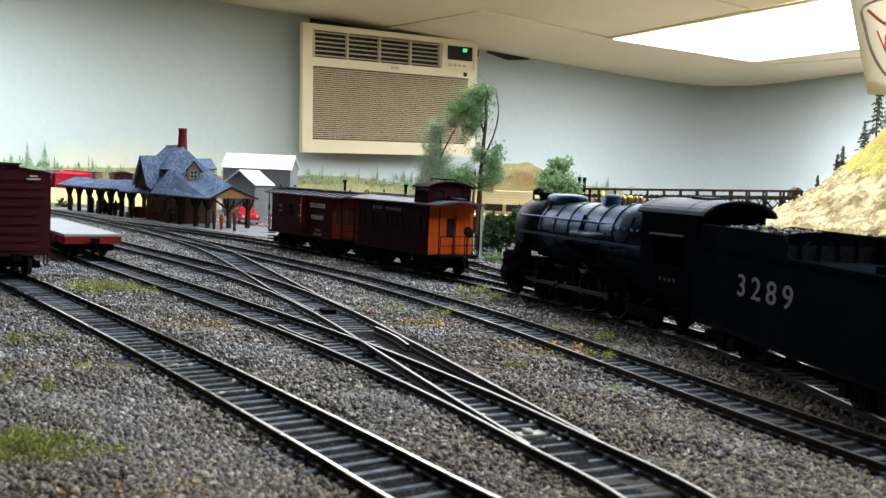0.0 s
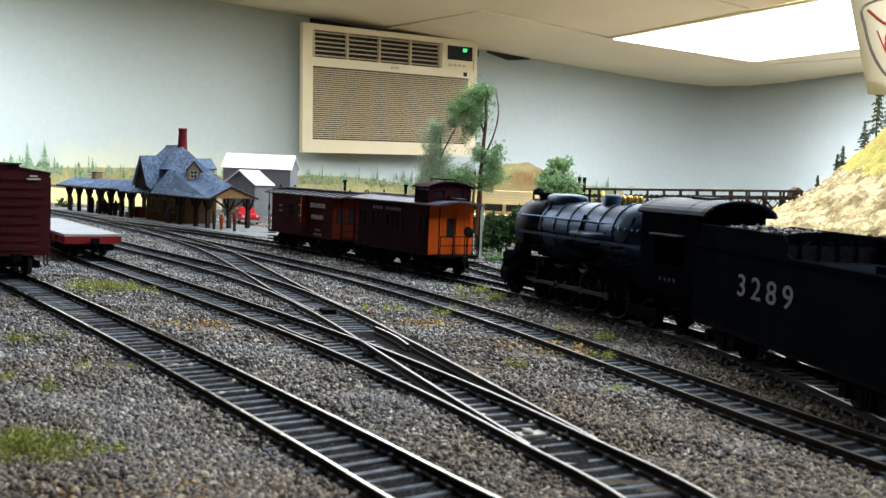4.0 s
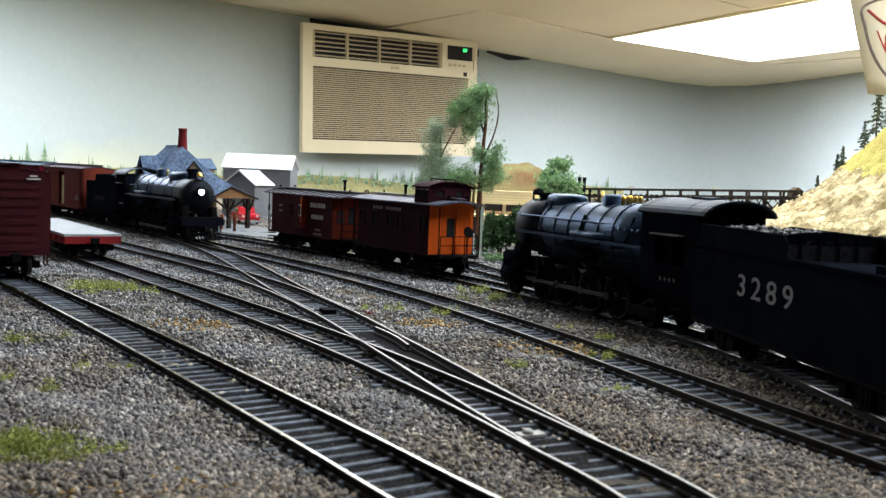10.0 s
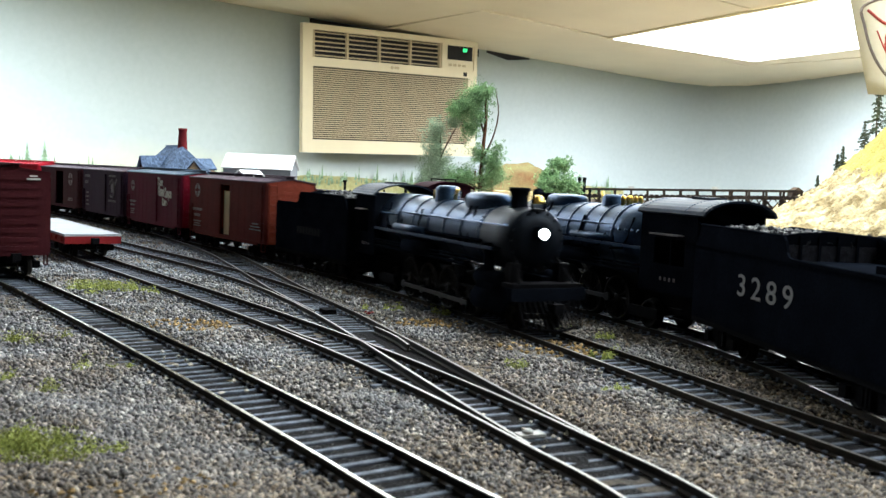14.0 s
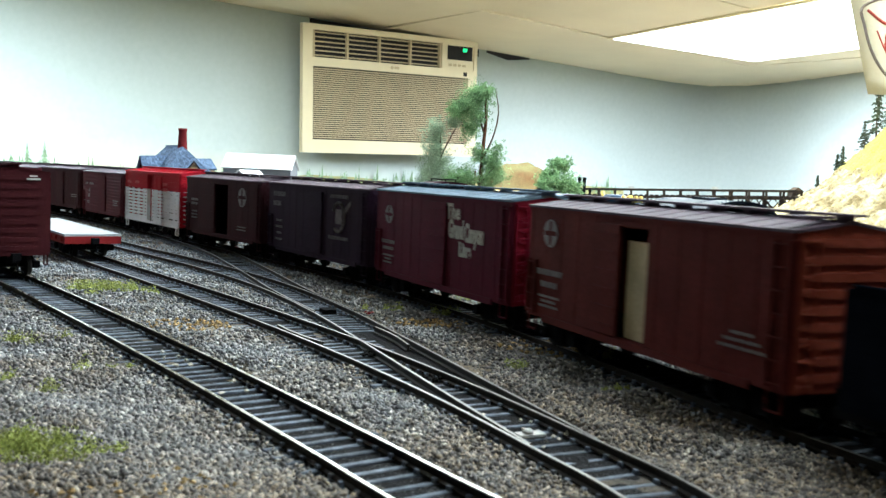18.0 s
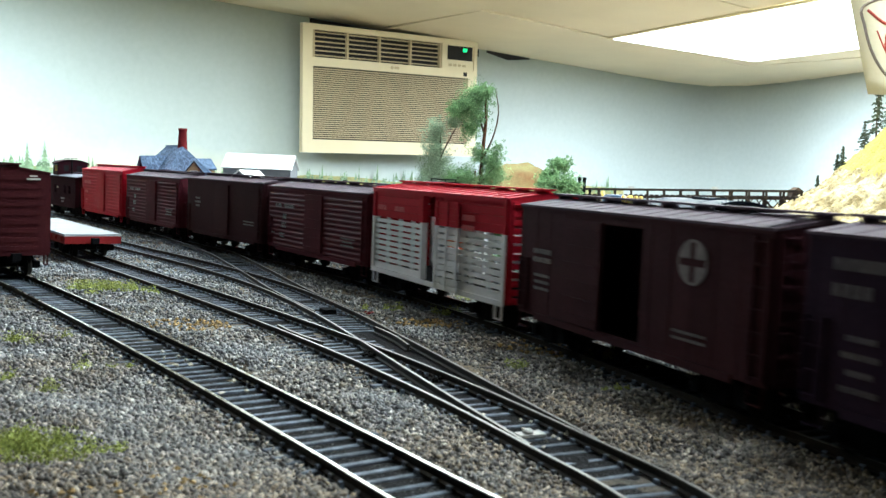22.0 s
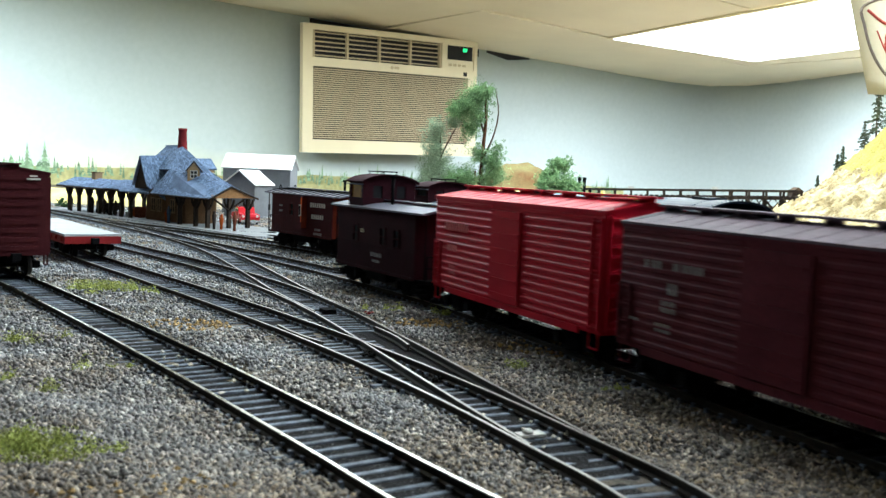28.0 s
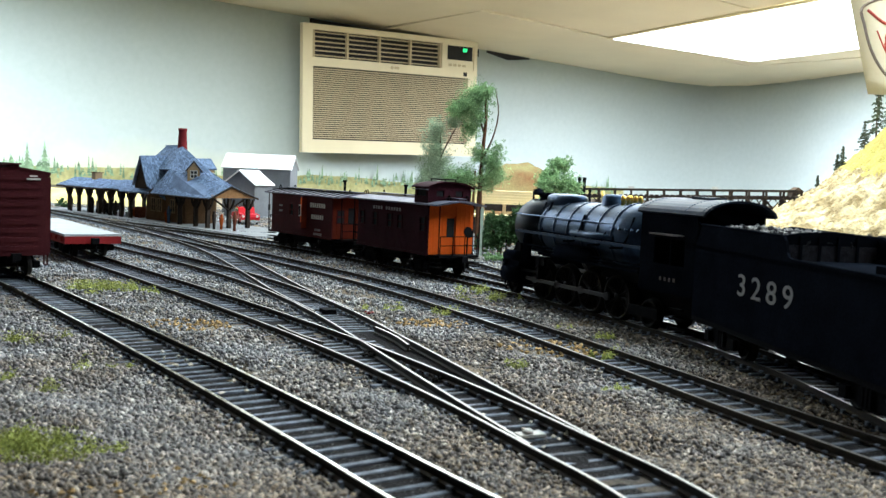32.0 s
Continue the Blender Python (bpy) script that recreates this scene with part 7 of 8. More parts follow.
    add_tube(bm, (0, 0, -0.004), (0, 0, 0.058 - 0.012 * (k == 2)), r, n=10)
    part("pipe_body", bm, M_BLACK2, t)
    bm = bm_new()
    add_tube(bm, (0, 0, 0.056 - 0.012 * (k == 2)), (0, 0, 0.059 - 0.012 * (k == 2)), r * 1.25, n=10)
    part("pipe_cap", bm, M_BLACK2, t)

# ---- painted backdrop on the wall's foot ----
M_PAINTTREE = leaf_material("painted_blue_green_trees", (0.25, 0.35, 0.21), 0.4)
M_PAINTFIELD = mat("painted_yellow_green_field", (0.42, 0.42, 0.18), 0.9, 0.0, 0.3, 6, 80, 0.0, second=(0.56, 0.50, 0.24), second_amt=0.6)


def build_backdrop():
    rng = random.Random(21)
    b = thing("painted_backdrop", "painted fields and small spruce trees along the wall's foot", "backdrop", kind="structure")
    V, Fc = [], []
    n = 150
    for i in range(n + 1):
        u = -3.0 + 3.9 * i / n
        p = long_wall(u, 0.004)
        top = 0.030 + 0.016 * noise.noise((u * 3, 0, 0)) + 0.006 * noise.noise((u * 14, 5, 0))
        V += [(p.x, p.y, -0.03), (p.x, p.y, top)]
    for i in range(n):
        Fc.append((2 * i, 2 * i + 2, 2 * i + 3, 2 * i + 1))
    me = bpy.data.meshes.new("field_strip")
    me.from_pydata(V, [], Fc)
    me.materials.append(M_PAINTFIELD)
    part("field_strip", me, None, b)
    V, Fc = [], []
    for k in range(520):
        u = rng.uniform(-3.0, 0.85)
        h = rng.uniform(0.022, 0.055) * (1.5 if u < -1.35 else 1.0) * (0.5 if k % 3 else 1.0)
        w = h * rng.uniform(0.10, 0.20) * (1.2 if u < -1.35 else 1.0) * (2.2 if k % 3 else 1.0)
        z0 = rng.uniform(0.002, 0.030)
        o = 0.006 + 0.00002 * k
        steps = 7
        for s in range(steps):
            za, zb = z0 + h * s / steps, z0 + h * (s + 1.25) / steps
            ww = w * (1 - s / steps) * rng.uniform(0.8, 1.2)
            i = len(V)
            for du, z in ((-ww, za), (ww, za), (ww * 0.15, min(zb, z0 + h)), (-ww * 0.15, min(zb, z0 + h))):
                p = long_wall(u + du, o + 0.000003 * s)
                V.append((p.x, p.y, z))
            Fc.append((i, i + 1, i + 2, i + 3))
    me = bpy.data.meshes.new("painted_trees")
    me.from_pydata(V, [], Fc)
    me.materials.append(M_PAINTTREE)
    part("painted_trees", me, None, b)


build_backdrop()

# ---- the station and its surroundings ----
M_SLATE = mat("blue_grey_shingles", (0.13, 0.18, 0.285), 0.8, 0.0, 0.3, 90, 900, 0.5, 0.0006, spread=0.18)
M_STWALL = mat("brown_board_wall", (0.125, 0.075, 0.042), 0.85, 0.0, 0.25, 90, 900, 0.2)
M_STTRIM = mat("tan_window_trim", (0.27, 0.19, 0.11), 0.7, 0.0, 0.2, 90, 900, 0.1)
M_GABLE = mat("orange_brown_gable_boards", (0.27, 0.15, 0.07), 0.8, 0.0, 0.25, 90, 900, 0.2)
M_CHIMNEY = mat("dull_red_chimney", (0.16, 0.022, 0.026), 0.7, 0.0, 0.2, 120, 900, 0.2)
M_CONCRETE = mat("pale_platform_concrete", (0.19, 0.20, 0.21), 0.85, 0.0, 0.15, 40, 600, 0.2)
M_SHED = mat("grey_corrugated_shed_wall", (0.15, 0.16, 0.18), 0.6, 0.2, 0.15, 60, 600, 0.1)
M_SHEDROOF = mat("white_metal_shed_roof", (0.66, 0.68, 0.70), 0.5, 0.0, 0.06, 60, 600, 0.05)

ST = Matrix(((-0.707, 0.707, 0, -0.185), (0.707, 0.707, 0, 0.825), (0, 0, 1, 0), (0, 0, 0, 1)))


def sheet(bm, quad, thick=0.0012):
    """A roof plane of some thickness from four (or three) corners."""
    q = [Vector(p) for p in quad]
    nrm = (q[1] - q[0]).cross(q[2] - q[0]).normalized()
    if nrm.z > 0:
        nrm = -nrm
    lo = [bm.verts.new(p + nrm * thick) for p in q]
    hi = [bm.verts.new(p) for p in q]
    bm.faces.new(hi)
    bm.faces.new(lo[::-1])
    n = len(q)
    for i in range(n):
        bm.faces.new((hi[i], hi[(i + 1) % n], lo[(i + 1) % n], lo[i]))


def shingles(parent, quad, rows, cols, seed, material):
    """Courses of shingles on a roof plane given as eave-left, eave-right, top-right, top-left."""
    a, b, c, d = [Vector(p) for p in quad]
    rng = random.Random(seed)
    nrm = (b - a).cross(d - a).normalized()
    if nrm.z < 0:
        nrm = -nrm
    verts, faces = [], []
    for r in range(rows):
        f0, f1 = r / rows, (r + 1.15) / rows
        l0, r0 = a.lerp(d, f0), b.lerp(c, f0)
        l1, r1 = a.lerp(d, min(1, f1)), b.lerp(c, min(1, f1))
        k = max(2, int(cols * (r0 - l0).length / max(1e-6, (b - a).length)))
        off = 0.5 * (r % 2)
        for i in range(k + 1):
            u0, u1 = max(0.0, (i - off) / k), min(1.0, (i + 0.9 - off) / k)
            if u1 - u0 < 0.2 / k:
                continue
            lift = rng.uniform(0.0002, 0.0005)
            i0 = len(verts)
            for p, up in ((l0.lerp(r0, u0), lift), (l0.lerp(r0, u1), lift), (l1.lerp(r1, u1), 0.0001), (l1.lerp(r1, u0), 0.0001)):
                verts.append(tuple(p + nrm * (up + 0.0001)))
            verts += [tuple(l0.lerp(r0, u0)), tuple(l0.lerp(r0, u1))]
            faces += [(i0, i0 + 1, i0 + 2, i0 + 3), (i0 + 4, i0 + 5, i0 + 1, i0)]
    me = bpy.data.meshes.new("shingles")
    me.from_pydata(verts, [], faces)
    me.materials.append(material)
    part("shingles", me, None, parent)


M_SHINGLE = leaf_material("blue_grey_shingle_pieces", (0.135, 0.19, 0.30), 0.5)


def roof_plane(parent, quad, rows, cols, seed):
    bm = bm_new()
    sheet(bm, quad if len(quad) == 4 else quad)
    r = part("roof_plane", bm, M_SLATE, parent)
    q = quad if len(quad) == 4 else (quad[0], quad[1], quad[2], quad[2])
    shingles(r, q, rows * 2, cols * 2, seed, M_SHINGLE)


def st_window(parent, x, z0, z1, y, w=0.0045, axis="y"):
    bm = bm_new()
    for x0, x1, za, zb in ((x - w, x - w + 0.0008, z0, z1), (x + w - 0.0008, x + w, z0, z1), (x - w, x + w, z0 - 0.0005, z0 + 0.0005), (x - w, x + w, z1 - 0.0005, z1 + 0.0005), (x - 0.0003, x + 0.0003, z0, z1), (x - w, x + w, (z0 + z1) / 2 - 0.0003, (z0 + z1) / 2 + 0.0003)):
        add_box(bm, x0, x1, y - 0.0012, y, za, zb)
    win = part("window", bm, M_STTRIM, parent)
    bm = bm_new()
    add_box(bm, x - w, x + w, y - 0.0004, y - 0.0001, z0, z1)
    part("pane", bm, M_GLASSDARK, win)


def build_station():
    s = thing("railway_station", "brown wooden station with a blue-grey shingled hip roof and long canopy", "station", at=ST)
    # walls of the building
    a0, a1, b0, b1, zt = 0.100, 0.176, 0.012, 0.046, 0.030
    for q in ((a0, a1, b0, b0 + 0.0015), (a0, a1, b1 - 0.0015, b1), (a0, a0 + 0.0015, b0 + 0.0015, b1 - 0.0015), (a1 - 0.0015, a1, b0 + 0.0015, b1 - 0.0015)):
        bm = bm_new()
        add_box(bm, *q, -0.003, zt)
        wl = part("wall", bm, M_STWALL, s)
        along_a = q[1] - q[0] > 0.01
        n = 26 if along_a else 12
        for k in range(n):
            if along_a:
                x = q[0] + (q[1] - q[0]) * (k + 0.5) / n
                box_part("board", (x - 0.0012, x + 0.0012, q[2] - 0.0003, q[2], -0.002, zt), M_STWALL, wl)
            else:
                y = q[2] + (q[3] - q[2]) * (k + 0.5) / n
                box_part("board", (q[0] - 0.0003, q[0], y - 0.0011, y + 0.0011, -0.002, zt), M_STWALL, wl)
    for x in (0.122, 0.148, 0.160):
        st_window(s, x, 0.008, 0.0205, b0 - 0.0004)
    box_part("door", (0.104, 0.113, b0 - 0.0012, b0 - 0.0004, -0.002, 0.0195), M_STTRIM, s)
    # main hip roof, flared at the foot; the track side is split by a raised verge
    top_l, top_r = (0.1796, 0.035, 0.0728), (0.149, 0.035, 0.0735)
    knee_f, knee_b = (0.1311, 0.0120, 0.0495), (0.097, 0.0365, 0.0488)
    far_f, far_b = (0.190, 0.0120, 0.0480), (0.190, 0.058, 0.0480)
    near_b = (0.131, 0.058, 0.0488)
    eave_l, eave_r = (0.1403, -0.0035, 0.0262), (0.0317, -0.0035, 0.0257)
    peak, foot_b = (0.0317, 0.0194, 0.0372), (0.0317, 0.0482, 0.0266)
    roof_plane(s, (knee_f, knee_b, top_r, top_r), 9, 20, 1)
    roof_plane(s, (far_f, knee_f, top_r, top_l), 9, 22, 2)
    roof_plane(s, (far_b, far_f, top_l, top_l), 9, 20, 3)
    roof_plane(s, (knee_b, near_b, top_r, top_r), 9, 14, 4)
    roof_plane(s, (near_b, far_b, top_l, top_r), 9, 22, 5)
    roof_plane(s, (eave_l, eave_r, peak, knee_f), 9, 40, 6)
    roof_plane(s, (knee_f, peak, knee_b, knee_b), 7, 26, 7)
    roof_plane(s, (peak, foot_b, (0.097, 0.058, 0.034), knee_b), 7, 20, 8)
    roof_plane(s, ((0.097, 0.070, 0.0262), (0.200, 0.070, 0.0262), far_b, near_b), 5, 30, 9)
    box_part("ridge", (0.148, 0.181, 0.0342, 0.0358, 0.0728, 0.0740), M_SLATE, s)
    bm = bm_new()
    add_tube(bm, (0.1405, -0.0042, 0.0262), (0.1313, 0.0112, 0.0392), 0.0016, n=4)
    part("verge_board", bm, M_TIMBER, s, "dark verge board")
    # lower roof strip beyond the verge
    roof_plane(s, ((0.205, -0.0038, 0.0258), (0.1405, -0.0038, 0.0258), (0.1320, 0.0120, 0.0375), (0.205, 0.0120, 0.0360)), 6, 18, 10)
    # fascia under the eaves
    for p, q in ((eave_l, eave_r), (eave_r, peak), (peak, foot_b)):
        bm = bm_new()
        add_tube(bm, (p[0] - 0.0002, p[1], p[2] - 0.0008), (q[0] - 0.0002, q[1], q[2] - 0.0008), 0.0009, n=4)
        part("fascia", bm, M_TIMBER, s)
    # steep side wing with a dark gable towards the track
    wz = 0.0620
    roof_plane(s, ((0.1270, 0.034, 0.0010), (0.1445, -0.0045, 0.0330), (0.1598, -0.0045, wz), (0.1598, 0.034, wz + 0.0015)), 9, 24, 31)
    roof_plane(s, ((0.1751, -0.0045, 0.0330), (0.1751, 0.034, 0.0330), (0.1598, 0.034, wz + 0.0015), (0.1598, -0.0045, wz)), 9, 24, 32)
    bm = bm_new()
    add_prism(bm, [(0.1460, 0.030), (0.1736, 0.030), (0.1598, wz - 0.002)], "y", -0.0025, -0.001)
    part("gable_wall", bm, M_TIMBER, s, "dark shingled gable")
    # open gable of the end canopy
    bm = bm_new()
    add_prism(bm, [(-0.0020, 0.0262), (0.0470, 0.0264), (0.0194, 0.0360)], "x", 0.0330, 0.0345)
    part("gable_end", bm, M_GABLE, s, "orange-brown board gable end")
    for k in range(11):
        y = 0.0015 + 0.0042 * k
        top = 0.0262 + (0.0092 * (1 - abs(y - 0.0194) / 0.0250))
        if top > 0.0275:
            box_part("gable_board", (0.0326, 0.0330, y - 0.0018, y + 0.0018, 0.0266, top), M_GABLE, s)
    # long platform canopy in two lengths, the far one a little lower
    for c0, c1, drop in ((0.200, 0.243, 0.0), (0.243, 0.361, 0.0008)):
        roof_plane(s, ((c1, -0.002, 0.0272 - drop), (c0, -0.002, 0.0272 - drop), (c0, 0.020, 0.0362 - drop), (c1, 0.020, 0.0362 - drop)), 6, 22, 51)
        roof_plane(s, ((c0, 0.042, 0.0272 - drop), (c1, 0.042, 0.0272 - drop), (c1, 0.020, 0.0362 - drop), (c0, 0.020, 0.0362 - drop)), 6, 22, 52)
        bm = bm_new()
        add_tube(bm, (c0, -0.002, 0.0263 - drop), (c1, -0.002, 0.0263 - drop), 0.0009, n=4)
        part("fascia", bm, M_TIMBER, s)
        for k in range(int((c1 - c0) / 0.012)):
            box_part("rafter", (c0 + 0.006 + 0.012 * k - 0.0006, c0 + 0.006 + 0.012 * k + 0.0006, 0.000, 0.040, 0.0250 - drop, 0.0262 - drop), M_TIMBER, s)
    vent = box_part("roof_vent", (0.3010, 0.3100, 0.016, 0.024, 0.034, 0.0415), M_STTRIM, s, "small tan roof vent")
    box_part("vent_cap", (0.3000, 0.3110, 0.0152, 0.0248, 0.0415, 0.0424), M_STWALL, vent)
    # posts with curved brackets
    ez = 0.0258
    for x in (0.036, 0.0425, 0.0632, 0.0917, 0.19, 0.21, 0.235, 0.26, 0.285, 0.31, 0.335):
        for y in ((0.002, 0.040) if x < 0.04 or x > 0.17 else (0.002,)):
            if x == 0.036 and y < 0.01:
                y = 0.020
            bm = bm_new()
            add_box(bm, x - 0.0017, x + 0.0017, y - 0.0016, y + 0.0016, -0.003, ez)
            pst = part("post", bm, M_TIMBER, s)
            for sx in (-1, 1):
                bm = bm_new()
                add_tube(bm, (x, y, ez - 0.0105), (x + sx * 0.0035, y, ez - 0.0085), 0.0011, n=5)
                add_tube(bm, (x + sx * 0.0035, y, ez - 0.0085), (x + sx * 0.0065, y, ez - 0.0050), 0.0011, n=5)
                add_tube(bm, (x + sx * 0.0065, y, ez - 0.0050), (x + sx * 0.0080, y, ez - 0.0005), 0.0011, n=5)
                part("bracket", bm, M_TIMBER, pst)
    # long struts under the end canopy
    for y0, y1 in ((0.020, 0.004), (0.020, 0.036), (0.040, 0.047)):
        bm = bm_new()
        add_tube(bm, (0.036, y0, 0.0150), (0.036, y1, 0.0255), 0.0009, n=5)
        part("strut", bm, M_TIMBER, s)
    bm = bm_new()
    add_lathe(bm, (0.1514, 0.037, 0.066), (0, 0, 1), [(0, 0.0056), (0.004, 0.0050), (0.0220, 0.0040), (0.0226, 0.0045), (0.0250, 0.0044), (0.0250, 0.003)], 8)
    part("chimney", bm, M_CHIMNEY, s, "tapered dull red chimney")
    # front dormer on the hip slope
    d = part("dormer", dormer_mesh(), None, s, "small gabled tan dormer with a white window", at=pose(0.0875, 0.0132, 0.0035, 0, 0, -62) @ Matrix.Diagonal((0.84, 0.9, 0.88, 1)))
    for sx in (-1, 1):
        q = [(sx * 0.0092, -0.0020, 0.0520), (sx * 0.0092, 0.026, 0.0520), (0, 0.026, 0.0630), (0, -0.0020, 0.0630)]
        bm = bm_new()
        sheet(bm, q if sx < 0 else q[::-1], 0.0012)
        part("dormer_roof", bm, M_SLATE, d, "shingled dormer roof")
        bm = bm_new()
        add_tube(bm, (sx * 0.0092, -0.0022, 0.0514), (0, -0.0022, 0.0624), 0.0007, n=4)
        part("barge_board", bm, M_TIMBER, d)
    bm = bm_new()
    for x0, x1, za, zb in ((-0.0040, -0.0032, 0.0445, 0.0525), (0.0032, 0.0040, 0.0445, 0.0525), (-0.0040, 0.0040, 0.0440, 0.0448), (-0.0040, 0.0040, 0.0520, 0.0528), (-0.0004, 0.0004, 0.0445, 0.0525), (-0.0040, 0.0040, 0.0482, 0.0490)):
        add_box(bm, x0, x1, -0.0008, 0.0002, za, zb)
    w = part("window", bm, M_PALE, d, "white four-light window")
    box_part("pane", (-0.0038, 0.0038, -0.0003, 0.0003, 0.0444, 0.0526), M_GLASSDARK, w)
    box_part("sill", (-0.0068, 0.0068, -0.0012, 0.0004, 0.0408, 0.0416), M_STTRIM, d)
    # rear dormer, its shingled ridge running away from the track
    bm = bm_new()
    add_prism(bm, [(0.120, 0.0480), (0.140, 0.0480), (0.140, 0.0530), (0.130, 0.0608), (0.120, 0.0530)], "y", 0.040, 0.0550)
    rd = part("rear_dormer", bm, M_STTRIM, s)
    for sx in (-1, 1):
        q = [(0.130 + sx * 0.0118, 0.036, 0.0515), (0.130 + sx * 0.0118, 0.0568, 0.0515), (0.130, 0.0568, 0.0619), (0.130, 0.036, 0.0612)]
        roof_plane(rd, q if sx < 0 else [q[1], q[0], q[3], q[2]], 4, 12, 61 + sx)
    # platform
    t = thing("station_platform", "pale grey concrete platform under the station canopy", "platform", at=ST)
    for k in range(20):
        a = -0.055 + 0.022 * k
        box_part("slab", (a + 0.0002, a + 0.0218, -0.012, 0.060, -0.006, -0.0012), M_CONCRETE, t)


def dormer_mesh():
    bm = bm_new()
    add_prism(bm, [(-0.0066, 0.036), (0.0066, 0.036), (0.0066, 0.0530), (0, 0.0610), (-0.0066, 0.0530)], "y", 0.0, 0.024)
    return mesh_of("dormer", bm, M_STTRIM)


build_station()


def shed(label, at, w, d, wall, ridge, turn):
    s = thing("metal_shed", label, "shed", "sheds", at=Matrix.Translation(at) @ pose(0, 0, 0, 0, 0, turn))
    bm = bm_new()
    add_prism(bm, [(-d / 2, -0.02), (d / 2, -0.02), (d / 2, wall), (0, ridge - 0.001), (-d / 2, wall)], "x", -w / 2, w / 2)
    wl = part("wall", bm, M_SHED, s)
    for k in range(30):
        x = -w / 2 + w * (k + 0.5) / 30
        box_part("rib", (x - 0.0005, x + 0.0005, -d / 2 - 0.0004, -d / 2, -0.018, wall), M_SHED, wl)
    for sy in (-1, 1):
        bm = bm_new()
        sheet(bm, ((-w / 2 - 0.002, sy * (d / 2 + 0.003), wall - 0.001), (w / 2 + 0.002, sy * (d / 2 + 0.003), wall - 0.001), (w / 2 + 0.002, 0, ridge), (-w / 2 - 0.002, 0, ridge)))
        part("roof", bm, M_SHEDROOF, s)
    bm = bm_new()
    add_box(bm, w * 0.28, w * 0.40, -d / 2 - 0.0008, -d / 2, 0.006, 0.013)
    part("window", bm, M_GLASSDARK, s)


shed("grey corrugated shed with a bright white roof", (-0.2335, 1.20, 0.0), 0.084, 0.045, 0.0545, 0.0715, -2)
shed("small grey annex shed with a white roof", (-0.2290, 1.105, 0.0), 0.032, 0.044, 0.036, 0.0515, 62)

M_CARRED = mat("glossy_red_car_paint", (0.36, 0.014, 0.022), 0.25, 0.0, 0.1, 60, 600, 0.0)
M_CHROME = mat("chrome", (0.75, 0.75, 0.76), 0.15, 1.0, 0.05, 60, 600, 0.0)
M_RUBBER = mat("black_rubber", (0.02, 0.02, 0.02), 0.8, 0.0, 0.2, 60, 600, 0.0)


def automobile():
    c = thing("automobile", "glossy red old sedan with chrome bumpers by the station", "car", at=pose(-0.2045, 0.975, -0.0030, 0, 0, -68))
    bm = bm_new()
    prof = [(-0.027, 0.003), (0.027, 0.003), (0.0275, 0.008), (0.026, 0.0105), (0.012, 0.0115), (-0.014, 0.0115), (-0.026, 0.0105), (-0.0275, 0.008)]
    add_prism(bm, prof, "y", -0.0095, 0.0095)
    part("body", bm, M_CARRED, c, bevel=0.0012, seg=2)
    bm = bm_new()
    add_prism(bm, [(-0.017, 0.0113), (0.009, 0.0113), (0.004, 0.0172), (-0.011, 0.0172)], "y", -0.0082, 0.0082)
    cabin = part("cabin", bm, M_CARRED, c, bevel=0.001, seg=2)
    bm = bm_new()
    add_prism(bm, [(-0.0145, 0.0122), (0.0062, 0.0122), (0.003, 0.0162), (-0.0105, 0.0162)], "y", -0.0084, 0.0084)
    part("side_window", bm, M_GLASSDARK, cabin)
    for x in (-0.0285, 0.0265):
        box_part("bumper", (x, x + 0.002, -0.0095, 0.0095, 0.003, 0.0055), M_CHROME, c, "chrome bumper", 0.0005)
    for x in (-0.017, 0.017):
        for sy in (-1, 1):
            bm = bm_new()
            add_lathe(bm, (x, sy * 0.0078, 0.0036), (0, sy, 0), [(0, 0.0036), (0.0016, 0.0038), (0.0022, 0.003), (0.0022, 0.002)], 16)
            w = part("wheel", bm, M_RUBBER, c)
            bm = bm_new()
            add_lathe(bm, (x, sy * 0.0100, 0.0036), (0, sy, 0), [(0, 0.002), (0.0003, 0.0018), (0.0005, 0.0008)], 12)
            part("hubcap", bm, M_CHROME, w)
    for sy in (-1, 1):
        bm = bm_new()
        add_lathe(bm, (0.0272, sy * 0.007, 0.0088), (1, 0, 0), [(0, 0.0014), (0.0006, 0.0012)], 12)
        part("headlight", bm, M_PALE, c)


automobile()

FIG = [mat("dark_painted_plastic", (0.035, 0.028, 0.025), 0.7, 0.0, 0.3, 300, 900, 0.0), mat("rust_painted_plastic", (0.10, 0.032, 0.020), 0.7, 0.0, 0.3, 300, 900, 0.0),
       mat("orange_painted_plastic", (0.24, 0.055, 0.015), 0.7, 0.0, 0.3, 300, 900, 0.0), mat("pale_painted_plastic", (0.5, 0.5, 0.5), 0.7, 0.0, 0.3, 300, 900, 0.0), mat("blue_painted_plastic", (0.05, 0.07, 0.11), 0.7, 0.0, 0.3, 300, 900, 0.0)]
# place along the platform, across it, colour, height
FIGURES = ((0.0265, -0.0010, 0, 0.0165), (0.0235, 0.0045, 2, 0.0135), (0.0005, 0.0035, 1, 0.0175), (0.1075, -0.0010, 4, 0.0165), (0.119, 0.003, 2, 0.0120), (0.321, -0.002, 0, 0.0170), (0.253, 0.004, 0, 0.0165), (0.281, 0.004, 0, 0.0165), (0.231, 0.006, 0, 0.0160), (0.30, 0.012, 0, 0.0165))
for a, b, k, h in FIGURES:
    # plain peg shape
    bm = bm_new()
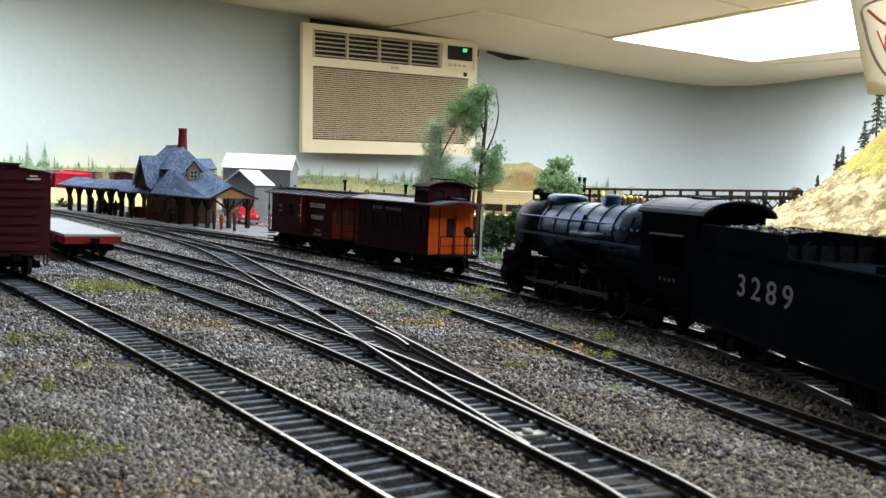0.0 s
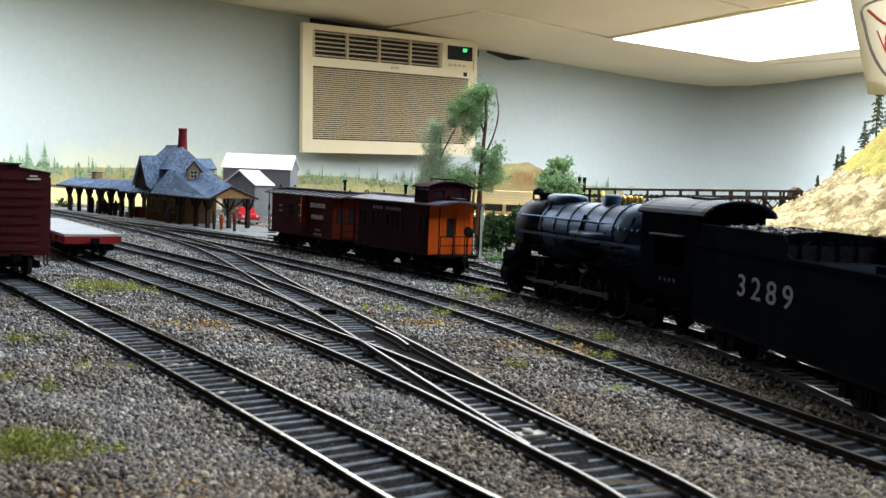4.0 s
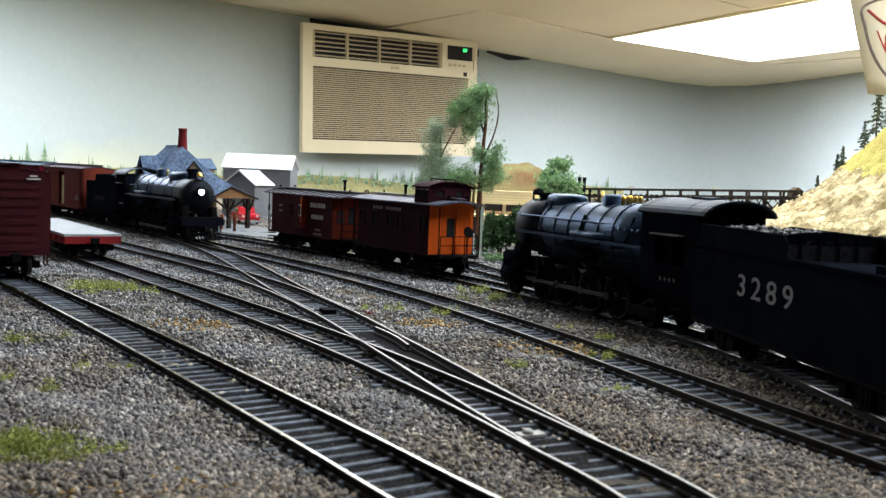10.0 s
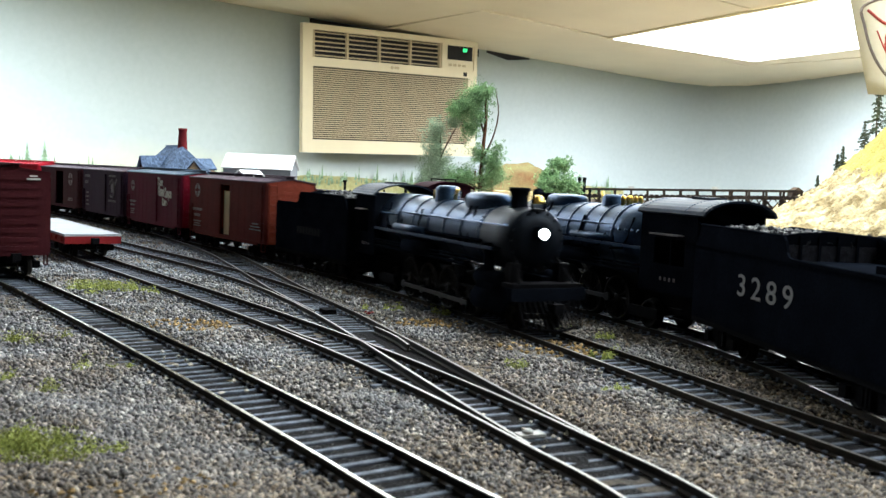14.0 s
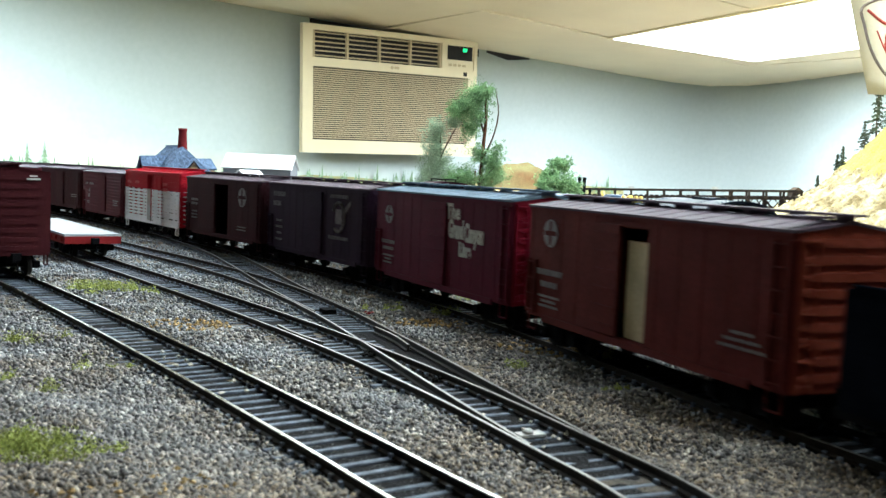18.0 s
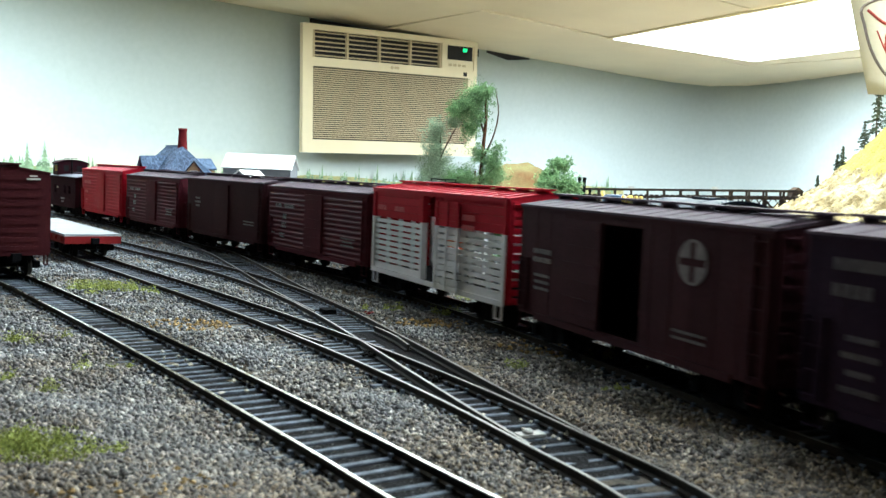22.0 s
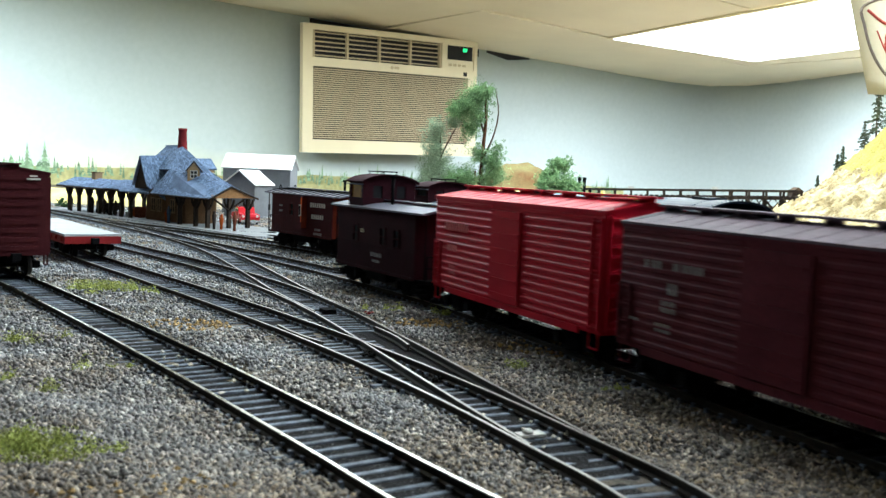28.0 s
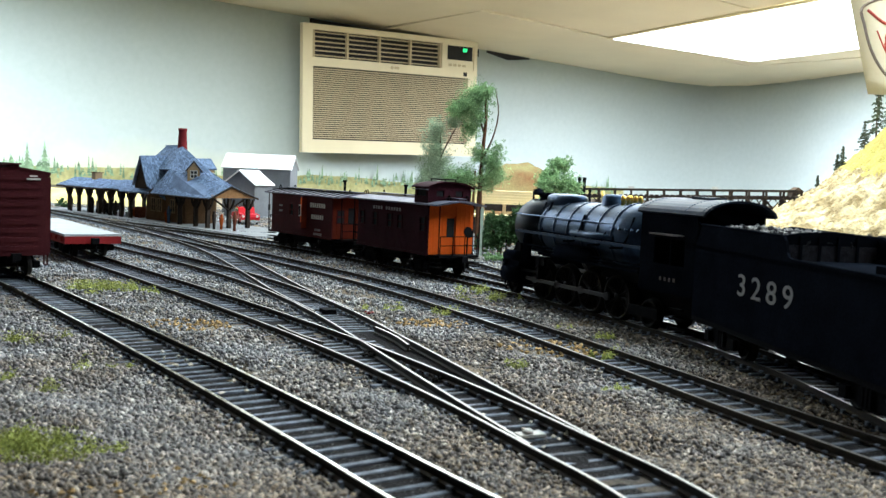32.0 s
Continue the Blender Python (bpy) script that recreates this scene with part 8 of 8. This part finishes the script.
    add_lathe(bm, (0, 0, 0), (0, 0, 1), [(0, 0.0012), (h * 0.3, 0.0013), (h * 0.5, 0.0017), (h * 0.78, 0.0021), (h * 0.83, 0.0009), (h * 0.9, 0.0013), (h, 0.0005)], 10)
    f = part("figurine", bm, FIG[k], None, at=ST @ pose(a, b, -0.0012))
    tagged(f, ("dark", "rust-brown", "orange", "pale", "blue-grey")[k] + " painted plastic figurine standing on the platform", "figurine", "platform figurines")


def baggage_cart(a, b, turn):
    t = thing("baggage_cart", "dark wooden baggage cart with spoked wheels on the platform", "baggage cart", "baggage carts", at=ST @ pose(a, b, -0.0012, 0, 0, turn))
    for k in range(5):
        box_part("deck_board", (-0.0095, 0.0095, -0.0050 + 0.0021 * k, -0.0031 + 0.0021 * k, 0.0052, 0.0060), M_TIMBER, t)
    for sx in (-1, 1):
        box_part("end_stake", (sx * 0.0095 - 0.0005, sx * 0.0095 + 0.0005, -0.0045, 0.0045, 0.0060, 0.0120), M_TIMBER, t)
        for sy in (-1, 1):
            bm = bm_new()
            add_lathe(bm, (sx * 0.0062, sy * 0.0048, 0.0026), (0, sy, 0), [(0, 0.0026), (0.0007, 0.0026), (0.0007, 0.0020), (0.0003, 0.0019), (0.0003, 0.0006), (0.0009, 0.0005)], 14)
            part("wheel", bm, M_BLACK2, t)


def crate(a, b, z, w, d, h, material, label, turn=0):
    t = thing("crate", label, "crate", "platform freight", at=ST @ pose(a, b, z, 0, 0, turn))
    bm = bm_new()
    add_box(bm, -w / 2, w / 2, -d / 2, d / 2, 0, h)
    part("body", bm, material, t, bevel=0.0003)
    for k in range(3):
        zz = h * (k + 0.5) / 3
        box_part("slat", (-w / 2 - 0.0003, w / 2 + 0.0003, -d / 2 - 0.0003, -d / 2, zz - h * 0.13, zz + h * 0.13), material, t)


baggage_cart(0.268, 0.010, 8)
baggage_cart(0.244, 0.012, -6)
for a, b, z, w, d, h, k, lab in ((0.272, 0.010, 0.0048, 0.008, 0.007, 0.0075, 0, "dark crate on the baggage cart"), (0.264, 0.010, 0.0048, 0.006, 0.006, 0.0055, 1, "rust-brown crate on the baggage cart"),
                                 (0.242, 0.012, 0.0048, 0.009, 0.007, 0.0068, 0, "dark crate on the baggage cart"), (0.214, 0.018, -0.0012, 0.008, 0.008, 0.0085, 2, "orange crate under the canopy"),
                                 (0.206, 0.008, -0.0012, 0.006, 0.006, 0.0052, 3, "white sack-like bale on the platform"), (0.216, 0.004, -0.0012, 0.006, 0.005, 0.0050, 3, "white sack-like bale on the platform"),
                                 (0.196, 0.016, -0.0012, 0.008, 0.008, 0.0110, 1, "rust-brown crate under the canopy"), (0.290, 0.020, -0.0012, 0.010, 0.008, 0.0095, 0, "dark crate under the canopy")):
    crate(a, b, z, w, d, h, FIG[k], lab, 10 * (k - 1))


def flat_car():
    c = thing("flat_car", "red flat car with a pale grey plank deck", "flat car", "standing freight cars")
    L, hw, z = 0.150, 0.0158, 0.0135
    hl = L / 2
    for k in range(50):
        x = -hl + L * (k + 0.5) / 50
        bm = bm_new()
        add_box(bm, x - L / 100 + 0.0001, x + L / 100 - 0.0001, -hw, hw, z - 0.0012, z)
        part("deck_plank", bm, M_DECK, c)
    for sy in sides():
        bm = bm_new()
        add_box(bm, -hl, hl, *sorted((sy * hw, sy * (hw - 0.0012))), z - 0.0055, z - 0.0013)
        for k in range(12):
            x = -hl + 0.006 + (L - 0.012) * k / 11
            add_box(bm, x - 0.001, x + 0.001, *sorted((sy * hw, sy * (hw + 0.0012))), z - 0.0042, z - 0.0018)
        part("side_sill", bm, M_FLATRED, c)
    for sx in sides():
        bm = bm_new()
        add_box(bm, *sorted((sx * hl, sx * (hl - 0.0012))), -hw, hw, z - 0.0055, z - 0.0013)
        part("end_sill", bm, M_FLATRED, c)
        coupler(c, sx * (hl - 0.001), sx)
        truck(c, sx * (hl - 0.02))
    bm = bm_new()
    add_box(bm, -hl + 0.004, hl - 0.004, -0.003, 0.003, z - 0.008, z - 0.0013)
    part("underframe", bm, M_BLACK2, c)
    place(c, LEAD, s_near(LEAD, -.2006, .5429) + 0.076, 0.1)


M_DECK = mat("pale_grey_deck", (0.40, 0.42, 0.45), 0.6, 0.0, 0.1, 60, 900, 0.1, spread=0.06)
M_FLATRED = mat("red_flat_car_paint", (0.26, 0.025, 0.028), 0.5, 0.0, 0.15, 60, 900, 0.05)

# ---- standing trains ----
def place(ob, path, s, base, back=False):
    m = path.ride(s, base)
    ob.matrix_basis = m @ pose(0, 0, 0, 0, 0, 180) if back else m


TRAIN = moving_train()
ENGINE_AXLES = (0.008, -0.0115, -0.031, -0.0505)
ENGINE, ENGINE_WHEELS, ENGINE_RODS = steam_engine("black steam locomotive with its headlight lit, pulling the train", nose=0.054, rear=-0.107, cab_len=0.025, stack_x=0.0264, sand_x=0.0022, sand_len=0.0145, steam_x=-0.0358, axles=ENGINE_AXLES, lit=True, trailing=True, board=-0.0030)
TENDER = tender("black coal tender behind the moving locomotive", L=0.0896, high=0.0432, low=0.0369, bunker=0.68)
TRAIN.append((ENGINE, 3.4755, 0.07))
TRAIN.append((TENDER, 3.6298, 0.062))


def standing_stock():
    e, _, _ = steam_engine("black steam locomotive standing on the rear siding", nose=0.072, rear=-0.072, cab_len=0.032, front=0.064, stack_x=0.0560, sand_x=0.038, sand_len=0.0125, steam_x=0.0005,
                           axles=(0.040, 0.0205, 0.001, -0.0185), pony=0.068, boiler_z=0.0335, boiler_r=0.0130, stack_top=0.0495, lit=False, trailing=True, brass_bell=False, board=-0.0018, valves=5, dome=0.68)
    place(e, SIDING, 0.3742, 0.07, True)
    t = tender("black coal tender with a pale road number", L=0.121, number="3289", number_x=0.0088, high=0.0428, low=0.0362, bunker=0.5455, coal_top=0.003)
    place(t, SIDING, 0.2370, 0.07, True)
    c = caboose("dark brown caboose with a cupola and orange ends", M_CABOOSE, M_CABROOF, M_ORANGE, L=0.080, cupola=0.0305, cup_len=0.0140, group="standing cabooses", z0=0.0116, ze=0.0392, decor=sierra_decor, windows=(-0.0345, -0.0188, -0.0017, 0.0099, 0.0345), cup_rise=0.0032, cup_top=0.0098)
    place(c, SIDING, s_near(SIDING, -.016, .566), 0.058)
    c = caboose("red-brown bay window caboose with orange-edged bays", M_OXIDE, M_CABROOF, M_RUSTEND, L=0.082, cup_len=0, bay=0.0010, group="standing cabooses", z0=0.0110, ze=0.0382, windows=(-0.0125,), decor=bay_decor, ribs=13, jack=(0.0245, 0.004, 0.0075))
    place(c, SIDING, s_near(SIDING, -.085, .660), 0.058)
    b = boxcar("dark red boxcar with horizontal ribs on the front siding", M_OXIDE, M_OXIDE, M_OXIDE, style="horizontal", group="standing freight cars", ze=0.0490)
    for sx in sides():
        for k, w in ((0, 0.0034), (1, 0.0062)):
            z, y, x = 0.0474 - 0.0014 * k, sx * 0.0085, sx * 0.0624
            box_part("lettering", (min(x, x + sx * 0.0008), max(x, x + sx * 0.0008), y - w / 2, y + w / 2, z - 0.0004, z + 0.0004), M_WHITE, b, "small pale stencil bars")
    place(b, FRONT, s_near(FRONT, -.250, .500) - 0.0155, 0.087)
    flat_car()


standing_stock()

# ---- ballast and grass ----
def stone_material(name, tone=1.0, brown=(0.43, 0.74), cool=1.0):
    m = bpy.data.materials.new(name)
    m.use_nodes = True
    nt = m.node_tree
    bsdf = nt.nodes["Principled BSDF"]
    geo = nt.nodes.new("ShaderNodeNewGeometry")
    co = nt.nodes.new("ShaderNodeTexCoord")
    n1 = nt.nodes.new("ShaderNodeTexNoise")
    n1.inputs["Scale"].default_value, n1.inputs["Detail"].default_value = 24.0, 6.0
    nt.links.new(co.outputs["Object"], n1.inputs["Vector"])
    ramps = []

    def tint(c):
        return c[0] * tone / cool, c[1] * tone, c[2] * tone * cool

    for stops in (((0.0, (0.050, 0.050, 0.054)), (0.35, (0.118, 0.117, 0.122)), (0.65, (0.20, 0.193, 0.19)), (0.90, (0.29, 0.275, 0.25)), (1.0, (0.50, 0.485, 0.46))),
                  ((0.0, (0.026, 0.021, 0.019)), (0.35, (0.088, 0.074, 0.060)), (0.7, (0.150, 0.119, 0.095)), (0.88, (0.235, 0.175, 0.110)), (1.0, (0.36, 0.30, 0.23)))):
        r = nt.nodes.new("ShaderNodeValToRGB")
        e = r.color_ramp.elements
        e[0].position, e[0].color = stops[0][0], (*tint(stops[0][1]), 1)
        e[1].position, e[1].color = stops[-1][0], (*tint(stops[-1][1]), 1)
        for p, c in stops[1:-1]:
            k = e.new(p)
            k.color = (*tint(c), 1)
        nt.links.new(geo.outputs["Random Per Island"], r.inputs[0])
        ramps.append(r)
    mr = nt.nodes.new("ShaderNodeMapRange")
    mr.inputs[1].default_value, mr.inputs[2].default_value = brown
    # more brown stones to front and right; their darker tone partly paints in shade
    drift = nt.nodes.new("ShaderNodeVectorMath")
    drift.operation = "DOT_PRODUCT"
    drift.inputs[1].default_value = (0.7, -1.2, 0.0)
    nt.links.new(co.outputs["Object"], drift.inputs[0])
    total = nt.nodes.new("ShaderNodeMath")
    total.operation = "ADD"
    nt.links.new(n1.outputs["Fac"], total.inputs[0])
    nt.links.new(drift.outputs["Value"], total.inputs[1])
    nt.links.new(total.outputs[0], mr.inputs[0])
    mix = nt.nodes.new("ShaderNodeMix")
    mix.data_type = "RGBA"
    nt.links.new(mr.outputs[0], mix.inputs[0])
    nt.links.new(ramps[0].outputs[0], mix.inputs[6])
    nt.links.new(ramps[1].outputs[0], mix.inputs[7])
    nt.links.new(mix.outputs[2], bsdf.inputs["Base Color"])
    n2 = nt.nodes.new("ShaderNodeTexNoise")
    n2.inputs["Scale"].default_value = 2600.0
    nt.links.new(co.outputs["Object"], n2.inputs["Vector"])
    b = nt.nodes.new("ShaderNodeBump")
    b.inputs["Strength"].default_value, b.inputs["Distance"].default_value = 0.5, 0.0002
    nt.links.new(n2.outputs["Fac"], b.inputs["Height"])
    nt.links.new(b.outputs[0], bsdf.inputs["Normal"])
    bsdf.inputs["Roughness"].default_value = 0.75
    return m


M_STONE = stone_material("mixed_grey_brown_stones", 1.26, (0.02, 0.28), 1.03)
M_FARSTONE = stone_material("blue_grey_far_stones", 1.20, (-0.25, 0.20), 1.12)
M_CINDER = stone_material("dark_cinder_ballast", 0.20, (0.2, 0.5), 1.06)


def track_distance():
    """Distance from the nearest track centre on a fine grid, 0.05 where there is none."""
    x0, y0, st = -0.9, 0.05, 0.001
    nx, ny = 1500, 1250
    d = np.full((nx, ny), 0.05, np.float32)
    w = 18
    oi, oj = np.meshgrid(np.arange(-w, w + 1), np.arange(-w, w + 1), indexing="ij")
    for p in (MAIN, FRONT, LEAD, PASSING, CROSS, SIDING, SPUR):
        for x, y, _ in p.q:
            if not (-0.85 < x < 0.55 and 0.08 < y < 1.25):
                continue
            i, j = int((x - x0) / st), int((y - y0) / st)
            ii, jj = oi + i, oj + j
            ok = (ii >= 0) & (ii < nx) & (jj >= 0) & (jj < ny)
            dist = np.hypot(x0 + (ii + 0.5) * st - x, y0 + (jj + 0.5) * st - y)
            np.minimum.at(d, (ii[ok], jj[ok]), dist[ok].astype(np.float32))
    return d, x0, y0, st


TRACK_D = track_distance()


def stones(name, label, n, y_lo, y_hi, power, r_lo, r_hi, seed, material):
    rng = np.random.default_rng(seed)
    u = rng.random(n)
    k = 1 - power
    y = (y_lo ** k + u * (y_hi ** k - y_lo ** k)) ** (1 / k)
    x = (rng.random(n) * 2 - 1) * (0.50 * y + 0.03)
    d, x0, y0, st = TRACK_D
    i = np.clip(((x - x0) / st).astype(int), 0, d.shape[0] - 1)
    j = np.clip(((y - y0) / st).astype(int), 0, d.shape[1] - 1)
    dist = d[i, j]
    r = r_lo + (r_hi - r_lo) * rng.random(n) ** 1.7
    r = np.where(rng.random(n) < 0.03, r * 1.45, r)
    bed = dist < 0.0158
    over = (dist > 0.0112) & (rng.random(n) < 0.40)
    bed = bed & ~over
    r = np.where(bed, np.minimum(r, 0.00055), np.where(dist < 0.0158, np.minimum(r, 0.0008), r))
    keep = np.abs(dist - 0.00835) > 0.0014
    x, y, r, dist, bed = x[keep], y[keep], r[keep], dist[keep], bed[keep]
    n = len(x)
    hump = 0.0005 * np.sin(x * 130 + 3 * np.sin(y * 60)) + 0.0004 * np.sin(y * 170 + x * 45)
    z = np.where(bed, -0.0030 - 0.0003 * rng.random(n), -0.0026 + hump + 0.0007 * rng.random(n))
    octa = np.array([(1, 0, 0), (-1, 0, 0), (0, 1, 0), (0, -1, 0), (0, 0, 1), (0, 0, -1)], float)
    v = octa[None] * (0.65 + 0.6 * rng.random((n, 6, 1))) + rng.normal(0, 0.16, (n, 6, 3))
    a = rng.random(n) * 6.283
    b = rng.random(n) * 1.2 - 0.6
    ca, sa, cb, sb = np.cos(a)[:, None], np.sin(a)[:, None], np.cos(b)[:, None], np.sin(b)[:, None]
    vx, vy, vz = v[..., 0], v[..., 1], v[..., 2] * 0.8
    vy, vz = vy * cb - vz * sb, vy * sb + vz * cb
    vx, vy = vx * ca - vy * sa, vx * sa + vy * ca
    pts = np.stack([vx * r[:, None] + x[:, None], vy * r[:, None] + y[:, None], vz * r[:, None] + z[:, None]], -1).reshape(-1, 3)
    tri = np.array([(0, 2, 4), (2, 1, 4), (1, 3, 4), (3, 0, 4), (2, 0, 5), (1, 2, 5), (3, 1, 5), (0, 3, 5)])
    faces = (tri[None] + 6 * np.arange(n)[:, None, None]).reshape(-1, 3)
    me = bpy.data.meshes.new(name)
    me.vertices.add(len(pts))
    me.vertices.foreach_set("co", pts.ravel())
    me.loops.add(faces.size)
    me.loops.foreach_set("vertex_index", faces.ravel().astype(np.int32))
    me.polygons.add(len(faces))
    me.polygons.foreach_set("loop_start", np.arange(0, faces.size, 3, dtype=np.int32))
    me.update(calc_edges=True)
    me.materials.append(material)
    me.materials.append(M_CINDER)
    me.polygons.foreach_set("material_index", np.repeat(bed.astype(np.int32), 8))
    tagged(part(name, me, None, None), label, "gravel", kind="stuff")


stones("ballast_gravel", "loose grey and brown ballast stones between the tracks", 235000, 0.125, 0.50, 1.9, 0.00036, 0.00110, 1, M_STONE)
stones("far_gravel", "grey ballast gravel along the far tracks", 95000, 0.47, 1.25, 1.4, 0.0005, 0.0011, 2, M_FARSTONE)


def tuft(x, y, r, n, seed, label="patch of yellow-green grass in the ballast", h=0.0042):
    rng = random.Random(seed)
    puffs = [(x + rng.gauss(0, 0.6) * r * 1.4, y + rng.gauss(0, 0.5) * r, rng.uniform(0.14, 0.34) * r) for _ in range(max(4, n // 45))]
    pts = []
    for px, py, pr in puffs:
        for _ in range(110):
            q = Vector((rng.gauss(0, 0.6), rng.gauss(0, 0.6), abs(rng.gauss(0, 0.9)))) * pr
            pts.append(Vector((px + q.x, py + q.y, -0.0026 + min(q.z, h))))
    me = leaves_mesh("grass_tuft", pts, 0.00030 + 0.0004 * max(0.0, y - 0.2), M_GRASS, rng)
    tagged(part("grass_tuft", me, None, None), label, "grass", "", "stuff")


for k, (x, y, r, n) in enumerate(((-0.082, 0.186, 0.0075, 1700), (-0.073, 0.180, 0.0055, 900), (-0.065, 0.186, 0.004, 260), (-0.151, 0.428, 0.009, 1300), (-0.128, 0.420, 0.005, 400), (0.0165, 0.477, 0.006, 600), (0.0245, 0.449, 0.007, 500),
                                  (0.049, 0.367, 0.004, 220), (0.025, 0.290, 0.005, 200), (0.047, 0.263, 0.005, 260), (0.062, 0.352, 0.004, 150), (0.002, 0.398, 0.006, 260), (-0.020, 0.40, 0.006, 120), (0.058, 0.318, 0.005, 140),
                                  (-0.140, 0.300, 0.008, 420), (-0.098, 0.262, 0.006, 200), (-0.118, 0.245, 0.005, 160), (-0.105, 0.235, 0.006, 160))):
    tuft(x, y, r, n, 40 + k)


def stone_patch(x, y, r, n, rad, material, label, seed):
    """A drift of loose stones of one colour lying on the ballast."""
    rng = random.Random(seed)
    verts, faces = [], []
    for _ in range(n):
        a, d = rng.uniform(0, 6.283), r * math.sqrt(rng.random())
        c = Vector((x + d * math.cos(a) * 1.4, y + d * math.sin(a), -0.0018 + rng.uniform(-0.0004, 0.0003)))
        i = len(verts)
        for v in ((1, 0, 0), (-1, 0, 0), (0, 1, 0), (0, -1, 0), (0, 0, 0.8), (0, 0, -0.8)):
            s = rad * rng.uniform(0.6, 1.3)
            verts.append(tuple(c + Vector(v) * s + Vector((rng.gauss(0, 0.2), rng.gauss(0, 0.2), rng.gauss(0, 0.15))) * rad))
        faces += [(i + p, i + q, i + 4) for p, q in ((0, 2), (2, 1), (1, 3), (3, 0))] + [(i + q, i + p, i + 5) for p, q in ((0, 2), (2, 1), (1, 3), (3, 0))]
    me = bpy.data.meshes.new("stone_drift")
    me.from_pydata(verts, [], faces)
    me.materials.append(material)
    tagged(part("stone_drift", me, None, None), label, "gravel", "", "stuff")


M_OCHRE = leaf_material("ochre_stones", (0.40, 0.28, 0.13), 0.5)
M_DARKSTONE = leaf_material("black_cinders", (0.015, 0.014, 0.014), 0.4)
M_PALESTONE = leaf_material("pale_cream_stones", (0.62, 0.57, 0.48), 0.3)
stone_patch(-0.092, 0.341, 0.012, 120, 0.0008, M_OCHRE, "drift of ochre stones between the tracks", 1)
stone_patch(-0.020, 0.300, 0.0035, 60, 0.0008, M_DARKSTONE, "small heap of black cinders beside the rail", 2)
stone_patch(-0.001, 0.268, 0.0025, 30, 0.0009, M_DARKSTONE, "few black cinders on the ballast", 3)
stone_patch(-0.062, 0.158, 0.022, 200, 0.00075, M_OCHRE, "scattered ochre stones in the foreground", 4)
stone_patch(0.010, 0.215, 0.016, 40, 0.0006, M_PALESTONE, "scattered pale stones between the rails", 5)
M_REDSCRAP = leaf_material("dull_red_scraps", (0.25, 0.03, 0.035), 0.3)
stone_patch(-0.029, 0.387, 0.0022, 9, 0.0007, M_REDSCRAP, "few dull red scraps on the ballast", 7)
stone_patch(-0.003, 0.368, 0.010, 90, 0.0008, M_OCHRE, "drift of ochre stones beside the main line", 8)
stone_patch(0.040, 0.325, 0.014, 90, 0.0008, M_OCHRE, "scattered ochre stones beside the main line", 9)
stone_patch(-0.060, 0.270, 0.03, 40, 0.0008, M_PALESTONE, "scattered pale stones beside the front siding", 6)

# ---- what moves ----
SPEED = 0.1005


def travelled(t):
    """Distance run since the start: steady, slightly slower at the end."""
    return SPEED * t - 0.0052 * max(0.0, t - 27.6)


def motions():
    times = [0.5 * i for i in range(65)]
    for ob, s0, base in TRAIN:
        walk(ob, [(t, MAIN.ride(s0 - travelled(t), base)) for t in times])
    r = 0.0092
    step = 0.1
    turns = [(step * i, travelled(step * i) / r) for i in range(321)]
    for w, x in zip(ENGINE_WHEELS, ENGINE_AXLES):
        walk(w, [(t, Matrix.Translation((x, 0, r)) @ Matrix.Rotation(a, 4, "Y")) for t, a in turns])
    for rod in ENGINE_RODS:
        walk(rod, [(t, Matrix.Translation((r * 0.42 * math.cos(a), 0, r - r * 0.42 * math.sin(a)))) for t, a in turns])


motions()
